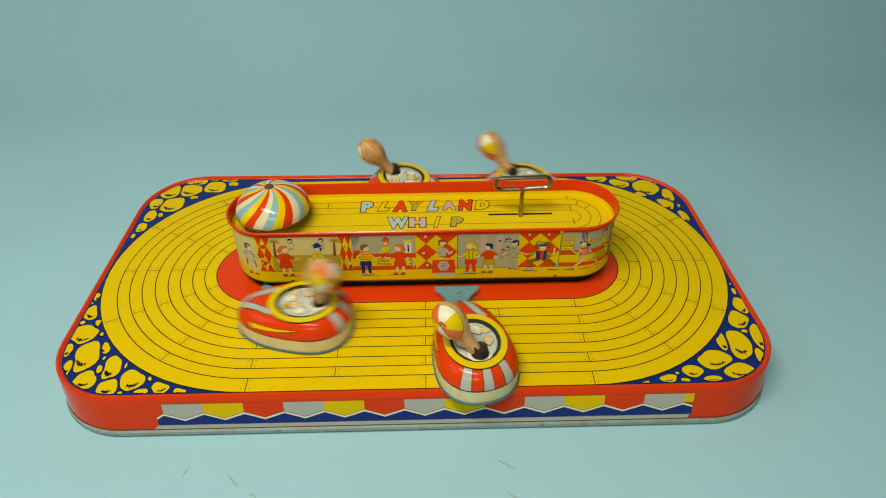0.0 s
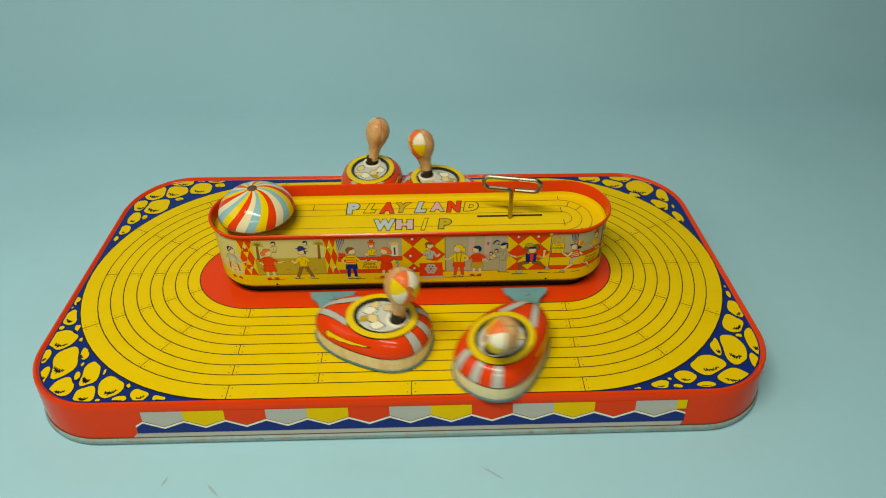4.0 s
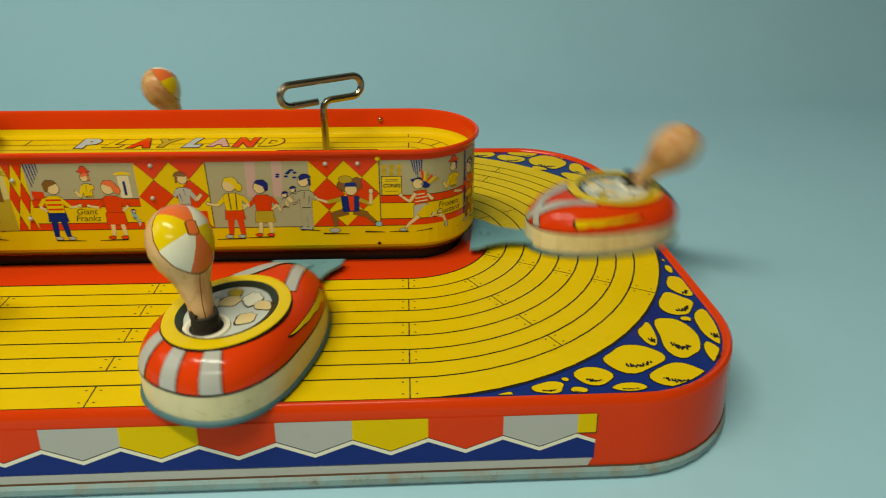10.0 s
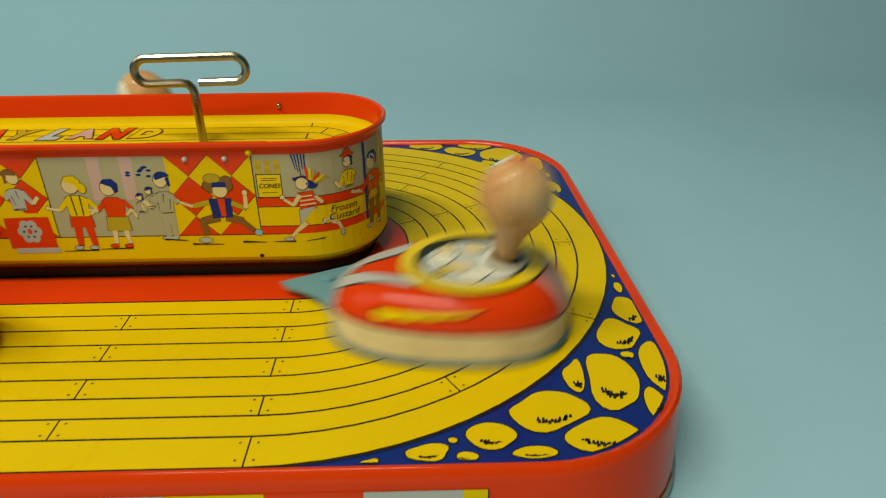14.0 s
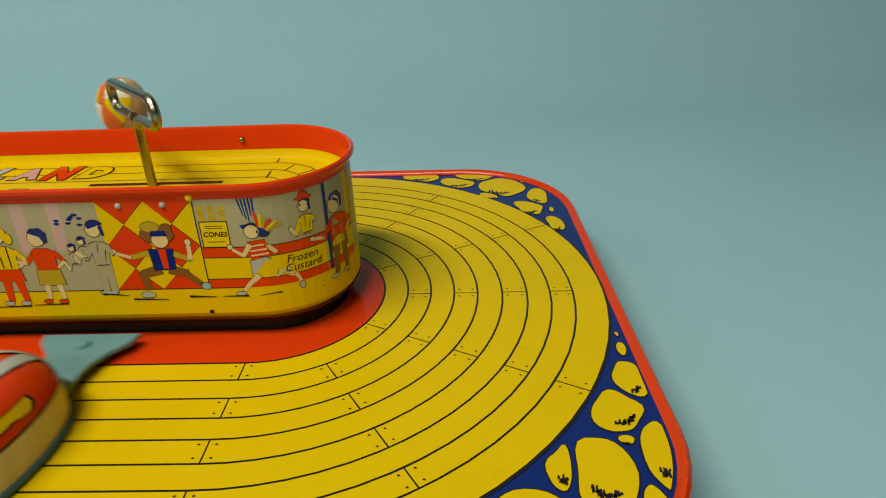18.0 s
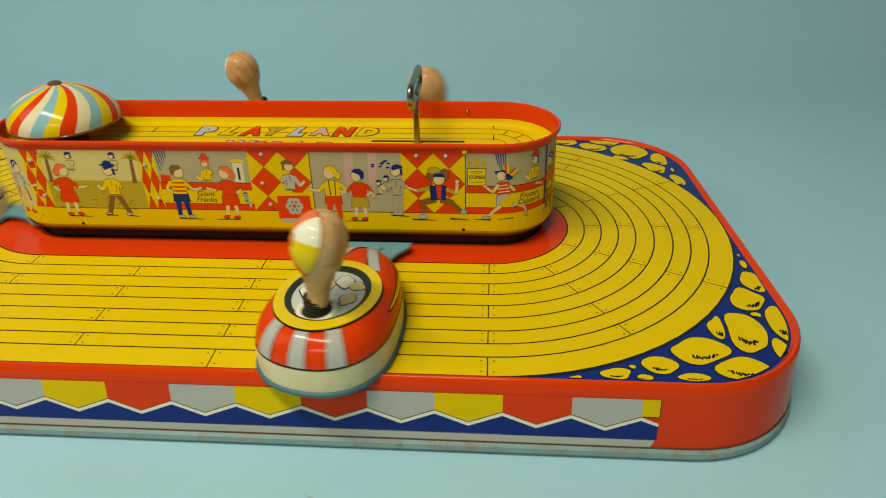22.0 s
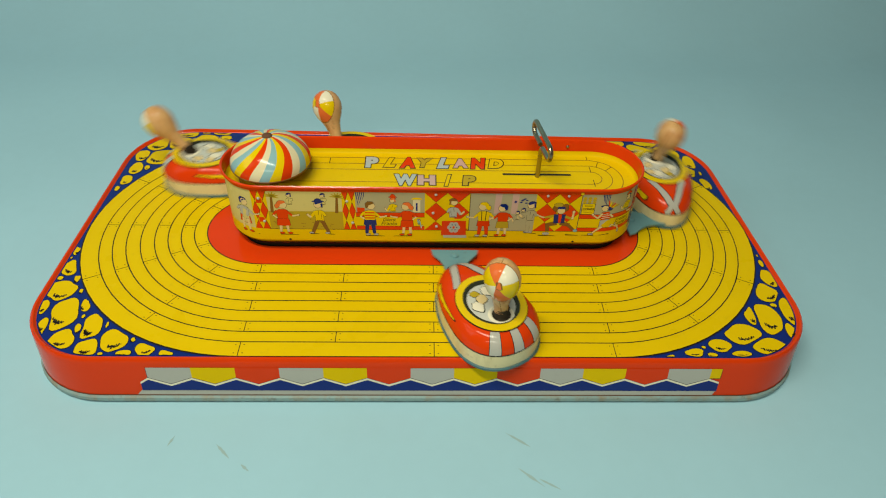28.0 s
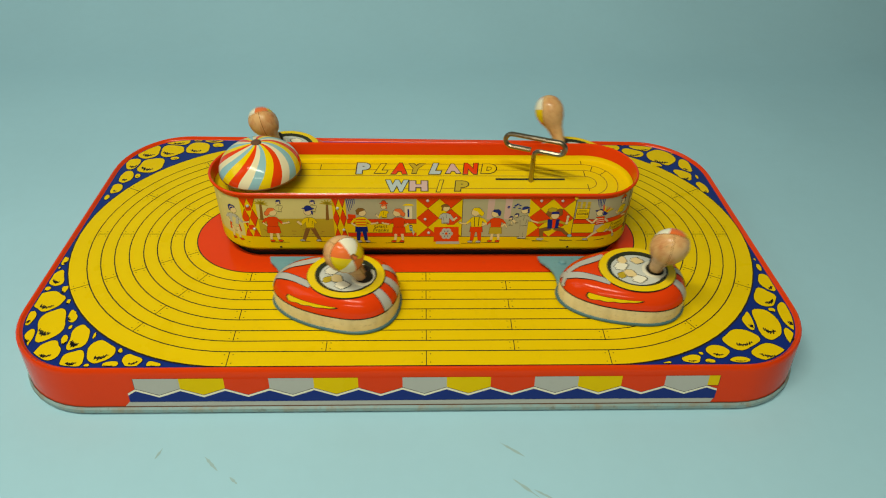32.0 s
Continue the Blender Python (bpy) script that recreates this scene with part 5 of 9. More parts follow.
# ---- what moves ----
# seconds, arm's foot x and y in toy units, arm's heading, swing of the body on the arm
CARS = [
    [(0, -1.339, -0.435, -121, 116), (0.1, -1.521, -0.334, -139, 114), (0.2, -1.64, -0.154, -164, 80), (0.3, -1.665, 0.067, -192, 42), (0.4, -1.578, 0.261, -219, 16), (0.5, -1.423, 0.388, -242, 1), (0.6, -1.231, 0.43, -259, -1), (0.7, -1.094, 0.43, -267, -6), (0.8, -0.948, 0.43, -270, -7), (0.9, -0.811, 0.43, -270, -1), (1, -0.675, 0.43, -270, 12), (1.1, -0.538, 0.43, -270, 12), (1.2, -0.401, 0.43, -270, 13), (1.3, -0.264, 0.43, -270, 18), (1.4, -0.128, 0.43, -270, 23), (1.5, -0.009, 0.43, -270, 34), (1.6, 0.122, 0.43, -270, 48), (1.7, 0.233, 0.43, -270, 60), (1.8, 0.345, 0.43, -270, 68), (1.9, 0.467, 0.43, -270, 67), (2, 0.609, 0.43, -270, 65), (2.1, 0.791, 0.43, -270, 72), (2.2, 1.005, 0.43, -272, 79), (2.3, 1.238, 0.43, -279, 90), (2.4, 1.49, 0.42, -295, 90), (2.5, 1.71, 0.28, -321, 90), (2.6, 1.81, 0.06, -352, 73), (2.7, 1.77, -0.18, -384, 66), (2.8, 1.62, -0.36, -413, 61), (2.9, 1.39, -0.43, -435, 22), (3, 1.177, -0.43, -446, -25), (3.1, 0.964, -0.43, -450, -40), (3.2, 0.761, -0.43, -450, -34), (3.3, 0.558, -0.43, -450, -14), (3.4, 0.355, -0.43, -450, 6), (3.5, 0.152, -0.43, -450, 23), (3.6, -0.036, -0.43, -450, 38), (3.7, -0.21, -0.43, -450, 53), (3.8, -0.383, -0.43, -450, 64), (3.9, -0.547, -0.43, -450, 68), (4, -0.711, -0.43, -450, 74), (4.1, -0.866, -0.43, -450, 83), (4.2, -1.021, -0.43, -451, 90), (4.3, -1.167, -0.43, -457, 90), (4.4, -1.33, -0.42, -469, 90), (4.5, -1.49, -0.35, -487, 82), (4.6, -1.61, -0.23, -508, 56), (4.7, -1.66, -0.08, -529, 30), (4.8, -1.66, 0.08, -551, 1), (4.9, -1.6, 0.23, -573, -20), (5, -1.48, 0.35, -595, -40), (5.1, -1.29, 0.43, -613, -44), (5.2, -1.103, 0.43, -625, -54), (5.3, -0.921, 0.43, -629, -62), (5.4, -0.748, 0.43, -630, -55), (5.5, -0.593, 0.43, -630, -46), (5.6, -0.465, 0.43, -630, -32), (5.7, -0.346, 0.43, -630, -20), (5.8, -0.237, 0.43, -630, -6), (5.9, -0.128, 0.43, -630, 8), (6, 0, 0.43, -630, 32), (6.1, 0.152, 0.43, -630, 49), (6.2, 0.315, 0.43, -630, 67), (6.3, 0.497, 0.43, -630, 67), (6.4, 0.69, 0.43, -630, 60), (6.5, 0.884, 0.43, -630, 48), (6.6, 1.08, 0.43, -632, 38), (6.7, 1.286, 0.429, -638, 29), (6.8, 1.501, 0.415, -653, 19), (6.9, 1.69, 0.289, -676, -6), (7, 1.794, 0.105, -704, -39), (7.1, 1.797, -0.104, -733, -36), (7.2, 1.692, -0.289, -760, -27), (7.3, 1.523, -0.403, -784, -27), (7.4, 1.315, -0.431, -800, -59), (7.5, 1.127, -0.43, -808, -82), (7.6, 0.941, -0.43, -810, -84), (7.7, 0.765, -0.43, -810, -62), (7.8, 0.579, -0.43, -810, -31), (7.9, 0.392, -0.43, -810, 1), (8, 0.201, -0.43, -810, 31), (8.1, 0.017, -0.43, -810, 44), (8.2, -0.161, -0.43, -810, 57), (8.3, -0.341, -0.43, -810, 68), (8.4, -0.513, -0.43, -810, 71), (8.5, -0.682, -0.43, -810, 76), (8.6, -0.848, -0.43, -810, 82), (8.7, -1.012, -0.43, -812, 90), (8.8, -1.176, -0.43, -818, 90), (8.9, -1.36, -0.41, -833, 90), (9, -1.54, -0.31, -854, 76), (9.1, -1.64, -0.15, -880, 42), (9.2, -1.67, 0.04, -906, 7), (9.3, -1.61, 0.23, -932, -20), (9.4, -1.47, 0.36, -955, -41), (9.5, -1.29, 0.43, -974, -41), (9.6, -1.131, 0.43, -985, -44), (9.7, -0.985, 0.43, -989, -48), (9.8, -0.83, 0.43, -990, -44), (9.9, -0.675, 0.43, -990, -31), (10, -0.52, 0.43, -990, -14), (10.1, -0.365, 0.43, -990, -7), (10.2, -0.21, 0.43, -990, 4), (10.3, -0.046, 0.43, -990, 18), (10.4, 0.122, 0.43, -990, 47), (10.5, 0.304, 0.43, -990, 74), (10.6, 0.487, 0.43, -990, 82), (10.7, 0.67, 0.43, -990, 82), (10.8, 0.842, 0.43, -990, 76), (10.9, 1.025, 0.43, -990, 72), (11, 1.208, 0.43, -993, 68), (11.1, 1.39, 0.43, -1003, 79), (11.2, 1.58, 0.38, -1021, 85), (11.3, 1.74, 0.24, -1046, 77), (11.4, 1.81, 0.04, -1074, 62), (11.5, 1.781, -0.157, -1102, 65), (11.6, 1.669, -0.322, -1128, 65), (11.7, 1.493, -0.412, -1150, 47), (11.8, 1.305, -0.426, -1163, 8), (11.9, 1.132, -0.429, -1169, -16), (12, 0.952, -0.43, -1170, -18), (12.1, 0.766, -0.43, -1170, -14), (12.2, 0.575, -0.43, -1170, 2), (12.3, 0.38, -0.43, -1170, 17), (12.4, 0.185, -0.43, -1170, 29), (12.5, 0.003, -0.43, -1170, 41), (12.6, -0.164, -0.43, -1170, 49), (12.7, -0.328, -0.43, -1170, 62), (12.8, -0.483, -0.43, -1170, 67), (12.9, -0.638, -0.43, -1170, 71), (13, -0.793, -0.43, -1170, 79), (13.1, -0.948, -0.43, -1170, 86), (13.2, -1.094, -0.43, -1173, 90), (13.3, -1.25, -0.43, -1182, 90), (13.4, -1.44, -0.38, -1200, 89), (13.5, -1.58, -0.26, -1222, 64), (13.6, -1.66, -0.09, -1248, 31), (13.7, -1.66, 0.1, -1273, -2), (13.8, -1.58, 0.26, -1298, -25), (13.9, -1.44, 0.38, -1320, -42), (14, -1.25, 0.43, -1338, -48), (14.1, -1.103, 0.43, -1347, -58), (14.2, -0.957, 0.43, -1350, -66), (14.3, -0.811, 0.43, -1350, -66), (14.4, -0.666, 0.43, -1350, -59), (14.5, -0.529, 0.43, -1350, -48), (14.6, -0.383, 0.43, -1350, -35), (14.7, -0.246, 0.43, -1350, -19), (14.8, -0.1, 0.43, -1350, -4), (14.9, 0.041, 0.43, -1350, 25), (15, 0.203, 0.43, -1350, 55), (15.1, 0.355, 0.43, -1350, 82), (15.2, 0.507, 0.43, -1350, 90), (15.3, 0.67, 0.43, -1350, 90), (15.4, 0.822, 0.43, -1350, 90), (15.5, 0.974, 0.43, -1350, 90), (15.6, 1.126, 0.43, -1351, 90), (15.7, 1.289, 0.43, -1356, 90), (15.8, 1.45, 0.42, -1367, 90), (15.9, 1.62, 0.36, -1385, 90), (16, 1.74, 0.23, -1407, 90), (16.1, 1.8, 0.07, -1431, 73), (16.2, 1.8, -0.11, -1455, 67), (16.3, 1.71, -0.27, -1479, 65), (16.4, 1.57, -0.38, -1501, 60), (16.5, 1.4, -0.43, -1518, 25), (16.6, 1.239, -0.43, -1527, -8), (16.7, 1.077, -0.43, -1530, -22), (16.8, 0.916, -0.43, -1530, -27), (16.9, 0.744, -0.43, -1530, -14), (17, 0.582, -0.43, -1530, 2), (17.1, 0.409, -0.43, -1530, 18), (17.2, 0.246, -0.43, -1530, 31), (17.3, 0.073, -0.43, -1530, 40), (17.4, -0.09, -0.43, -1530, 48), (17.5, -0.246, -0.43, -1530, 57), (17.6, -0.401, -0.43, -1530, 65), (17.7, -0.556, -0.43, -1530, 68), (17.8, -0.702, -0.43, -1530, 74), (17.9, -0.857, -0.43, -1530, 82), (18, -1.003, -0.43, -1531, 90), (18.1, -1.149, -0.43, -1536, 90), (18.2, -1.32, -0.42, -1548, 90), (18.3, -1.49, -0.35, -1567, 83), (18.4, -1.61, -0.21, -1590, 54), (18.5, -1.67, -0.03, -1615, 20), (18.6, -1.64, 0.15, -1640, -11), (18.7, -1.55, 0.3, -1664, -30), (18.8, -1.41, 0.4, -1684, -43), (18.9, -1.24, 0.43, -1700, -49), (19, -1.112, 0.43, -1707, -58), (19.1, -0.994, 0.43, -1710, -64), (19.2, -0.884, 0.43, -1710, -68), (19.3, -0.775, 0.43, -1710, -64), (19.4, -0.675, 0.43, -1710, -59), (19.5, -0.574, 0.43, -1710, -50), (19.6, -0.474, 0.43, -1710, -40), (19.7, -0.374, 0.43, -1710, -29), (19.8, -0.264, 0.43, -1710, -14), (19.9, -0.155, 0.43, -1710, 1), (20, -0.027, 0.43, -1710, 22), (20.1, 0.112, 0.43, -1710, 42), (20.2, 0.274, 0.43, -1710, 64), (20.3, 0.436, 0.43, -1710, 72), (20.4, 0.619, 0.43, -1710, 73), (20.5, 0.793, 0.43, -1710, 66), (20.6, 0.981, 0.43, -1710, 60), (20.7, 1.171, 0.43, -1712, 57), (20.8, 1.36, 0.426, -1720, 54), (20.9, 1.554, 0.389, -1735, 48), (21, 1.71, 0.28, -1756, 28), (21.1, 1.799, 0.115, -1781, 20), (21.2, 1.808, -0.071, -1806, 16), (21.3, 1.743, -0.232, -1831, 21), (21.4, 1.614, -0.364, -1854, 25), (21.5, 1.451, -0.42, -1873, 6), (21.6, 1.29, -0.429, -1884, -24), (21.7, 1.139, -0.43, -1889, -41), (21.8, 0.988, -0.43, -1890, -45), (21.9, 0.844, -0.43, -1890, -32), (22, 0.685, -0.43, -1890, -11), (22.1, 0.53, -0.43, -1890, 6), (22.2, 0.359, -0.43, -1890, 20), (22.3, 0.195, -0.43, -1890, 34), (22.4, 0.022, -0.43, -1890, 47), (22.5, -0.133, -0.43, -1890, 60), (22.6, -0.299, -0.43, -1890, 73), (22.7, -0.479, -0.43, -1890, 77), (22.8, -0.651, -0.43, -1890, 83), (22.9, -0.822, -0.43, -1890, 90), (23, -0.977, -0.43, -1890, 91), (23.1, -1.114, -0.43, -1892, 91), (23.2, -1.234, -0.431, -1898, 91), (23.3, -1.376, -0.411, -1911, 90), (23.4, -1.508, -0.341, -1929, 90), (23.5, -1.61, -0.22, -1950, 71), (23.6, -1.66, -0.07, -1971, 43), (23.7, -1.66, 0.1, -1994, 14), (23.8, -1.59, 0.25, -2016, -5), (23.9, -1.46, 0.37, -2038, -20), (24, -1.3, 0.43, -2055, -24), (24.1, -1.149, 0.43, -2065, -30), (24.2, -1.012, 0.43, -2069, -36), (24.3, -0.875, 0.43, -2070, -38), (24.4, -0.748, 0.43, -2070, -30), (24.5, -0.638, 0.43, -2070, -22), (24.6, -0.556, 0.43, -2070, -12), (24.7, -0.483, 0.43, -2070, -4), (24.8, -0.419, 0.43, -2070, 5), (24.9, -0.356, 0.43, -2070, 13), (25, -0.274, 0.43, -2070, 25), (25.1, -0.182, 0.43, -2070, 36), (25.2, -0.064, 0.43, -2070, 48), (25.3, 0.061, 0.43, -2070, 72), (25.4, 0.193, 0.43, -2070, 90), (25.5, 0.325, 0.43, -2070, 90), (25.6, 0.446, 0.43, -2070, 90), (25.7, 0.589, 0.43, -2070, 90), (25.8, 0.72, 0.43, -2070, 90), (25.9, 0.852, 0.43, -2070, 90), (26, 0.994, 0.43, -2070, 90), (26.1, 1.136, 0.43, -2071, 90), (26.2, 1.279, 0.43, -2075, 90), (26.3, 1.43, 0.43, -2084, 90), (26.4, 1.58, 0.38, -2100, 90), (26.5, 1.71, 0.27, -2120, 90), (26.6, 1.79, 0.13, -2143, 90), (26.7, 1.81, -0.04, -2165, 90), (26.8, 1.76, -0.19, -2187, 90), (26.9, 1.66, -0.32, -2208, 85), (27, 1.52, -0.41, -2227, 73), (27.1, 1.36, -0.43, -2241, 36), (27.2, 1.228, -0.43, -2248, 4), (27.3, 1.086, -0.43, -2250, -14), (27.4, 0.954, -0.43, -2250, -26), (27.5, 0.811, -0.43, -2250, -23), (27.6, 0.679, -0.43, -2250, -16), (27.7, 0.556, -0.43, -2250, -3), (27.8, 0.423, -0.43, -2250, 10), (27.9, 0.311, -0.43, -2250, 20), (28, 0.189, -0.43, -2250, 28), (28.1, 0.077, -0.43, -2250, 37), (28.2, -0.021, -0.43, -2250, 45), (28.3, -0.121, -0.43, -2250, 51), (28.4, -0.22, -0.43, -2250, 60), (28.5, -0.328, -0.43, -2250, 66), (28.6, -0.454, -0.43, -2250, 67), (28.7, -0.589, -0.43, -2250, 70), (28.8, -0.724, -0.43, -2250, 75), (28.9, -0.868, -0.43, -2250, 81), (29, -0.995, -0.43, -2251, 87), (29.1, -1.123, -0.431, -2254, 87), (29.2, -1.264, -0.431, -2262, 88), (29.3, -1.426, -0.392, -2276, 88), (29.4, -1.539, -0.311, -2290, 81), (29.5, -1.602, -0.237, -2303, 68), (29.6, -1.627, -0.187, -2311, 60), (29.7, -1.651, -0.132, -2318, 54), (29.8, -1.663, -0.086, -2323, 49), (29.9, -1.673, -0.044, -2327, 45), (30, -1.679, 0.001, -2332, 39), (30.1, -1.672, 0.037, -2338, 38), (30.2, -1.667, 0.076, -2344, 37), (30.3, -1.655, 0.1, -2350, 36), (30.4, -1.646, 0.135, -2356, 36), (30.5, -1.637, 0.167, -2361, 37), (30.6, -1.613, 0.213, -2367, 38), (30.7, -1.585, 0.255, -2372, 42), (30.8, -1.553, 0.294, -2378, 44), (30.9, -1.513, 0.329, -2383, 47), (31, -1.476, 0.367, -2390, 48), (31.1, -1.435, 0.389, -2397, 48), (31.2, -1.381, 0.408, -2405, 51), (31.3, -1.332, 0.418, -2414, 54), (31.4, -1.276, 0.432, -2421, 55), (31.5, -1.218, 0.43, -2427, 58), (31.6, -1.158, 0.43, -2429, 58), (31.7, -1.085, 0.43, -2430, 59), (31.8, -1.012, 0.43, -2430, 59), (31.9, -0.93, 0.43, -2430, 60), (32, -0.857, 0.43, -2430, 65)],
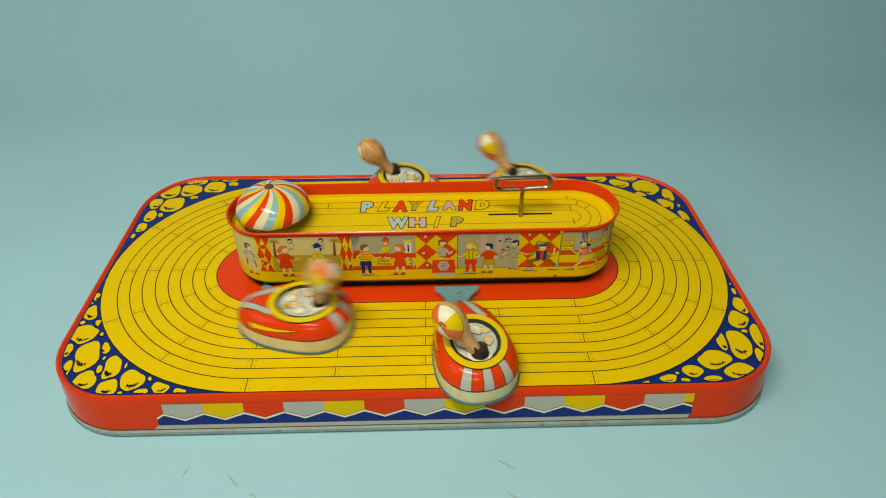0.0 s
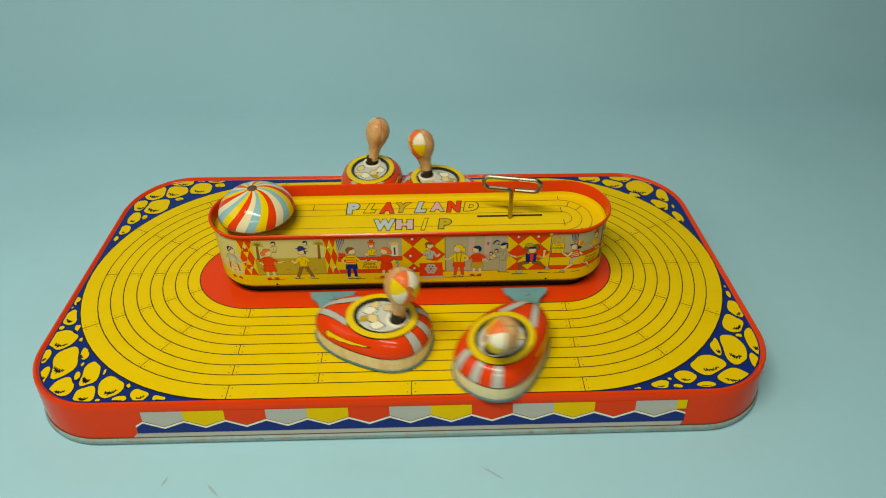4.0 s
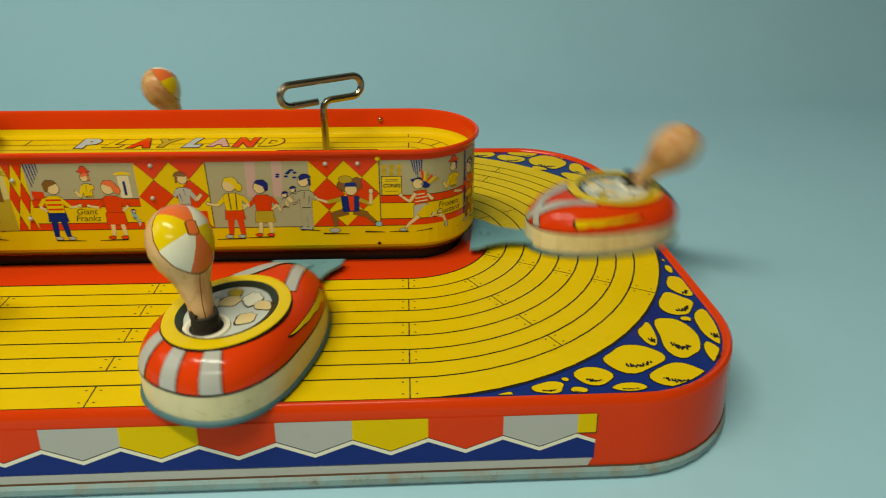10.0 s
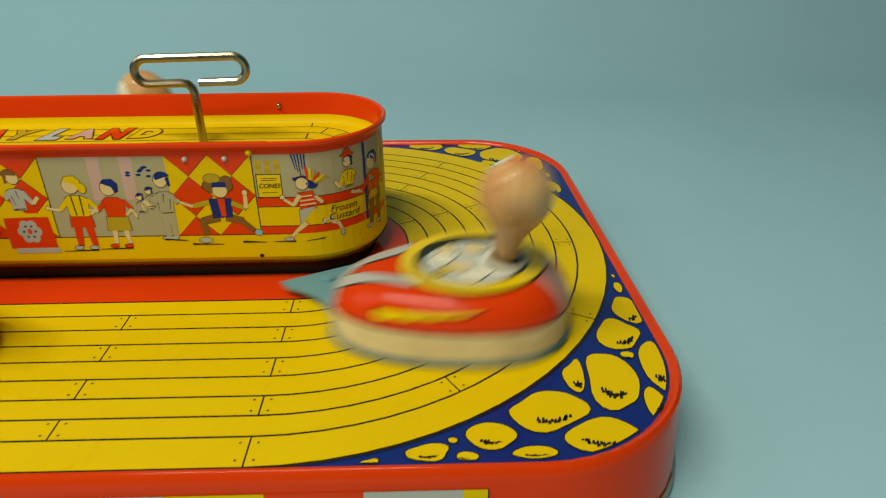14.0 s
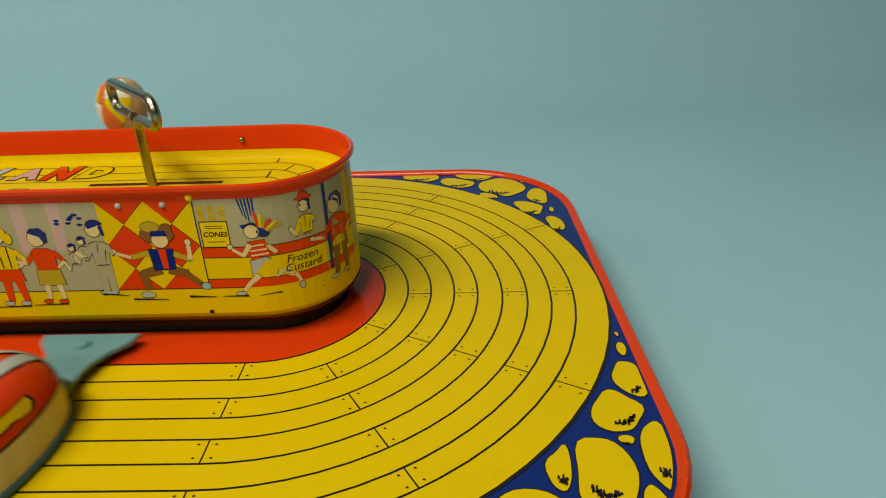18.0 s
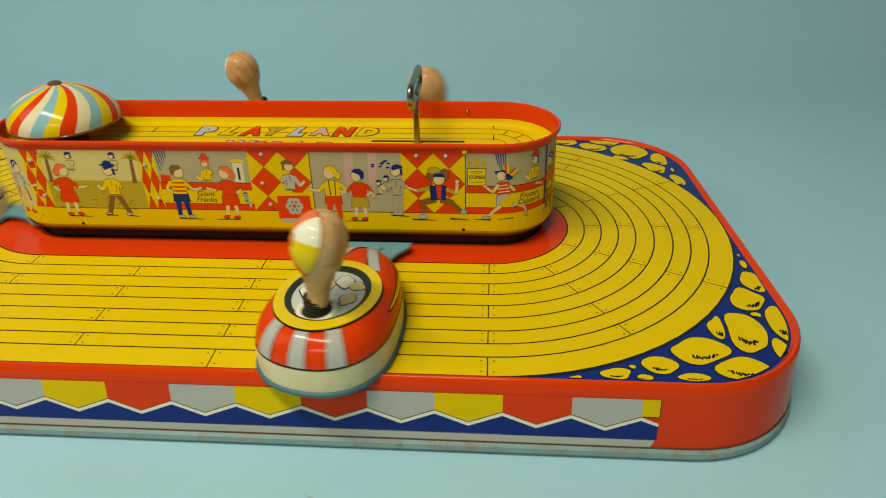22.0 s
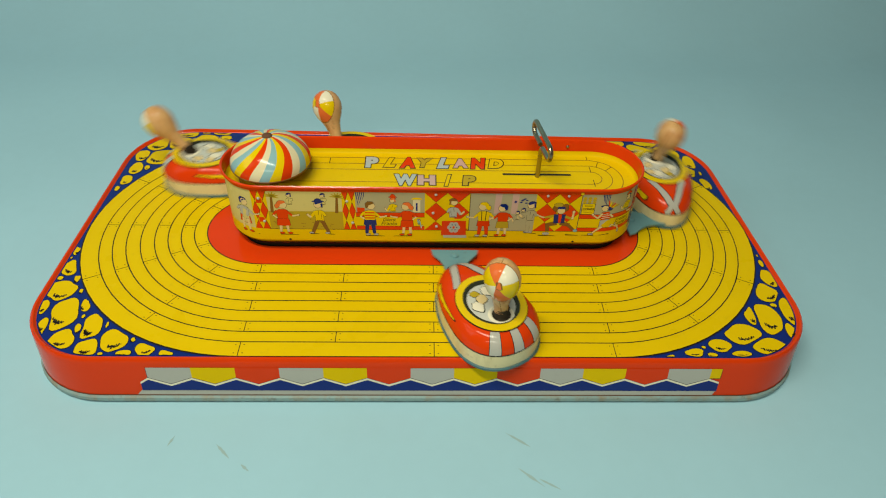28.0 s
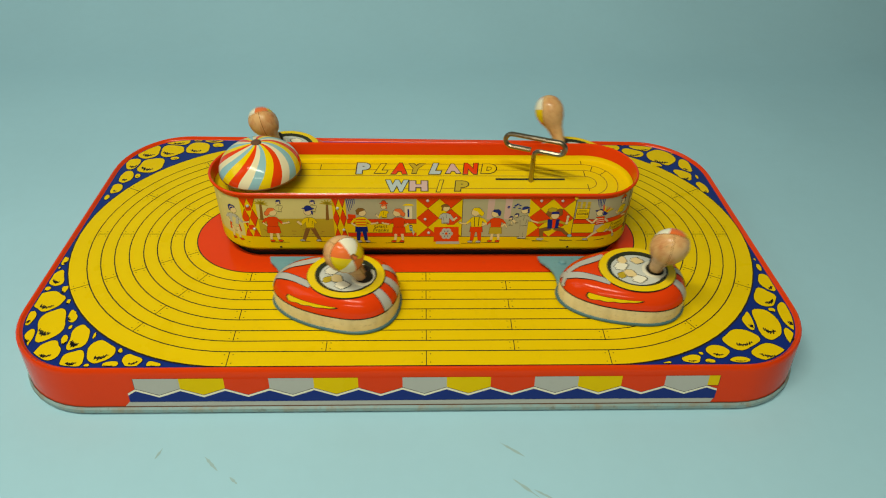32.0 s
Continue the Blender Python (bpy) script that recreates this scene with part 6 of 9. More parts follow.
    [(0, 0.293, -0.43, -90, 13), (0.1, 0.111, -0.43, -90, 28), (0.2, -0.063, -0.43, -90, 43), (0.3, -0.224, -0.43, -90, 54), (0.4, -0.377, -0.43, -90, 63), (0.5, -0.531, -0.43, -90, 66), (0.6, -0.689, -0.43, -90, 74), (0.7, -0.841, -0.43, -90, 82), (0.8, -0.983, -0.43, -90, 91), (0.9, -1.124, -0.429, -93, 96), (1, -1.272, -0.426, -101, 98), (1.1, -1.439, -0.38, -117, 95), (1.2, -1.572, -0.278, -137, 73), (1.3, -1.654, -0.129, -160, 44), (1.4, -1.67, 0.026, -182, 12), (1.5, -1.629, 0.171, -203, -13), (1.6, -1.56, 0.29, -222, -30), (1.7, -1.45, 0.37, -239, -41), (1.8, -1.34, 0.42, -254, -44), (1.9, -1.204, 0.43, -264, -49), (2, -1.076, 0.43, -269, -56), (2.1, -0.912, 0.43, -270, -66), (2.2, -0.72, 0.43, -270, -60), (2.3, -0.511, 0.43, -270, -46), (2.4, -0.292, 0.43, -270, -25), (2.5, -0.091, 0.43, -270, -1), (2.6, 0.112, 0.43, -270, 38), (2.7, 0.325, 0.43, -270, 79), (2.8, 0.538, 0.43, -270, 90), (2.9, 0.751, 0.43, -270, 90), (3, 0.954, 0.43, -270, 90), (3.1, 1.167, 0.43, -273, 90), (3.2, 1.37, 0.43, -283, 90), (3.3, 1.6, 0.37, -304, 90), (3.4, 1.76, 0.21, -331, 88), (3.5, 1.81, -0.01, -361, 68), (3.6, 1.75, -0.22, -391, 66), (3.7, 1.59, -0.38, -417, 60), (3.8, 1.38, -0.43, -437, 20), (3.9, 1.197, -0.43, -447, -22), (4, 1.015, -0.43, -450, -36), (4.1, 0.842, -0.43, -450, -38), (4.2, 0.67, -0.43, -450, -29), (4.3, 0.507, -0.43, -450, -8), (4.4, 0.345, -0.43, -450, 6), (4.5, 0.191, -0.43, -450, 18), (4.6, 0.036, -0.43, -450, 29), (4.7, -0.092, -0.43, -450, 37), (4.8, -0.225, -0.43, -450, 47), (4.9, -0.356, -0.43, -450, 55), (5, -0.494, -0.43, -450, 57), (5.1, -0.648, -0.43, -450, 61), (5.2, -0.827, -0.43, -450, 71), (5.3, -1.004, -0.43, -452, 79), (5.4, -1.172, -0.429, -457, 85), (5.5, -1.341, -0.42, -469, 89), (5.6, -1.49, -0.35, -486, 73), (5.7, -1.6, -0.24, -505, 52), (5.8, -1.65, -0.12, -525, 28), (5.9, -1.67, 0.03, -545, 1), (6, -1.63, 0.18, -566, -24), (6.1, -1.53, 0.32, -588, -43), (6.2, -1.36, 0.41, -608, -54), (6.3, -1.176, 0.43, -622, -62), (6.4, -1.003, 0.43, -628, -73), (6.5, -0.83, 0.43, -630, -76), (6.6, -0.656, 0.43, -630, -67), (6.7, -0.474, 0.43, -630, -53), (6.8, -0.292, 0.43, -630, -36), (6.9, -0.119, 0.43, -630, -14), (7, 0.061, 0.43, -630, 18), (7.1, 0.244, 0.43, -630, 56), (7.2, 0.436, 0.43, -630, 82), (7.3, 0.619, 0.43, -630, 90), (7.4, 0.812, 0.43, -630, 90), (7.5, 1, 0.43, -630, 90), (7.6, 1.179, 0.431, -634, 90), (7.7, 1.355, 0.439, -644, 89), (7.8, 1.554, 0.4, -663, 89), (7.9, 1.715, 0.278, -689, 88), (8, 1.807, 0.083, -718, 77), (8.1, 1.791, -0.14, -747, 71), (8.2, 1.664, -0.327, -773, 66), (8.3, 1.455, -0.42, -794, 31), (8.4, 1.246, -0.428, -805, -12), (8.5, 1.046, -0.43, -809, -35), (8.6, 0.849, -0.43, -810, -39), (8.7, 0.653, -0.43, -810, -29), (8.8, 0.458, -0.43, -810, -8), (8.9, 0.265, -0.43, -810, 7), (9, 0.089, -0.43, -810, 21), (9.1, -0.077, -0.43, -810, 36), (9.2, -0.222, -0.43, -810, 49), (9.3, -0.364, -0.43, -810, 62), (9.4, -0.496, -0.43, -810, 66), (9.5, -0.642, -0.43, -810, 70), (9.6, -0.784, -0.43, -810, 78), (9.7, -0.939, -0.43, -810, 86), (9.8, -1.085, -0.43, -813, 90), (9.9, -1.24, -0.43, -822, 90), (10, -1.43, -0.39, -839, 89), (10.1, -1.58, -0.26, -863, 64), (10.2, -1.66, -0.08, -890, 29), (10.3, -1.65, 0.13, -917, -8), (10.4, -1.55, 0.3, -943, -31), (10.5, -1.38, 0.41, -966, -36), (10.6, -1.185, 0.43, -981, -36), (10.7, -1.021, 0.43, -988, -37), (10.8, -0.866, 0.43, -990, -35), (10.9, -0.702, 0.43, -990, -19), (11, -0.538, 0.43, -990, 0), (11.1, -0.383, 0.43, -990, 8), (11.2, -0.219, 0.43, -990, 22), (11.3, -0.055, 0.43, -990, 37), (11.4, 0.122, 0.43, -990, 67), (11.5, 0.304, 0.43, -990, 90), (11.6, 0.487, 0.43, -990, 90), (11.7, 0.68, 0.43, -990, 90), (11.8, 0.862, 0.43, -990, 90), (11.9, 1.045, 0.43, -991, 90), (12, 1.228, 0.43, -995, 90), (12.1, 1.42, 0.43, -1006, 90), (12.2, 1.61, 0.36, -1025, 90), (12.3, 1.75, 0.21, -1050, 79), (12.4, 1.81, 0.01, -1078, 59), (12.5, 1.767, -0.197, -1106, 57), (12.6, 1.619, -0.357, -1131, 54), (12.7, 1.399, -0.438, -1151, 29), (12.8, 1.188, -0.438, -1164, -10), (12.9, 0.995, -0.432, -1169, -35), (13, 0.815, -0.43, -1170, -46), (13.1, 0.65, -0.43, -1170, -36), (13.2, 0.508, -0.43, -1170, -20), (13.3, 0.362, -0.43, -1170, -2), (13.4, 0.227, -0.43, -1170, 13), (13.5, 0.074, -0.43, -1170, 27), (13.6, -0.073, -0.43, -1170, 42), (13.7, -0.219, -0.43, -1170, 54), (13.8, -0.374, -0.43, -1170, 64), (13.9, -0.52, -0.43, -1170, 67), (14, -0.666, -0.43, -1170, 72), (14.1, -0.811, -0.43, -1170, 80), (14.2, -0.957, -0.43, -1170, 88), (14.3, -1.103, -0.43, -1173, 90), (14.4, -1.25, -0.43, -1182, 90), (14.5, -1.43, -0.39, -1198, 89), (14.6, -1.57, -0.28, -1220, 67), (14.7, -1.65, -0.12, -1244, 37), (14.8, -1.67, 0.06, -1268, 4), (14.9, -1.61, 0.23, -1292, -20), (15, -1.48, 0.35, -1314, -40), (15.1, -1.32, 0.42, -1332, -46), (15.2, -1.167, 0.43, -1344, -54), (15.3, -1.021, 0.43, -1349, -62), (15.4, -0.884, 0.43, -1350, -68), (15.5, -0.748, 0.43, -1350, -62), (15.6, -0.611, 0.43, -1350, -55), (15.7, -0.465, 0.43, -1350, -43), (15.8, -0.328, 0.43, -1350, -30), (15.9, -0.191, 0.43, -1350, -13), (16, -0.046, 0.43, -1350, 6), (16.1, 0.101, 0.43, -1350, 37), (16.2, 0.264, 0.43, -1350, 67), (16.3, 0.416, 0.43, -1350, 86), (16.4, 0.578, 0.43, -1350, 90), (16.5, 0.741, 0.43, -1350, 90), (16.6, 0.903, 0.43, -1350, 90), (16.7, 1.065, 0.43, -1350, 90), (16.8, 1.228, 0.43, -1353, 90), (16.9, 1.39, 0.43, -1362, 90), (17, 1.57, 0.38, -1380, 90), (17.1, 1.72, 0.26, -1402, 90), (17.2, 1.8, 0.09, -1428, 76), (17.3, 1.8, -0.11, -1454, 67), (17.4, 1.71, -0.28, -1480, 65), (17.5, 1.55, -0.39, -1503, 59), (17.6, 1.36, -0.43, -1519, 16), (17.7, 1.187, -0.43, -1527, -22), (17.8, 1.025, -0.43, -1530, -36), (17.9, 0.852, -0.43, -1530, -40), (18, 0.69, -0.43, -1530, -30), (18.1, 0.528, -0.43, -1530, -11), (18.2, 0.355, -0.43, -1530, 5), (18.3, 0.193, -0.43, -1530, 19), (18.4, 0.03, -0.43, -1530, 32), (18.5, -0.119, -0.43, -1530, 46), (18.6, -0.264, -0.43, -1530, 58), (18.7, -0.41, -0.43, -1530, 65), (18.8, -0.547, -0.43, -1530, 68), (18.9, -0.675, -0.43, -1530, 73), (19, -0.802, -0.43, -1530, 79), (19.1, -0.921, -0.43, -1530, 85), (19.2, -1.03, -0.43, -1530, 90), (19.3, -1.14, -0.43, -1532, 90), (19.4, -1.24, -0.43, -1538, 90), (19.5, -1.37, -0.41, -1549, 90), (19.6, -1.48, -0.36, -1564, 84), (19.7, -1.58, -0.27, -1582, 65), (19.8, -1.64, -0.15, -1601, 42), (19.9, -1.67, -0.01, -1620, 16), (20, -1.64, 0.15, -1641, -11), (20.1, -1.56, 0.29, -1663, -29), (20.2, -1.41, 0.39, -1684, -43), (20.3, -1.231, 0.43, -1700, -49), (20.4, -1.067, 0.43, -1707, -60), (20.5, -0.912, 0.43, -1710, -67), (20.6, -0.748, 0.43, -1710, -60), (20.7, -0.584, 0.43, -1710, -49), (20.8, -0.419, 0.43, -1710, -34), (20.9, -0.264, 0.43, -1710, -16), (21, -0.109, 0.43, -1710, 4), (21.1, 0.041, 0.43, -1710, 32), (21.2, 0.203, 0.43, -1710, 64), (21.3, 0.365, 0.43, -1710, 90), (21.4, 0.528, 0.43, -1710, 90), (21.5, 0.69, 0.43, -1710, 90), (21.6, 0.852, 0.43, -1710, 90), (21.7, 1.015, 0.43, -1710, 90), (21.8, 1.177, 0.43, -1712, 90), (21.9, 1.339, 0.43, -1718, 90), (22, 1.51, 0.41, -1732, 90), (22.1, 1.66, 0.32, -1752, 90), (22.2, 1.77, 0.18, -1775, 88), (22.3, 1.81, 0.01, -1799, 70), (22.4, 1.78, -0.17, -1824, 65), (22.5, 1.667, -0.323, -1848, 59), (22.6, 1.465, -0.426, -1869, 38), (22.7, 1.236, -0.435, -1882, -9), (22.8, 1.026, -0.432, -1888, -38), (22.9, 0.821, -0.43, -1890, -46), (23, 0.645, -0.43, -1890, -39), (23.1, 0.497, -0.43, -1890, -22), (23.2, 0.377, -0.43, -1890, -9), (23.3, 0.272, -0.43, -1890, 3), (23.4, 0.156, -0.43, -1890, 13), (23.5, 0.036, -0.43, -1890, 24), (23.6, -0.093, -0.43, -1890, 36), (23.7, -0.231, -0.43, -1890, 47), (23.8, -0.37, -0.43, -1890, 57), (23.9, -0.499, -0.43, -1890, 61), (24, -0.636, -0.43, -1890, 65), (24.1, -0.772, -0.43, -1890, 73), (24.2, -0.908, -0.43, -1890, 81), (24.3, -1.052, -0.43, -1891, 88), (24.4, -1.169, -0.43, -1894, 89), (24.5, -1.296, -0.429, -1900, 88), (24.6, -1.411, -0.392, -1910, 85), (24.7, -1.509, -0.336, -1922, 79), (24.8, -1.58, -0.263, -1933, 74), (24.9, -1.638, -0.179, -1946, 64), (25, -1.671, -0.074, -1960, 52), (25.1, -1.676, 0.045, -1976, 25), (25.2, -1.643, 0.166, -1994, -2), (25.3, -1.574, 0.278, -2014, -22), (25.4, -1.472, 0.364, -2033, -39), (25.5, -1.354, 0.412, -2050, -39), (25.6, -1.222, 0.43, -2062, -44), (25.7, -1.094, 0.43, -2068, -52), (25.8, -0.976, 0.43, -2070, -58), (25.9, -0.857, 0.43, -2070, -60), (26, -0.729, 0.43, -2070, -54), (26.1, -0.602, 0.43, -2070, -47), (26.2, -0.474, 0.43, -2070, -35), (26.3, -0.346, 0.43, -2070, -23), (26.4, -0.219, 0.43, -2070, -7), (26.5, -0.082, 0.43, -2070, 8), (26.6, 0.051, 0.43, -2070, 36), (26.7, 0.193, 0.43, -2070, 65), (26.8, 0.335, 0.43, -2070, 90), (26.9, 0.487, 0.43, -2070, 90), (27, 0.629, 0.43, -2070, 90), (27.1, 0.771, 0.43, -2070, 90), (27.2, 0.913, 0.43, -2070, 90), (27.3, 1.045, 0.43, -2070, 90), (27.4, 1.187, 0.43, -2071, 90), (27.5, 1.316, 0.43, -2076, 90), (27.6, 1.45, 0.423, -2086, 90), (27.7, 1.583, 0.38, -2101, 90), (27.8, 1.69, 0.303, -2119, 90), (27.9, 1.765, 0.195, -2137, 90), (28, 1.806, 0.07, -2155, 85), (28.1, 1.808, -0.053, -2172, 82), (28.2, 1.775, -0.184, -2189, 78), (28.3, 1.694, -0.286, -2206, 74), (28.4, 1.589, -0.375, -2222, 70), (28.5, 1.454, -0.419, -2236, 43), (28.6, 1.304, -0.43, -2245, 7), (28.7, 1.156, -0.43, -2249, -23), (28.8, 1.009, -0.43, -2250, -37), (28.9, 0.85, -0.43, -2250, -38), (29, 0.709, -0.43, -2250, -32), (29.1, 0.566, -0.43, -2250, -15), (29.2, 0.41, -0.43, -2250, -1), (29.3, 0.263, -0.43, -2250, 12), (29.4, 0.147, -0.43, -2250, 22), (29.5, 0.064, -0.43, -2250, 29), (29.6, 0.016, -0.43, -2250, 31), (29.7, -0.006, -0.43, -2250, 34), (29.8, -0.027, -0.43, -2250, 35), (29.9, -0.05, -0.43, -2250, 38), (30, -0.076, -0.43, -2250, 39), (30.1, -0.114, -0.43, -2250, 42), (30.2, -0.146, -0.43, -2250, 45), (30.3, -0.188, -0.43, -2250, 49), (30.4, -0.231, -0.43, -2250, 52), (30.5, -0.272, -0.43, -2250, 56), (30.6, -0.311, -0.43, -2250, 59), (30.7, -0.339, -0.43, -2250, 60), (30.8, -0.368, -0.43, -2250, 61), (30.9, -0.405, -0.43, -2250, 61), (31, -0.442, -0.43, -2250, 61), (31.1, -0.487, -0.43, -2250, 65), (31.2, -0.532, -0.43, -2250, 66), (31.3, -0.586, -0.43, -2250, 68), (31.4, -0.639, -0.43, -2250, 71), (31.5, -0.696, -0.43, -2250, 73), (31.6, -0.767, -0.43, -2250, 76), (31.7, -0.851, -0.43, -2250, 78), (31.8, -0.934, -0.43, -2250, 80), (31.9, -1.024, -0.43, -2250, 83), (32, -1.1, -0.43, -2250, 82)],
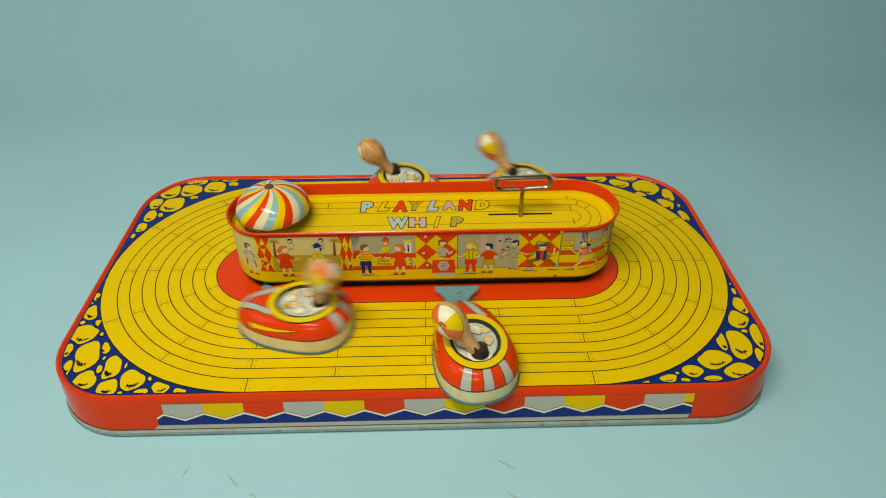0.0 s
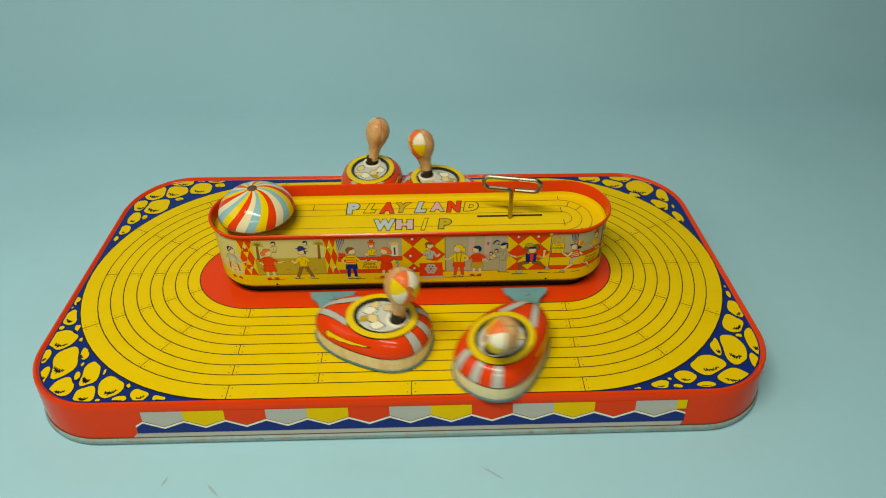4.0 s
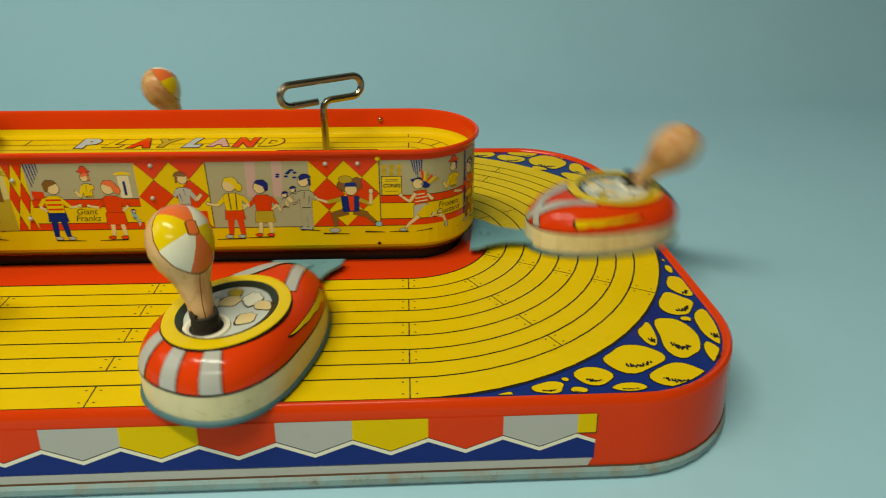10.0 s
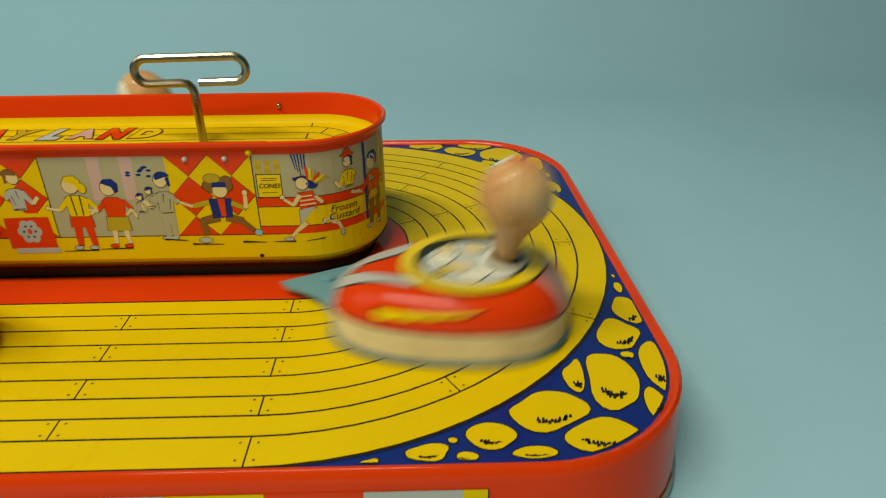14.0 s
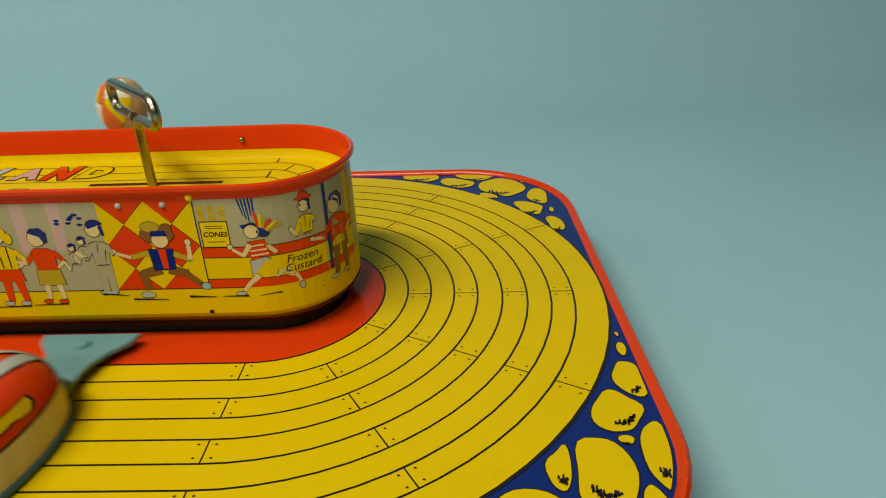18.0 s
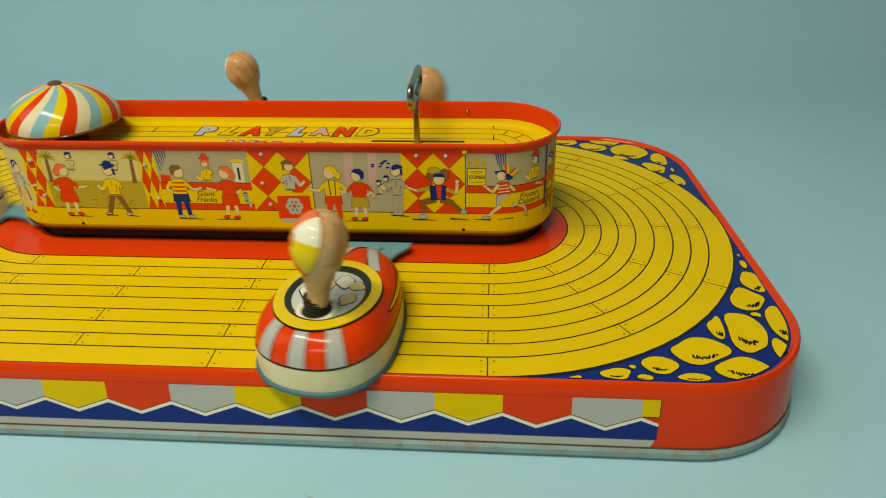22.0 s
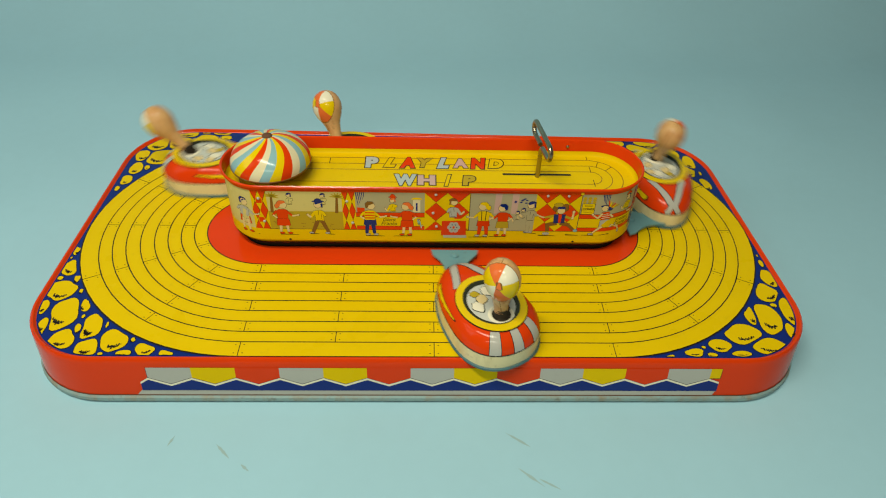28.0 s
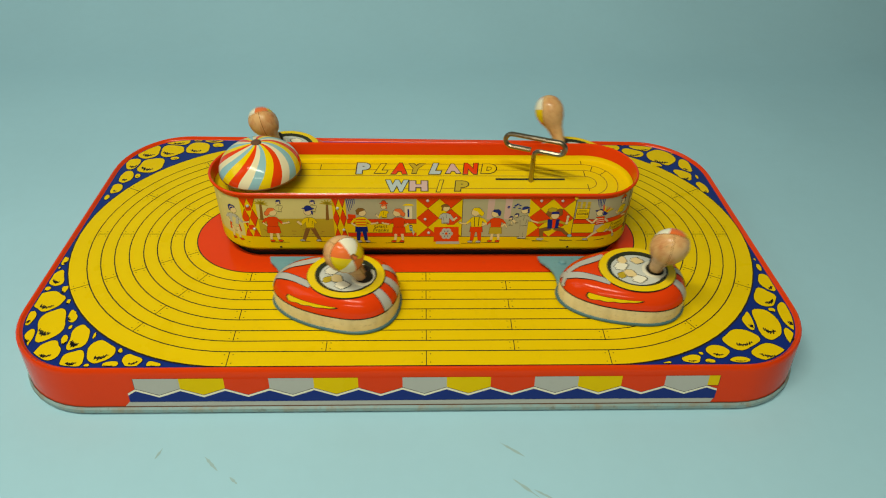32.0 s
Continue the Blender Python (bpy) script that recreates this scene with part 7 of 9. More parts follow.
    [(0, 1.38, 0.43, 77, 66), (0.1, 1.58, 0.38, 59, 70), (0.2, 1.74, 0.24, 34, 59), (0.3, 1.81, 0.05, 7, 42), (0.4, 1.78, -0.15, -20, 42), (0.5, 1.67, -0.32, -46, 43), (0.6, 1.51, -0.41, -67, 33), (0.7, 1.33, -0.43, -81, -2), (0.8, 1.178, -0.43, -88, -32), (0.9, 1.027, -0.43, -90, -39), (1, 0.875, -0.43, -90, -38), (1.1, 0.712, -0.43, -90, -28), (1.2, 0.56, -0.43, -90, -13), (1.3, 0.407, -0.43, -90, 5), (1.4, 0.264, -0.43, -90, 18), (1.5, 0.127, -0.43, -90, 30), (1.6, 0.019, -0.43, -90, 40), (1.7, -0.062, -0.43, -90, 48), (1.8, -0.143, -0.43, -90, 54), (1.9, -0.239, -0.43, -90, 64), (2, -0.361, -0.43, -90, 66), (2.1, -0.53, -0.43, -90, 71), (2.2, -0.736, -0.43, -90, 79), (2.3, -0.965, -0.432, -93, 86), (2.4, -1.203, -0.435, -104, 88), (2.5, -1.456, -0.373, -125, 87), (2.6, -1.62, -0.19, -154, 50), (2.7, -1.67, 0.05, -186, 6), (2.8, -1.58, 0.27, -217, -26), (2.9, -1.38, 0.41, -243, -43), (3, -1.167, 0.43, -260, -54), (3.1, -0.976, 0.43, -268, -65), (3.2, -0.793, 0.43, -270, -65), (3.3, -0.611, 0.43, -270, -55), (3.4, -0.429, 0.43, -270, -38), (3.5, -0.246, 0.43, -270, -20), (3.6, -0.073, 0.43, -270, -4), (3.7, 0.112, 0.43, -270, 18), (3.8, 0.304, 0.43, -270, 36), (3.9, 0.487, 0.43, -270, 44), (4, 0.67, 0.43, -270, 55), (4.1, 0.842, 0.43, -270, 64), (4.2, 1.015, 0.43, -270, 74), (4.3, 1.187, 0.43, -272, 89), (4.4, 1.339, 0.43, -278, 90), (4.5, 1.508, 0.411, -292, 90), (4.6, 1.653, 0.336, -310, 92), (4.7, 1.751, 0.226, -331, 94), (4.8, 1.807, 0.087, -353, 88), (4.9, 1.809, -0.068, -375, 87), (5, 1.742, -0.232, -399, 87), (5.1, 1.599, -0.374, -421, 79), (5.2, 1.376, -0.424, -438, 28), (5.3, 1.164, -0.429, -447, -16), (5.4, 0.963, -0.43, -450, -36), (5.5, 0.782, -0.43, -450, -34), (5.6, 0.634, -0.43, -450, -26), (5.7, 0.496, -0.43, -450, -12), (5.8, 0.368, -0.43, -450, -1), (5.9, 0.242, -0.43, -450, 8), (6, 0.099, -0.43, -450, 11), (6.1, -0.049, -0.43, -450, 12), (6.2, -0.2, -0.43, -450, 12), (6.3, -0.349, -0.43, -450, 20), (6.4, -0.516, -0.43, -450, 30), (6.5, -0.685, -0.43, -450, 47), (6.6, -0.866, -0.43, -450, 68), (6.7, -1.039, -0.43, -453, 83), (6.8, -1.222, -0.43, -462, 90), (6.9, -1.43, -0.38, -481, 89), (7, -1.6, -0.24, -506, 60), (7.1, -1.67, -0.04, -534, 23), (7.2, -1.64, 0.17, -563, -13), (7.3, -1.5, 0.34, -590, -37), (7.4, -1.31, 0.42, -611, -47), (7.5, -1.121, 0.43, -624, -55), (7.6, -0.948, 0.43, -629, -62), (7.7, -0.775, 0.43, -630, -58), (7.8, -0.611, 0.43, -630, -48), (7.9, -0.438, 0.43, -630, -30), (8, -0.264, 0.43, -630, -11), (8.1, -0.091, 0.43, -630, 1), (8.2, 0.081, 0.43, -630, 18), (8.3, 0.274, 0.43, -630, 34), (8.4, 0.457, 0.43, -630, 43), (8.5, 0.639, 0.43, -630, 53), (8.6, 0.832, 0.43, -630, 61), (8.7, 1.015, 0.43, -630, 73), (8.8, 1.187, 0.43, -633, 88), (8.9, 1.37, 0.43, -641, 90), (9, 1.56, 0.39, -658, 90), (9.1, 1.72, 0.27, -682, 83), (9.2, 1.8, 0.09, -708, 67), (9.3, 1.8, -0.1, -733, 62), (9.4, 1.71, -0.27, -759, 61), (9.5, 1.566, -0.387, -782, 59), (9.6, 1.405, -0.425, -799, 21), (9.7, 1.258, -0.427, -807, -17), (9.8, 1.12, -0.43, -810, -33), (9.9, 0.966, -0.43, -810, -38), (10, 0.801, -0.43, -810, -26), (10.1, 0.621, -0.43, -810, -9), (10.2, 0.42, -0.43, -810, 9), (10.3, 0.223, -0.43, -810, 21), (10.4, 0.016, -0.43, -810, 29), (10.5, -0.157, -0.43, -810, 32), (10.6, -0.327, -0.43, -810, 39), (10.7, -0.489, -0.43, -810, 44), (10.8, -0.652, -0.43, -810, 52), (10.9, -0.806, -0.43, -810, 61), (11, -0.97, -0.43, -811, 71), (11.1, -1.134, -0.431, -816, 73), (11.2, -1.316, -0.421, -829, 77), (11.3, -1.498, -0.342, -850, 71), (11.4, -1.629, -0.181, -876, 43), (11.5, -1.67, 0.03, -904, 13), (11.6, -1.6, 0.23, -932, -10), (11.7, -1.45, 0.37, -957, -25), (11.8, -1.25, 0.43, -976, -26), (11.9, -1.085, 0.43, -986, -32), (12, -0.921, 0.43, -990, -36), (12.1, -0.757, 0.43, -990, -40), (12.2, -0.593, 0.43, -990, -40), (12.3, -0.429, 0.43, -990, -35), (12.4, -0.264, 0.43, -990, -26), (12.5, -0.1, 0.43, -990, -17), (12.6, 0.061, 0.43, -990, 2), (12.7, 0.244, 0.43, -990, 22), (12.8, 0.416, 0.43, -990, 32), (12.9, 0.589, 0.43, -990, 41), (13, 0.761, 0.43, -990, 38), (13.1, 0.934, 0.43, -990, 49), (13.2, 1.106, 0.43, -991, 61), (13.3, 1.268, 0.43, -996, 72), (13.4, 1.45, 0.42, -1007, 83), (13.5, 1.622, 0.359, -1026, 86), (13.6, 1.754, 0.214, -1049, 78), (13.7, 1.811, 0.025, -1075, 67), (13.8, 1.772, -0.161, -1100, 69), (13.9, 1.671, -0.32, -1124, 72), (14, 1.503, -0.412, -1145, 70), (14.1, 1.323, -0.434, -1161, 25), (14.2, 1.165, -0.431, -1168, -12), (14.3, 1.01, -0.43, -1170, -27), (14.4, 0.855, -0.43, -1170, -33), (14.5, 0.698, -0.43, -1170, -26), (14.6, 0.548, -0.43, -1170, -13), (14.7, 0.386, -0.43, -1170, 2), (14.8, 0.233, -0.43, -1170, 16), (14.9, 0.071, -0.43, -1170, 28), (15, -0.073, -0.43, -1170, 32), (15.1, -0.21, -0.43, -1170, 35), (15.2, -0.356, -0.43, -1170, 42), (15.3, -0.492, -0.43, -1170, 49), (15.4, -0.629, -0.43, -1170, 60), (15.5, -0.766, -0.43, -1170, 71), (15.6, -0.912, -0.43, -1170, 79), (15.7, -1.049, -0.43, -1172, 89), (15.8, -1.185, -0.43, -1178, 90), (15.9, -1.35, -0.42, -1191, 90), (16, -1.51, -0.34, -1210, 80), (16.1, -1.62, -0.2, -1233, 52), (16.2, -1.67, -0.02, -1257, 19), (16.3, -1.64, 0.15, -1281, -12), (16.4, -1.54, 0.3, -1305, -31), (16.5, -1.39, 0.4, -1326, -48), (16.6, -1.213, 0.43, -1340, -60), (16.7, -1.067, 0.43, -1348, -74), (16.8, -0.921, 0.43, -1350, -88), (16.9, -0.775, 0.43, -1350, -89), (17, -0.629, 0.43, -1350, -86), (17.1, -0.474, 0.43, -1350, -72), (17.2, -0.328, 0.43, -1350, -58), (17.3, -0.173, 0.43, -1350, -38), (17.4, -0.018, 0.43, -1350, -16), (17.5, 0.152, 0.43, -1350, 13), (17.6, 0.325, 0.43, -1350, 43), (17.7, 0.497, 0.43, -1350, 60), (17.8, 0.66, 0.43, -1350, 73), (17.9, 0.832, 0.43, -1350, 77), (18, 0.994, 0.43, -1350, 79), (18.1, 1.157, 0.43, -1352, 90), (18.2, 1.329, 0.43, -1359, 90), (18.3, 1.51, 0.41, -1373, 90), (18.4, 1.67, 0.32, -1393, 90), (18.5, 1.779, 0.173, -1417, 89), (18.6, 1.81, 0.002, -1442, 87), (18.7, 1.78, -0.169, -1465, 84), (18.8, 1.686, -0.306, -1488, 82), (18.9, 1.561, -0.394, -1508, 79), (19, 1.406, -0.423, -1521, 79), (19.1, 1.272, -0.428, -1528, 45), (19.2, 1.141, -0.43, -1530, 28), (19.3, 1.008, -0.43, -1530, 16), (19.4, 0.884, -0.43, -1530, 13), (19.5, 0.764, -0.43, -1530, 17), (19.6, 0.649, -0.43, -1530, 20), (19.7, 0.538, -0.43, -1530, 29), (19.8, 0.416, -0.43, -1530, 37), (19.9, 0.321, -0.43, -1530, 40), (20, 0.227, -0.43, -1530, 45), (20.1, 0.091, -0.43, -1530, 55), (20.2, -0.029, -0.43, -1530, 64), (20.3, -0.238, -0.43, -1530, 68), (20.4, -0.447, -0.43, -1530, 70), (20.5, -0.602, -0.43, -1530, 73), (20.6, -0.766, -0.43, -1530, 78), (20.7, -0.93, -0.43, -1530, 86), (20.8, -1.094, -0.43, -1534, 90), (20.9, -1.25, -0.43, -1543, 90), (21, -1.44, -0.38, -1560, 88), (21.1, -1.58, -0.26, -1583, 64), (21.2, -1.66, -0.09, -1608, 31), (21.3, -1.66, 0.1, -1633, -4), (21.4, -1.58, 0.26, -1658, -25), (21.5, -1.44, 0.38, -1680, -34), (21.6, -1.26, 0.43, -1697, -31), (21.7, -1.112, 0.43, -1706, -32), (21.8, -0.966, 0.43, -1710, -34), (21.9, -0.821, 0.43, -1710, -25), (22, -0.684, 0.43, -1710, -11), (22.1, -0.538, 0.43, -1710, -6), (22.2, -0.401, 0.43, -1710, 0), (22.3, -0.264, 0.43, -1710, 10), (22.4, -0.119, 0.43, -1710, 16), (22.5, 0.03, 0.43, -1710, 24), (22.6, 0.213, 0.43, -1710, 41), (22.7, 0.416, 0.43, -1710, 62), (22.8, 0.619, 0.43, -1710, 80), (22.9, 0.802, 0.43, -1710, 89), (23, 0.974, 0.43, -1710, 90), (23.1, 1.126, 0.43, -1710, 90), (23.2, 1.258, 0.43, -1712, 90), (23.3, 1.39, 0.43, -1719, 90), (23.4, 1.53, 0.4, -1733, 90), (23.5, 1.66, 0.33, -1751, 90), (23.6, 1.761, 0.199, -1773, 91), (23.7, 1.81, 0.037, -1795, 86), (23.8, 1.789, -0.134, -1818, 86), (23.9, 1.697, -0.284, -1841, 87), (24, 1.565, -0.393, -1862, 86), (24.1, 1.395, -0.431, -1878, 56), (24.2, 1.244, -0.43, -1886, 24), (24.3, 1.083, -0.43, -1890, 8), (24.4, 0.952, -0.43, -1890, 1), (24.5, 0.837, -0.43, -1890, 8), (24.6, 0.759, -0.43, -1890, 16), (24.7, 0.696, -0.43, -1890, 25), (24.8, 0.643, -0.43, -1890, 35), (24.9, 0.585, -0.43, -1890, 48), (25, 0.498, -0.43, -1890, 61), (25.1, 0.382, -0.43, -1890, 62), (25.2, 0.247, -0.43, -1890, 65), (25.3, 0.097, -0.43, -1890, 69), (25.4, -0.046, -0.43, -1890, 71), (25.5, -0.178, -0.43, -1890, 74), (25.6, -0.301, -0.43, -1890, 74), (25.7, -0.419, -0.43, -1890, 68), (25.8, -0.538, -0.43, -1890, 62), (25.9, -0.666, -0.43, -1890, 60), (26, -0.784, -0.43, -1890, 59), (26.1, -0.912, -0.43, -1890, 59), (26.2, -1.039, -0.43, -1891, 58), (26.3, -1.167, -0.43, -1896, 68), (26.4, -1.32, -0.42, -1907, 79), (26.5, -1.47, -0.36, -1924, 74), (26.6, -1.59, -0.25, -1944, 59), (26.7, -1.66, -0.1, -1966, 38), (26.8, -1.67, 0.06, -1989, 16), (26.9, -1.61, 0.22, -2011, 1), (27, -1.5, 0.34, -2032, -10), (27.1, -1.36, 0.41, -2050, -10), (27.2, -1.204, 0.43, -2062, -8), (27.3, -1.085, 0.43, -2068, -8), (27.4, -0.957, 0.43, -2070, -8), (27.5, -0.839, 0.43, -2070, -1), (27.6, -0.72, 0.43, -2070, 12), (27.7, -0.611, 0.43, -2070, 25), (27.8, -0.492, 0.43, -2070, 43), (27.9, -0.383, 0.43, -2070, 60), (28, -0.283, 0.43, -2070, 79), (28.1, -0.182, 0.43, -2070, 80), (28.2, -0.082, 0.43, -2070, 80), (28.3, 0.01, 0.43, -2070, 89), (28.4, 0.122, 0.43, -2070, 90), (28.5, 0.244, 0.43, -2070, 90), (28.6, 0.386, 0.43, -2070, 90), (28.7, 0.538, 0.43, -2070, 90), (28.8, 0.7, 0.43, -2070, 90), (28.9, 0.852, 0.43, -2070, 90), (29, 0.994, 0.43, -2070, 90), (29.1, 1.136, 0.43, -2071, 90), (29.2, 1.289, 0.43, -2075, 90), (29.3, 1.44, 0.43, -2082, 90), (29.4, 1.57, 0.39, -2094, 90), (29.5, 1.64, 0.34, -2105, 90), (29.6, 1.68, 0.31, -2113, 90), (29.7, 1.71, 0.28, -2119, 90), (29.8, 1.73, 0.25, -2124, 90), (29.9, 1.75, 0.22, -2129, 90), (30, 1.77, 0.19, -2134, 90), (30.1, 1.78, 0.15, -2140, 90), (30.2, 1.8, 0.11, -2146, 90), (30.3, 1.81, 0.06, -2151, 90), (30.4, 1.81, 0.02, -2157, 90), (30.5, 1.81, -0.019, -2163, 90), (30.6, 1.8, -0.067, -2169, 92), (30.7, 1.802, -0.094, -2174, 93), (30.8, 1.793, -0.131, -2179, 95), (30.9, 1.775, -0.169, -2185, 97), (31, 1.757, -0.209, -2192, 97), (31.1, 1.727, -0.261, -2199, 97), (31.2, 1.687, -0.304, -2207, 95), (31.3, 1.635, -0.346, -2216, 93), (31.4, 1.563, -0.389, -2225, 92), (31.5, 1.496, -0.408, -2234, 90), (31.6, 1.429, -0.427, -2242, 90), (31.7, 1.368, -0.428, -2247, 90), (31.8, 1.306, -0.43, -2250, 89), (31.9, 1.229, -0.43, -2250, 89), (32, 1.153, -0.43, -2250, 89)],
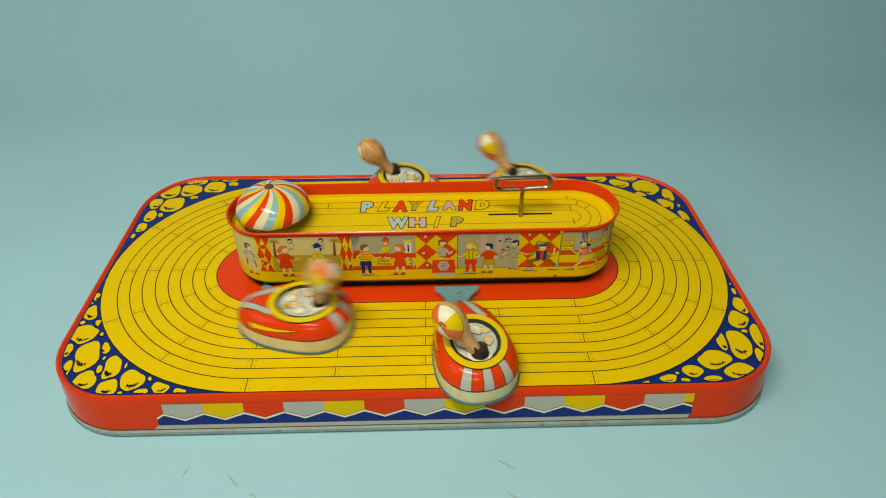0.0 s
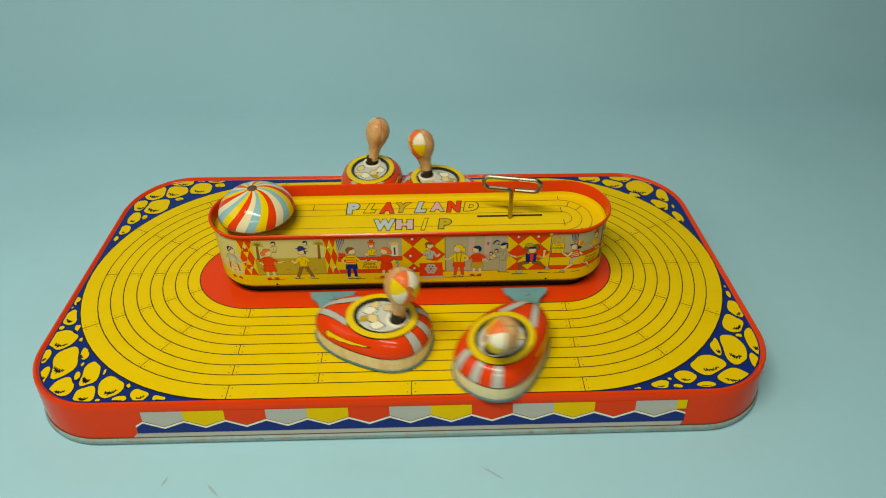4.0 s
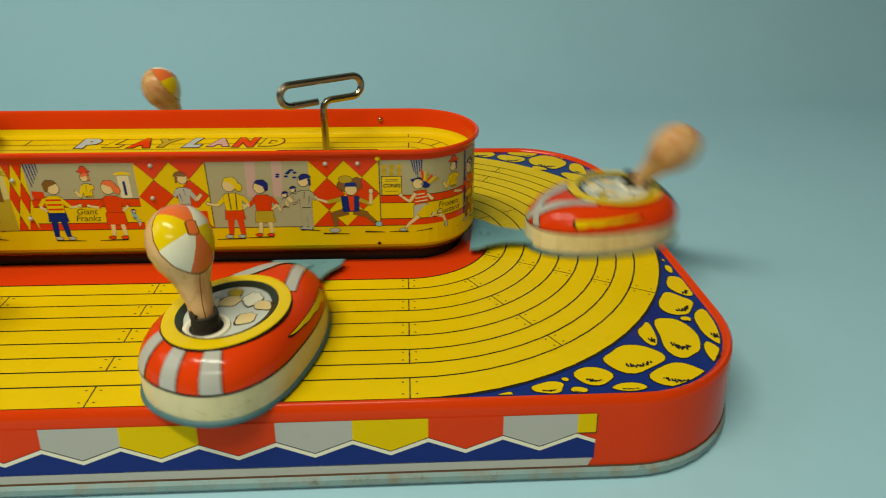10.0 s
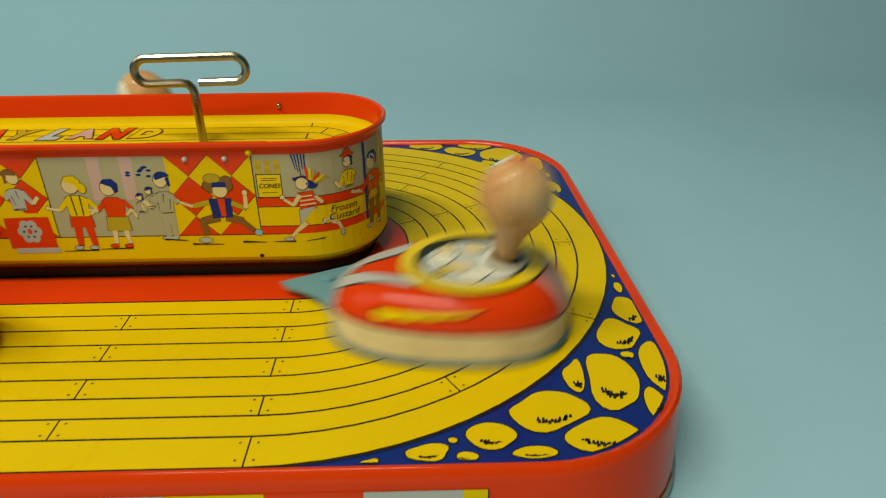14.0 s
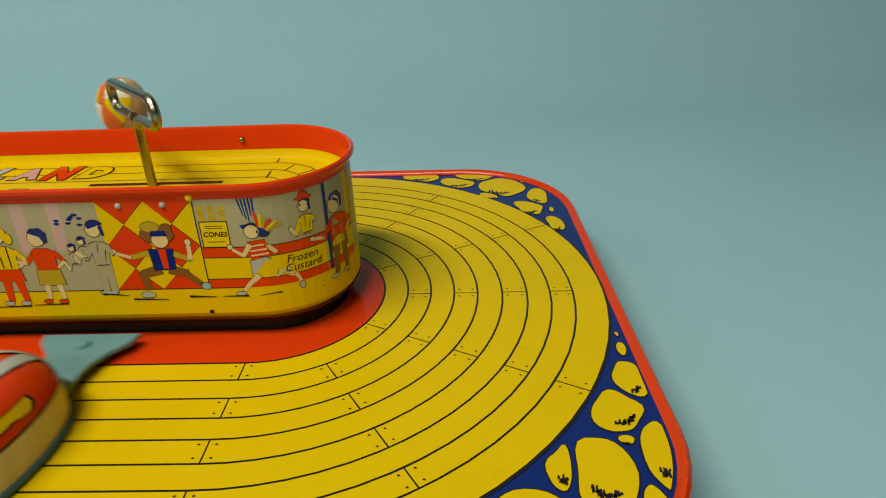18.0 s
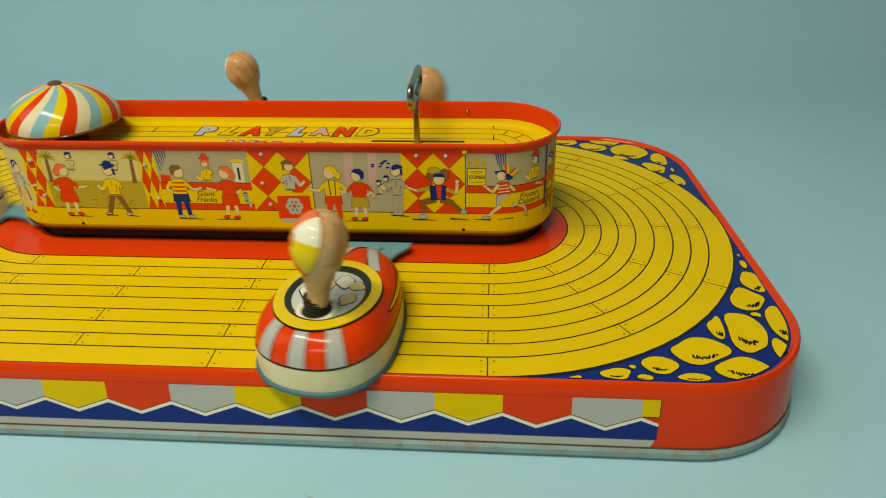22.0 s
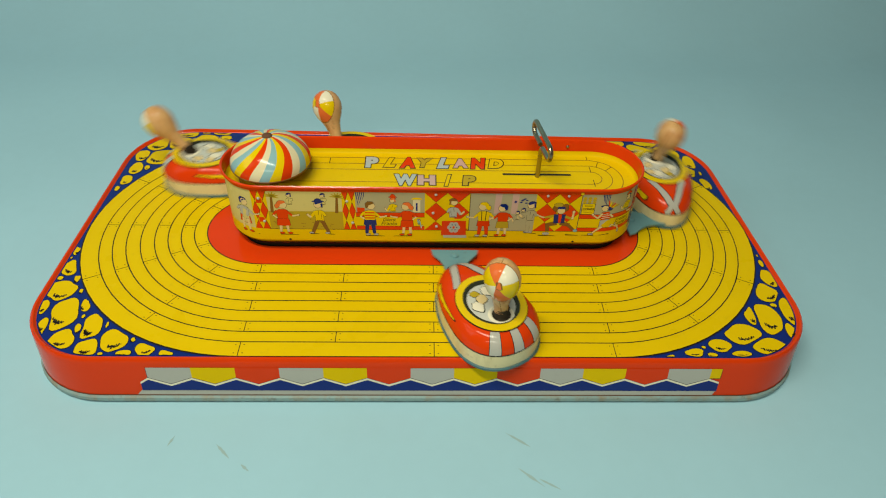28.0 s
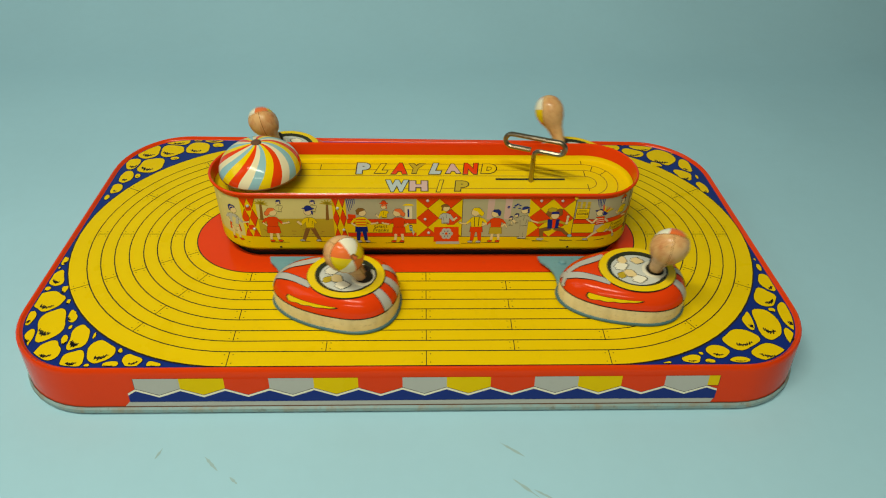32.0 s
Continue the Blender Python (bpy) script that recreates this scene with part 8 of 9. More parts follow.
    [(0, 0.162, 0.43, 90, 49), (0.1, 0.345, 0.43, 90, 78), (0.2, 0.528, 0.43, 90, 88), (0.3, 0.71, 0.43, 90, 90), (0.4, 0.893, 0.43, 90, 88), (0.5, 1.061, 0.43, 90, 89), (0.6, 1.212, 0.431, 87, 89), (0.7, 1.36, 0.436, 78, 89), (0.8, 1.519, 0.412, 62, 86), (0.9, 1.662, 0.324, 41, 70), (1, 1.771, 0.189, 18, 52), (1.1, 1.816, 0.017, -6, 52), (1.2, 1.782, -0.169, -29, 61), (1.3, 1.664, -0.321, -51, 68), (1.4, 1.515, -0.405, -70, 65), (1.5, 1.345, -0.429, -82, 42), (1.6, 1.224, -0.43, -88, 26), (1.7, 1.119, -0.43, -90, 23), (1.8, 1.013, -0.43, -90, 27), (1.9, 0.896, -0.43, -90, 35), (2, 0.756, -0.43, -90, 56), (2.1, 0.572, -0.43, -90, 58), (2.2, 0.354, -0.43, -90, 66), (2.3, 0.114, -0.43, -90, 71), (2.4, -0.121, -0.43, -90, 76), (2.5, -0.327, -0.43, -90, 78), (2.6, -0.52, -0.43, -90, 67), (2.7, -0.711, -0.43, -90, 74), (2.8, -0.903, -0.43, -91, 84), (2.9, -1.094, -0.43, -96, 90), (3, -1.29, -0.43, -109, 90), (3.1, -1.51, -0.33, -131, 80), (3.2, -1.65, -0.14, -160, 42), (3.3, -1.66, 0.09, -191, -1), (3.4, -1.56, 0.29, -221, -29), (3.5, -1.37, 0.41, -245, -44), (3.6, -1.167, 0.43, -261, -48), (3.7, -0.994, 0.43, -268, -43), (3.8, -0.821, 0.43, -270, -28), (3.9, -0.656, 0.43, -270, -14), (4, -0.492, 0.43, -270, -4), (4.1, -0.337, 0.43, -270, 6), (4.2, -0.182, 0.43, -270, 14), (4.3, -0.027, 0.43, -270, 26), (4.4, 0.122, 0.43, -270, 48), (4.5, 0.284, 0.43, -270, 72), (4.6, 0.426, 0.43, -270, 84), (4.7, 0.568, 0.43, -270, 90), (4.8, 0.7, 0.43, -270, 90), (4.9, 0.842, 0.43, -270, 90), (5, 0.994, 0.43, -270, 90), (5.1, 1.177, 0.43, -273, 90), (5.2, 1.37, 0.43, -283, 90), (5.3, 1.59, 0.37, -303, 85), (5.4, 1.75, 0.22, -327, 62), (5.5, 1.811, 0.024, -353, 38), (5.6, 1.784, -0.151, -376, 29), (5.7, 1.693, -0.295, -397, 21), (5.8, 1.565, -0.397, -416, 11), (5.9, 1.412, -0.445, -432, -12), (6, 1.252, -0.441, -443, -48), (6.1, 1.105, -0.433, -448, -64), (6.2, 0.949, -0.43, -450, -59), (6.3, 0.798, -0.43, -450, -49), (6.4, 0.627, -0.43, -450, -32), (6.5, 0.451, -0.43, -450, -8), (6.6, 0.254, -0.43, -450, 9), (6.7, 0.062, -0.43, -450, 23), (6.8, -0.126, -0.43, -450, 39), (6.9, -0.299, -0.43, -450, 57), (7, -0.473, -0.43, -450, 69), (7.1, -0.637, -0.43, -450, 73), (7.2, -0.81, -0.43, -450, 82), (7.3, -0.984, -0.43, -452, 88), (7.4, -1.148, -0.43, -458, 89), (7.5, -1.35, -0.42, -472, 90), (7.6, -1.54, -0.31, -495, 76), (7.7, -1.65, -0.13, -522, 38), (7.8, -1.66, 0.09, -552, -1), (7.9, -1.57, 0.28, -580, -28), (8, -1.39, 0.4, -604, -43), (8.1, -1.185, 0.43, -620, -47), (8.2, -1.021, 0.43, -628, -41), (8.3, -0.848, 0.43, -630, -30), (8.4, -0.684, 0.43, -630, -16), (8.5, -0.52, 0.43, -630, -5), (8.6, -0.346, 0.43, -630, 2), (8.7, -0.182, 0.43, -630, 13), (8.8, -0.027, 0.43, -630, 30), (8.9, 0.152, 0.43, -630, 60), (9, 0.325, 0.43, -630, 90), (9.1, 0.497, 0.43, -630, 90), (9.2, 0.67, 0.43, -630, 90), (9.3, 0.842, 0.43, -630, 90), (9.4, 1.005, 0.43, -630, 90), (9.5, 1.178, 0.43, -632, 90), (9.6, 1.343, 0.429, -639, 89), (9.7, 1.537, 0.397, -655, 85), (9.8, 1.698, 0.292, -676, 69), (9.9, 1.794, 0.126, -702, 46), (10, 1.808, -0.075, -728, 28), (10.1, 1.722, -0.252, -755, 33), (10.2, 1.58, -0.386, -779, 34), (10.3, 1.382, -0.432, -797, 6), (10.4, 1.204, -0.43, -807, -23), (10.5, 1.034, -0.43, -810, -28), (10.6, 0.853, -0.43, -810, -20), (10.7, 0.67, -0.43, -810, -7), (10.8, 0.488, -0.43, -810, 14), (10.9, 0.315, -0.43, -810, 31), (11, 0.133, -0.43, -810, 52), (11.1, -0.045, -0.43, -810, 61), (11.2, -0.209, -0.43, -810, 71), (11.3, -0.373, -0.43, -810, 77), (11.4, -0.538, -0.43, -810, 78), (11.5, -0.702, -0.43, -810, 79), (11.6, -0.866, -0.43, -810, 83), (11.7, -1.03, -0.43, -812, 90), (11.8, -1.194, -0.43, -820, 90), (11.9, -1.39, -0.4, -836, 90), (12, -1.56, -0.29, -859, 68), (12.1, -1.66, -0.1, -886, 34), (12.2, -1.66, 0.11, -914, -5), (12.3, -1.56, 0.29, -941, -29), (12.4, -1.39, 0.4, -964, -43), (12.5, -1.194, 0.43, -980, -46), (12.6, -1.039, 0.43, -988, -47), (12.7, -0.875, 0.43, -990, -41), (12.8, -0.72, 0.43, -990, -26), (12.9, -0.565, 0.43, -990, -16), (13, -0.41, 0.43, -990, -2), (13.1, -0.255, 0.43, -990, 11), (13.2, -0.1, 0.43, -990, 26), (13.3, 0.051, 0.43, -990, 54), (13.4, 0.223, 0.43, -990, 85), (13.5, 0.386, 0.43, -990, 90), (13.6, 0.548, 0.43, -990, 90), (13.7, 0.72, 0.43, -990, 90), (13.8, 0.883, 0.43, -990, 90), (13.9, 1.045, 0.43, -990, 90), (14, 1.208, 0.43, -993, 90), (14.1, 1.37, 0.43, -1001, 90), (14.2, 1.55, 0.39, -1017, 90), (14.3, 1.7, 0.29, -1038, 90), (14.4, 1.79, 0.13, -1063, 84), (14.5, 1.81, -0.05, -1087, 71), (14.6, 1.75, -0.22, -1111, 66), (14.7, 1.62, -0.35, -1134, 61), (14.8, 1.46, -0.42, -1152, 37), (14.9, 1.289, -0.43, -1164, 2), (15, 1.136, -0.43, -1169, -20), (15.1, 0.984, -0.43, -1170, -25), (15.2, 0.822, -0.43, -1170, -18), (15.3, 0.67, -0.43, -1170, -8), (15.4, 0.517, -0.43, -1170, 5), (15.5, 0.365, -0.43, -1170, 12), (15.6, 0.203, -0.43, -1170, 20), (15.7, 0.051, -0.43, -1170, 31), (15.8, -0.091, -0.43, -1170, 43), (15.9, -0.237, -0.43, -1170, 55), (16, -0.374, -0.43, -1170, 64), (16.1, -0.52, -0.43, -1170, 67), (16.2, -0.656, -0.43, -1170, 72), (16.3, -0.802, -0.43, -1170, 79), (16.4, -0.939, -0.43, -1170, 86), (16.5, -1.085, -0.43, -1173, 90), (16.6, -1.231, -0.43, -1180, 90), (16.7, -1.41, -0.4, -1196, 90), (16.8, -1.56, -0.29, -1218, 70), (16.9, -1.65, -0.13, -1243, 38), (17, -1.67, 0.06, -1268, 4), (17.1, -1.6, 0.24, -1294, -22), (17.2, -1.46, 0.37, -1317, -41), (17.3, -1.27, 0.43, -1336, -48), (17.4, -1.112, 0.43, -1346, -55), (17.5, -0.957, 0.43, -1350, -41), (17.6, -0.802, 0.43, -1350, -19), (17.7, -0.647, 0.43, -1350, 2), (17.8, -0.501, 0.43, -1350, 26), (17.9, -0.346, 0.43, -1350, 56), (18, -0.201, 0.43, -1350, 90), (18.1, -0.055, 0.43, -1350, 90), (18.2, 0.112, 0.43, -1350, 90), (18.3, 0.274, 0.43, -1350, 90), (18.4, 0.436, 0.43, -1350, 90), (18.5, 0.609, 0.43, -1350, 90), (18.6, 0.761, 0.43, -1350, 90), (18.7, 0.923, 0.43, -1350, 90), (18.8, 1.076, 0.43, -1350, 90), (18.9, 1.218, 0.43, -1352, 90), (19, 1.36, 0.43, -1358, 90), (19.1, 1.51, 0.41, -1370, 90), (19.2, 1.63, 0.35, -1386, 90), (19.3, 1.73, 0.25, -1404, 90), (19.4, 1.79, 0.14, -1421, 80), (19.5, 1.81, 0.01, -1439, 78), (19.6, 1.79, -0.12, -1456, 84), (19.7, 1.74, -0.23, -1474, 90), (19.8, 1.65, -0.34, -1492, 90), (19.9, 1.476, -0.427, -1509, 85), (20, 1.278, -0.445, -1521, 56), (20.1, 1.19, -0.431, -1528, 40), (20.2, 1.103, -0.43, -1530, 41), (20.3, 0.912, -0.43, -1530, 20), (20.4, 0.72, -0.43, -1530, 11), (20.5, 0.549, -0.43, -1530, 25), (20.6, 0.371, -0.43, -1530, 40), (20.7, 0.194, -0.43, -1530, 53), (20.8, 0.017, -0.43, -1530, 64), (20.9, -0.134, -0.43, -1530, 75), (21, -0.287, -0.43, -1530, 85), (21.1, -0.435, -0.43, -1530, 85), (21.2, -0.594, -0.43, -1530, 86), (21.3, -0.745, -0.43, -1530, 88), (21.4, -0.897, -0.43, -1530, 89), (21.5, -1.047, -0.43, -1532, 90), (21.6, -1.185, -0.43, -1538, 90), (21.7, -1.36, -0.41, -1551, 90), (21.8, -1.52, -0.33, -1571, 79), (21.9, -1.63, -0.18, -1595, 49), (22, -1.67, -0.01, -1619, 16), (22.1, -1.64, 0.17, -1643, -13), (22.2, -1.54, 0.31, -1666, -32), (22.3, -1.39, 0.4, -1686, -43), (22.4, -1.213, 0.43, -1701, -47), (22.5, -1.067, 0.43, -1708, -34), (22.6, -0.903, 0.43, -1710, -20), (22.7, -0.72, 0.43, -1710, 1), (22.8, -0.538, 0.43, -1710, 18), (22.9, -0.374, 0.43, -1710, 34), (23, -0.219, 0.43, -1710, 55), (23.1, -0.082, 0.43, -1710, 62), (23.2, 0.041, 0.43, -1710, 80), (23.3, 0.162, 0.43, -1710, 90), (23.4, 0.294, 0.43, -1710, 90), (23.5, 0.426, 0.43, -1710, 90), (23.6, 0.568, 0.43, -1710, 90), (23.7, 0.72, 0.43, -1710, 90), (23.8, 0.873, 0.43, -1710, 90), (23.9, 1.025, 0.43, -1710, 90), (24, 1.167, 0.43, -1712, 90), (24.1, 1.319, 0.43, -1718, 90), (24.2, 1.49, 0.42, -1730, 90), (24.3, 1.65, 0.34, -1748, 90), (24.4, 1.75, 0.22, -1768, 76), (24.5, 1.802, 0.083, -1785, 60), (24.6, 1.81, -0.037, -1800, 52), (24.7, 1.788, -0.152, -1813, 50), (24.8, 1.736, -0.253, -1825, 49), (24.9, 1.67, -0.33, -1837, 47), (25, 1.575, -0.396, -1852, 43), (25.1, 1.458, -0.431, -1866, 65), (25.2, 1.341, -0.445, -1879, 58), (25.3, 1.225, -0.434, -1886, 50), (25.4, 1.12, -0.43, -1889, 50), (25.5, 1.007, -0.43, -1890, 63), (25.6, 0.883, -0.43, -1890, 49), (25.7, 0.751, -0.43, -1890, 48), (25.8, 0.619, -0.43, -1890, 50), (25.9, 0.477, -0.43, -1890, 48), (26, 0.345, -0.43, -1890, 43), (26.1, 0.203, -0.43, -1890, 36), (26.2, 0.061, -0.43, -1890, 30), (26.3, -0.073, -0.43, -1890, 47), (26.4, -0.21, -0.43, -1890, 64), (26.5, -0.337, -0.43, -1890, 80), (26.6, -0.465, -0.43, -1890, 90), (26.7, -0.593, -0.43, -1890, 90), (26.8, -0.729, -0.43, -1890, 90), (26.9, -0.857, -0.43, -1890, 90), (27, -0.985, -0.43, -1890, 90), (27.1, -1.112, -0.43, -1892, 90), (27.2, -1.24, -0.43, -1899, 90), (27.3, -1.39, -0.4, -1913, 90), (27.4, -1.53, -0.32, -1931, 90), (27.5, -1.617, -0.206, -1952, 90), (27.6, -1.666, -0.087, -1972, 89), (27.7, -1.67, 0.037, -1991, 84), (27.8, -1.65, 0.15, -2010, 71), (27.9, -1.596, 0.264, -2029, 61), (28, -1.508, 0.354, -2045, 58), (28.1, -1.379, 0.409, -2058, 54), (28.2, -1.257, 0.424, -2066, 49), (28.3, -1.139, 0.429, -2069, 42), (28.4, -1.012, 0.43, -2070, 37), (28.5, -0.883, 0.43, -2070, 35), (28.6, -0.748, 0.43, -2070, 41), (28.7, -0.611, 0.43, -2070, 47), (28.8, -0.465, 0.43, -2070, 59), (28.9, -0.328, 0.43, -2070, 72), (29, -0.201, 0.43, -2070, 86), (29.1, -0.073, 0.43, -2070, 90), (29.2, 0.071, 0.43, -2070, 90), (29.3, 0.213, 0.43, -2070, 90), (29.4, 0.335, 0.43, -2070, 90), (29.5, 0.406, 0.43, -2070, 90), (29.6, 0.457, 0.43, -2070, 90), (29.7, 0.487, 0.43, -2070, 90), (29.8, 0.517, 0.43, -2070, 90), (29.9, 0.548, 0.43, -2070, 90), (30, 0.578, 0.43, -2070, 90), (30.1, 0.619, 0.43, -2070, 90), (30.2, 0.66, 0.43, -2070, 90), (30.3, 0.7, 0.43, -2070, 90), (30.4, 0.731, 0.43, -2070, 90), (30.5, 0.771, 0.43, -2070, 90), (30.6, 0.812, 0.43, -2070, 90), (30.7, 0.842, 0.43, -2070, 90), (30.8, 0.883, 0.43, -2070, 90), (30.9, 0.913, 0.43, -2070, 90), (31, 0.954, 0.43, -2070, 90), (31.1, 1.005, 0.43, -2070, 90), (31.2, 1.055, 0.43, -2070, 90), (31.3, 1.116, 0.43, -2070, 90), (31.4, 1.177, 0.43, -2070, 90), (31.5, 1.238, 0.43, -2070, 90), (31.6, 1.309, 0.43, -2072, 90), (31.7, 1.39, 0.43, -2077, 90), (31.8, 1.49, 0.42, -2086, 90), (31.9, 1.58, 0.38, -2096, 90), (32, 1.66, 0.33, -2105, 90)],
]
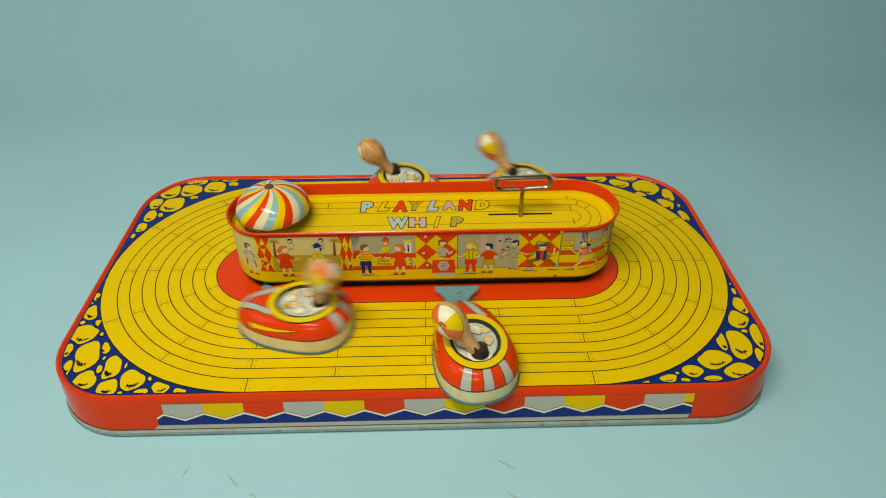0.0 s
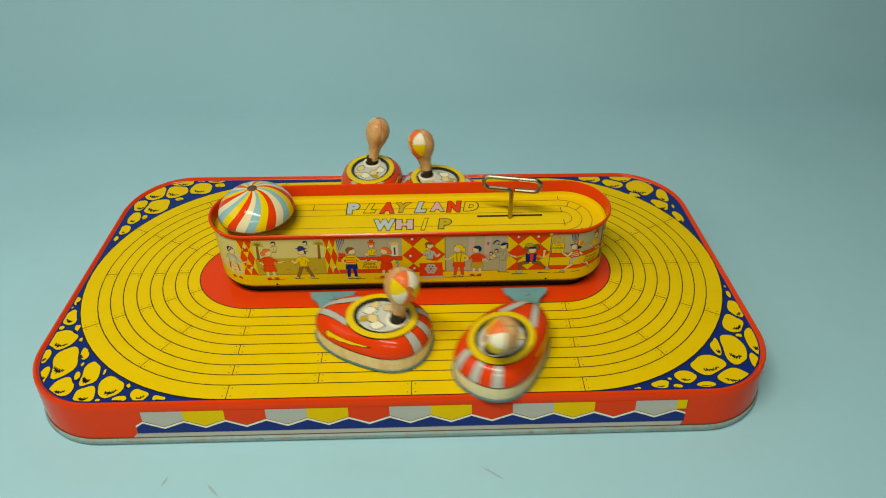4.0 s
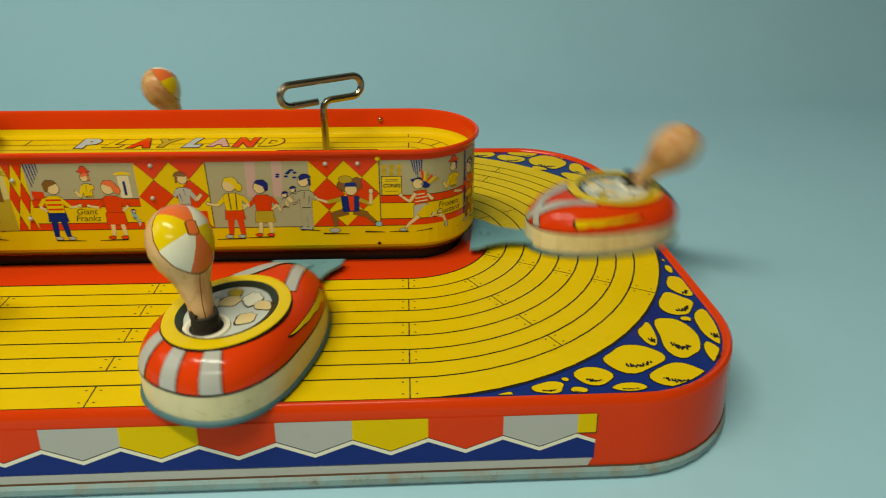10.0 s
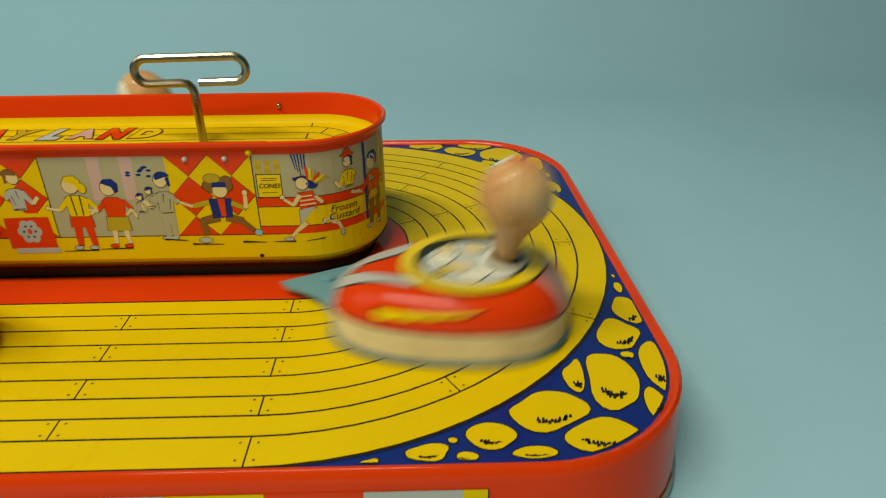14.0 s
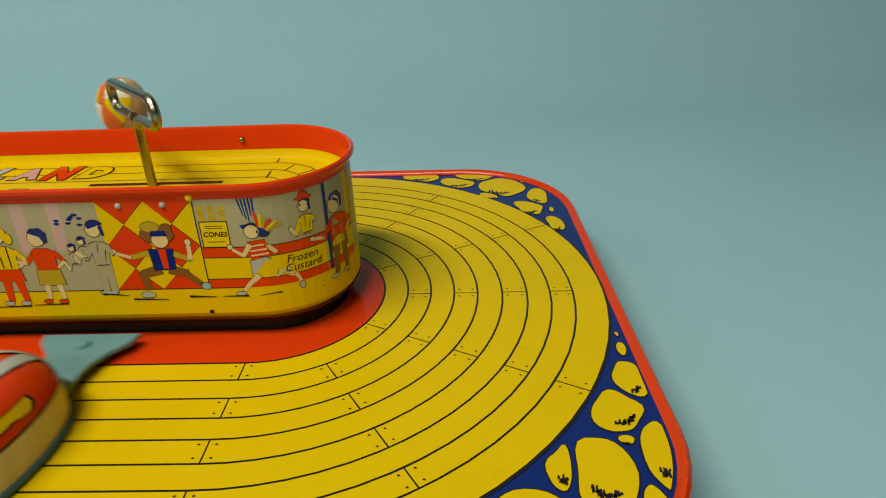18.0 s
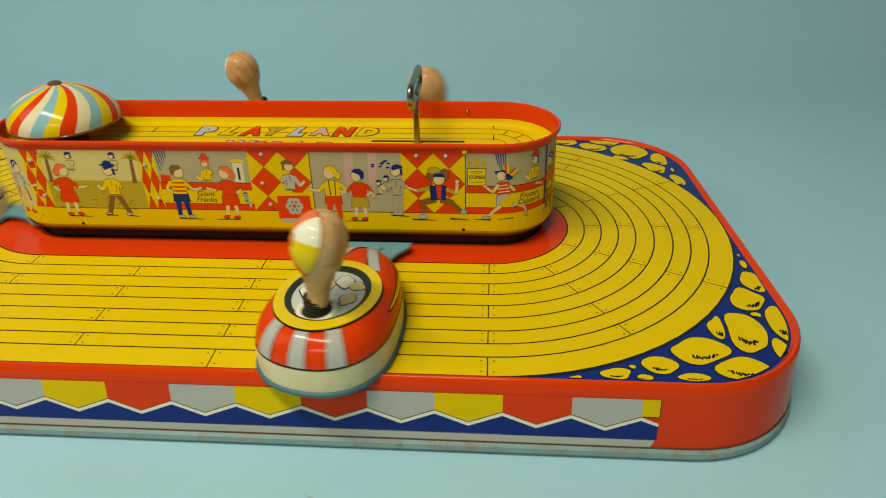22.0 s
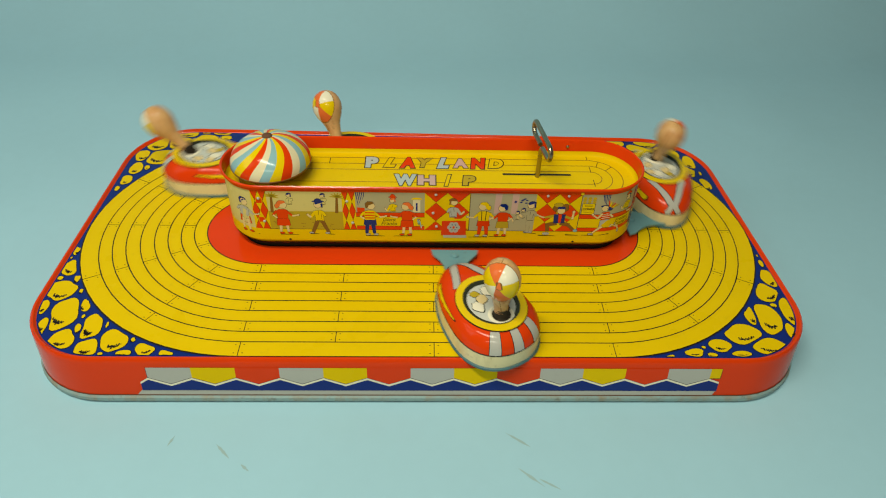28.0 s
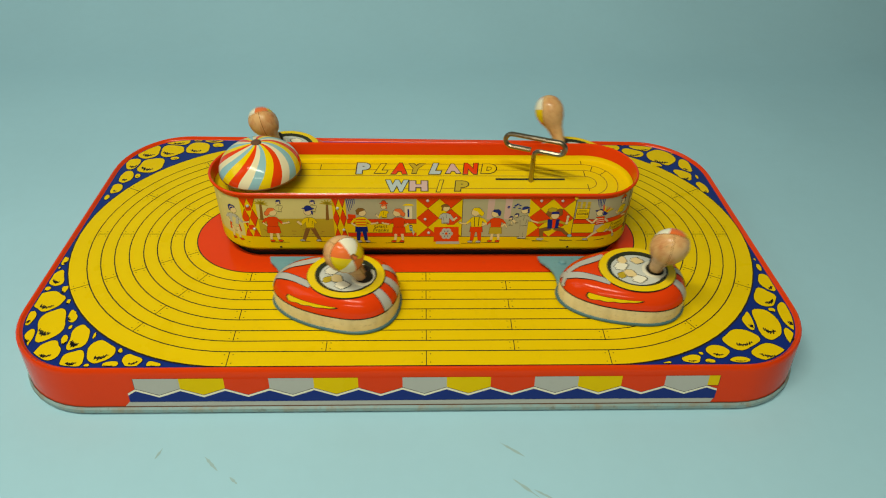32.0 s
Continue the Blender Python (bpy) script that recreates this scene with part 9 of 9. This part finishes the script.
# seconds, lean of the doll about its car's x and y axes
NODS = [
    [(0, 8, 8), (0.2, 8, -31), (0.4, 11, 3), (0.6, -2, 23), (0.8, 9, 14), (1, 4, -32), (1.2, 0, -29), (1.4, 7, -24), (1.6, 2, -28), (1.8, -16, -29), (2, -24, -32), (2.2, -15, -14), (2.4, -10, 4), (2.6, -15, 12), (2.8, -15, 19), (3, -24, 1), (3.2, 0, 24), (3.4, 22, 1), (3.6, 4, 3), (3.8, -1, 5), (4, -2, 3), (4.2, -2, 1), (4.4, -9, 5), (4.6, -23, 8), (4.8, -35, -5), (5, -16, 8), (5.2, -11, 34), (5.4, 17, 30), (5.6, 21, 12), (5.8, 3, -7), (6, -4, -20), (6.2, 2, -11), (6.4, -5, -3), (6.6, 1, -14), (6.8, 25, -12), (7, 12, 16), (7.2, -26, 28), (7.4, -49, 2), (7.6, -21, 6), (7.8, 14, 1), (8, 8, 0), (8.2, 1, 10), (8.4, -4, 6), (8.6, -2, 1), (8.8, -5, 4), (9, -15, 9), (9.2, -23, 6), (9.4, -24, -1), (9.6, -23, 16), (9.8, -1, -4), (10, 0, -32), (10.2, -5, -9), (10.4, 3, 13), (10.6, -3, 10), (10.8, -21, -3), (11, -20, -20), (11.2, -8, -8), (11.4, 0, 17), (11.6, -5, 42), (11.8, -51, 14), (12, -44, 0), (12.2, -8, -1), (12.4, -2, 2), (12.6, 0, 2), (12.8, 0, 12), (13, 0, 20), (13.2, -3, 12), (13.4, -13, 8), (13.6, -22, 10), (13.8, -24, 2), (14, -23, 6), (14.2, -10, 20), (14.4, 12, 8), (14.6, 8, 0), (14.8, 6, 3), (15, 9, 4), (15.2, 1, 8), (15.4, -7, 6), (15.6, -4, 2), (15.8, -6, 4), (16, -11, 9), (16.2, -14, 20), (16.4, -12, 21), (16.6, -22, 9), (16.8, -4, 21), (17, 18, 5), (17.2, 6, 0), (17.4, 1, 5), (17.6, -1, 4), (17.8, -2, 2), (18, -2, 1), (18.2, -10, 6), (18.4, -19, 9), (18.6, -24, 4), (18.8, -24, 3), (19, -17, 17), (19.2, 4, 15), (19.4, 9, 3), (19.6, 3, 1), (19.8, -4, 21), (20, -4, 44), (20.2, -4, 26), (20.4, -18, 6), (20.6, -25, -8), (20.8, -19, -23), (21, 4, -32), (21.2, 6, 11), (21.4, -9, 30), (21.6, -28, 8), (21.8, -6, 12), (22, -8, -4), (22.2, -17, -1), (22.4, -6, -2), (22.6, 3, -3), (22.8, 4, -14), (23, 8, -32), (23.2, 2, -15), (23.4, -6, 10), (23.6, -28, 7), (23.8, -11, -31), (24, 0, -24), (24.2, 6, 16), (24.4, 25, 23), (24.6, 18, 10), (24.8, 3, -8), (25, -8, -24), (25.2, -1, -8), (25.4, 8, 5), (25.6, 0, 6), (25.8, -7, 5), (26, -3, 1), (26.2, -2, 2), (26.4, -6, 5), (26.6, -8, 9), (26.8, -10, 22), (27, -12, 21), (27.2, -20, 13), (27.4, -1, 20), (27.6, 13, 7), (27.8, 8, -4), (28, 4, -4), (28.2, 1, 0), (28.4, -3, 6), (28.6, -5, 7), (28.8, 2, -3), (29, 8, -12), (29.2, -10, -5), (29.4, -19, -10), (29.6, 3, -16), (29.8, 7, -11), (30, 4, -8), (30.2, 17, -15), (30.4, 33, -20), (30.6, 37, -22), (30.8, 16, -25), (31, -4, -24), (31.2, 9, -11), (31.4, 22, -3), (31.6, 11, -4), (31.8, -8, -8), (32, -28, -8)],
    [(0, 32, -32), (0.2, 27, -25), (0.4, 10, -14), (0.6, 0, -24), (0.8, 4, -32), (1, 8, -36), (1.2, 16, -13), (1.4, -15, 17), (1.6, -24, 1), (1.8, -9, -9), (2, 16, -12), (2.2, 22, -8), (2.4, 17, -5), (2.6, 13, 3), (2.8, 6, 8), (3, -9, 10), (3.2, -9, 6), (3.4, -12, 10), (3.6, -15, 18), (3.8, -22, 10), (4, -20, 14), (4.2, 16, 18), (4.4, 12, -2), (4.6, 3, 1), (4.8, 4, -9), (5, 4, -20), (5.2, -1, -15), (5.4, -9, -10), (5.6, -10, -11), (5.8, -11, 8), (6, -32, 20), (6.2, -43, 10), (6.4, -25, 12), (6.6, 9, 3), (6.8, 9, -26), (7, -4, -36), (7.2, -13, -15), (7.4, -30, -1), (7.6, -38, -13), (7.8, -35, -44), (8, 20, -40), (8.2, 10, 28), (8.4, -42, 19), (8.6, -18, 19), (8.8, 18, -5), (9, 4, -24), (9.2, -6, -9), (9.4, -5, 0), (9.6, -2, 2), (9.8, -4, 3), (10, -14, 9), (10.2, -22, 9), (10.4, -24, -1), (10.6, -21, 6), (10.8, 4, -2), (11, 0, -40), (11.2, -12, -17), (11.4, -2, 7), (11.6, 2, 12), (11.8, -2, 15), (12, 8, 16), (12.2, -3, 34), (12.4, -44, 21), (12.6, -34, -7), (12.8, -14, -23), (13, -12, 8), (13.2, 24, -8), (13.4, 13, -6), (13.6, 1, 5), (13.8, -2, 4), (14, -3, 2), (14.2, -1, 1), (14.4, -8, 5), (14.6, -17, 8), (14.8, -23, 7), (15, -24, 1), (15.2, -20, 13), (15.4, -1, 17), (15.6, 12, 3), (15.8, 6, 0), (16, 6, 4), (16.2, 8, 4), (16.4, -1, 9), (16.6, -7, 5), (16.8, -6, 11), (17, -12, 24), (17.2, -16, 21), (17.4, -14, 20), (17.6, -21, 11), (17.8, -17, 17), (18, 16, 16), (18.2, 11, -1), (18.4, 2, 4), (18.6, 0, 4), (18.8, -3, 2), (19, -1, 0), (19.2, -1, 0), (19.4, -6, 2), (19.6, -11, 5), (19.8, -18, 13), (20, -23, 7), (20.2, -23, 5), (20.4, -18, 16), (20.6, 11, 10), (20.8, 17, -21), (21, 4, -36), (21.2, -1, -10), (21.4, -3, 11), (21.6, -3, 10), (21.8, -3, 9), (22, -12, 20), (22.2, -25, 30), (22.4, -28, 23), (22.6, -24, 8), (22.8, -18, -6), (23, 12, 4), (23.2, 27, -10), (23.4, 17, -5), (23.6, 17, -13), (23.8, 18, -23), (24, 20, -32), (24.2, 5, -36), (24.4, -11, -38), (24.6, -9, -42), (24.8, 18, -31), (25, 40, 8), (25.2, -4, 38), (25.4, -28, 16), (25.6, -17, 17), (25.8, 0, 15), (26, 9, 4), (26.2, 6, 0), (26.4, 4, 2), (26.6, 7, 4), (26.8, 6, 5), (27, -4, 9), (27.2, -5, 3), (27.4, -2, 1), (27.6, -11, 3), (27.8, -18, -11), (28, 4, -24), (28.2, 14, 4), (28.4, 2, 20), (28.6, -19, 9), (28.8, -5, 4), (29, 16, -12), (29.2, 7, -21), (29.4, 1, -15), (29.6, 2, -13), (29.8, 7, -15), (30, 12, -16), (30.2, 12, -14), (30.4, 11, -12), (30.6, 10, -15), (30.8, 15, -19), (31, 20, -24), (31.2, 19, -20), (31.4, 17, -16), (31.6, 20, -16), (31.8, 20, -18), (32, 20, -20)],
    [(0, -4, 40), (0.2, -28, 22), (0.4, -27, 17), (0.6, -29, 16), (0.8, -35, -12), (1, -16, -16), (1.2, -11, -16), (1.4, -17, 5), (1.6, -11, 16), (1.8, 1, 7), (2, 12, -4), (2.2, 6, 3), (2.4, -7, 13), (2.6, -21, 11), (2.8, -24, -3), (3, -24, -1), (3.2, -10, 22), (3.4, 17, 4), (3.6, 7, 1), (3.8, 3, 5), (4, -1, 5), (4.2, 0, 3), (4.4, -3, 3), (4.6, -13, 2), (4.8, 2, -9), (5, 24, -4), (5.2, -6, 9), (5.4, -16, 18), (5.6, 25, 15), (5.8, 20, -18), (6, 8, -32), (6.2, 2, -18), (6.4, 4, -4), (6.6, 4, 2), (6.8, -9, 10), (7, -21, 7), (7.2, -24, 2), (7.4, -24, 0), (7.6, -20, 16), (7.8, 8, -8), (8, 0, -28), (8.2, -1, -1), (8.4, 3, 17), (8.6, 9, 13), (8.8, 4, -3), (9, -12, -4), (9.2, -25, 22), (9.4, -34, 31), (9.6, -37, -6), (9.8, -8, -8), (10, 20, -16), (10.2, 3, -18), (10.4, -6, -2), (10.6, -1, 2), (10.8, 3, 1), (11, -1, 3), (11.2, -12, 8), (11.4, -21, 9), (11.6, -27, 3), (11.8, -22, -18), (12, 0, -28), (12.2, 12, -20), (12.4, 2, -5), (12.6, 2, 2), (12.8, -7, -16), (13, -16, -36), (13.2, -7, -17), (13.4, -9, 12), (13.6, -24, 6), (13.8, -5, -1), (14, 20, -4), (14.2, -4, 14), (14.4, 2, 25), (14.6, 17, 6), (14.8, 5, 0), (15, -2, 3), (15.2, -2, 2), (15.4, 2, 1), (15.6, 0, 1), (15.8, -7, 4), (16, -16, 8), (16.2, -22, 9), (16.4, -24, 2), (16.6, -22, 14), (16.8, -22, 41), (17, -4, 48), (17.2, 11, 35), (17.4, 23, 28), (17.6, 31, 12), (17.8, 20, 5), (18, 12, 0), (18.2, 4, 2), (18.4, -17, 9), (18.6, -15, -6), (18.8, 4, -18), (19, 28, -20), (19.2, 17, 15), (19.4, 13, 19), (19.6, 10, 3), (19.8, 8, -1), (20, 8, 0), (20.2, 3, 1), (20.4, -2, 2), (20.6, 0, 1), (20.8, -2, 2), (21, -13, 8), (21.2, -22, 10), (21.4, -24, 1), (21.6, -25, 14), (21.8, -12, 7), (22, -8, -20), (22.2, -13, -1), (22.4, -8, 20), (22.6, 5, 22), (22.8, 18, 14), (23, 16, 8), (23.2, 10, 5), (23.4, -2, 13), (23.6, -18, 12), (23.8, -5, 2), (24, 20, -4), (24.2, 8, 16), (24.4, 17, 32), (24.6, 33, 14), (24.8, 24, -2), (25, 20, -12), (25.2, 6, -4), (25.4, 1, 2), (25.6, -2, 0), (25.8, -3, 0), (26, 1, 0), (26.2, 1, 1), (26.4, -4, 5), (26.6, -16, 8), (26.8, -21, 11), (27, -21, 11), (27.2, -10, 22), (27.4, 9, 14), (27.6, 9, 5), (27.8, 9, 11), (28, 20, 16), (28.2, 14, 23), (28.4, 25, 23), (28.6, 31, 16), (28.8, 23, 16), (29, 24, 20), (29.2, 32, 16), (29.4, 23, 19), (29.6, 19, 20), (29.8, 11, 26), (30, -4, 32), (30.2, 1, 24), (30.4, 13, 16), (30.6, 19, 13), (30.8, 20, -2), (31, 24, -12), (31.2, 24, -1), (31.4, 19, 12), (31.6, 6, 15), (31.8, 10, 8), (32, 20, -4)],
    [(0, -28, 20), (0.2, 0, 20), (0.4, 4, 11), (0.6, 9, -8), (0.8, 22, -32), (1, 36, -12), (1.2, 13, 33), (1.4, -12, 47), (1.6, -16, 21), (1.8, 16, 8), (2, 20, -12), (2.2, 2, -1), (2.4, -4, 3), (2.6, -2, 0), (2.8, 2, 0), (3, -7, 8), (3.2, -22, 10), (3.4, -24, -3), (3.6, -24, 4), (3.8, 9, 22), (4, 12, 1), (4.2, 2, 2), (4.4, 6, 2), (4.6, 8, 5), (4.8, 12, 10), (5, 24, 12), (5.2, 13, 36), (5.4, -47, 41), (5.6, -57, -17), (5.8, -25, -32), (6, 8, 28), (6.2, 37, 39), (6.4, 62, -9), (6.6, 22, -32), (6.8, -4, -26), (7, -20, -12), (7.2, -17, -2), (7.4, -13, 4), (7.6, -16, 10), (7.8, -24, 3), (8, -24, -3), (8.2, -14, 19), (8.4, 17, 9), (8.6, 3, 2), (8.8, -1, 5), (9, 4, 4), (9.2, -12, 2), (9.4, -13, -10), (9.6, -9, -19), (9.8, 22, -28), (10, 32, 12), (10.2, -11, 41), (10.4, -56, 7), (10.6, -19, 6), (10.8, -19, -6), (11, -36, 8), (11.2, -25, 15), (11.4, -11, 6), (11.6, -1, 1), (11.8, -5, 4), (12, -17, 10), (12.2, -24, 3), (12.4, -24, -1), (12.6, -15, 17), (12.8, 16, -12), (13, 4, -40), (13.2, -3, -15), (13.4, 4, 12), (13.6, 3, 21), (13.8, -6, 29), (14, -4, 36), (14.2, -12, 27), (14.4, -17, 13), (14.6, -14, 20), (14.8, -17, 16), (15, -18, 15), (15.2, 13, 17), (15.4, 11, 0), (15.6, 1, 2), (15.8, 2, 2), (16, 0, 2), (16.2, -2, 2), (16.4, -1, 1), (16.6, -7, 5), (16.8, -17, 9), (17, -23, 6), (17.2, -24, 0), (17.4, -20, 14), (17.6, 21, 11), (17.8, 13, 0), (18, 8, 5), (18.2, -1, 10), (18.4, -6, 5), (18.6, -8, -1), (18.8, -3, 15), (19, -12, 32), (19.2, -13, 19), (19.4, -6, 10), (19.6, 1, 14), (19.8, 3, 9), (20, 4, 12), (20.2, 1, 21), (20.4, 18, 14), (20.6, 10, -3), (20.8, -3, -3), (21, -8, 0), (21.2, -9, 0), (21.4, -4, 2), (21.6, -5, 3), (21.8, -13, 10), (22, -22, 8), (22.2, -24, 2), (22.4, -21, 12), (22.6, 13, 18), (22.8, 10, 3), (23, 8, 8), (23.2, 12, 13), (23.4, 18, 13), (23.6, 15, 14), (23.8, 13, 19), (24, 16, 28), (24.2, 8, 32), (24.4, -17, 33), (24.6, -29, 31), (24.8, -11, 22), (25, 4, 0), (25.2, 3, 1), (25.4, 2, 3), (25.6, 6, 0), (25.8, -1, 0), (26, -2, 0), (26.2, 2, 1), (26.4, 9, -1), (26.6, 2, 2), (26.8, 0, 4), (27, 1, 2), (27.2, -5, 4), (27.4, -10, 2), (27.6, -6, 6), (27.8, 0, 20), (28, 4, 36), (28.2, 3, 38), (28.4, -1, 32), (28.6, -1, 29), (28.8, 6, 25), (29, 16, 20), (29.2, 27, 20), (29.4, 31, 13), (29.6, 21, 14), (29.8, 23, 21), (30, 24, 32), (30.2, 26, 30), (30.4, 26, 27), (30.6, 25, 26), (30.8, 24, 27), (31, 24, 28), (31.2, 28, 20), (31.4, 30, 12), (31.6, 29, 6), (31.8, 17, 15), (32, 8, 28)],
]
KEY = [(0, 2), (1, 46), (1.7, 82), (2, 93), (2.5, 115), (4.3, 180), (5, 208), (6, 245), (6.6, 270), (7, 285), (8, 322), (9, 357), (10, 392), (11, 430), (11.5, 450), (12, 468), (13, 510), (14, 545), (16.5, 622), (17, 643), (17.5, 658), (18, 673), (19, 703), (20, 738), (21, 779), (21.9, 806), (23, 855), (24, 888), (25, 925), (25.5, 940), (27.5, 983), (28, 998), (29, 1025), (29.5, 1033), (30, 1037), (31, 1046), (32, 1060)]


def motions():
    for c, b, rows in zip(fleet, bodies, CARS):
        walk(c, [(t, upose(x, y, TOP, 0, 0, a)) for t, x, y, a, swing in rows])
        walk(b, [(t, upose(PIVOT, 0, 0, 0, 0, swing)) for t, x, y, a, swing in rows])
    for d, rows in zip(dolls, NODS):
        walk(d, [(t, upose(SPRING, 0, 0.275, rx, ry, 0)) for t, rx, ry in rows])
    walk(crank, [(t, upose(0.895, 0.037, FLOOR, 0, 0, a)) for t, a in KEY])


motions()
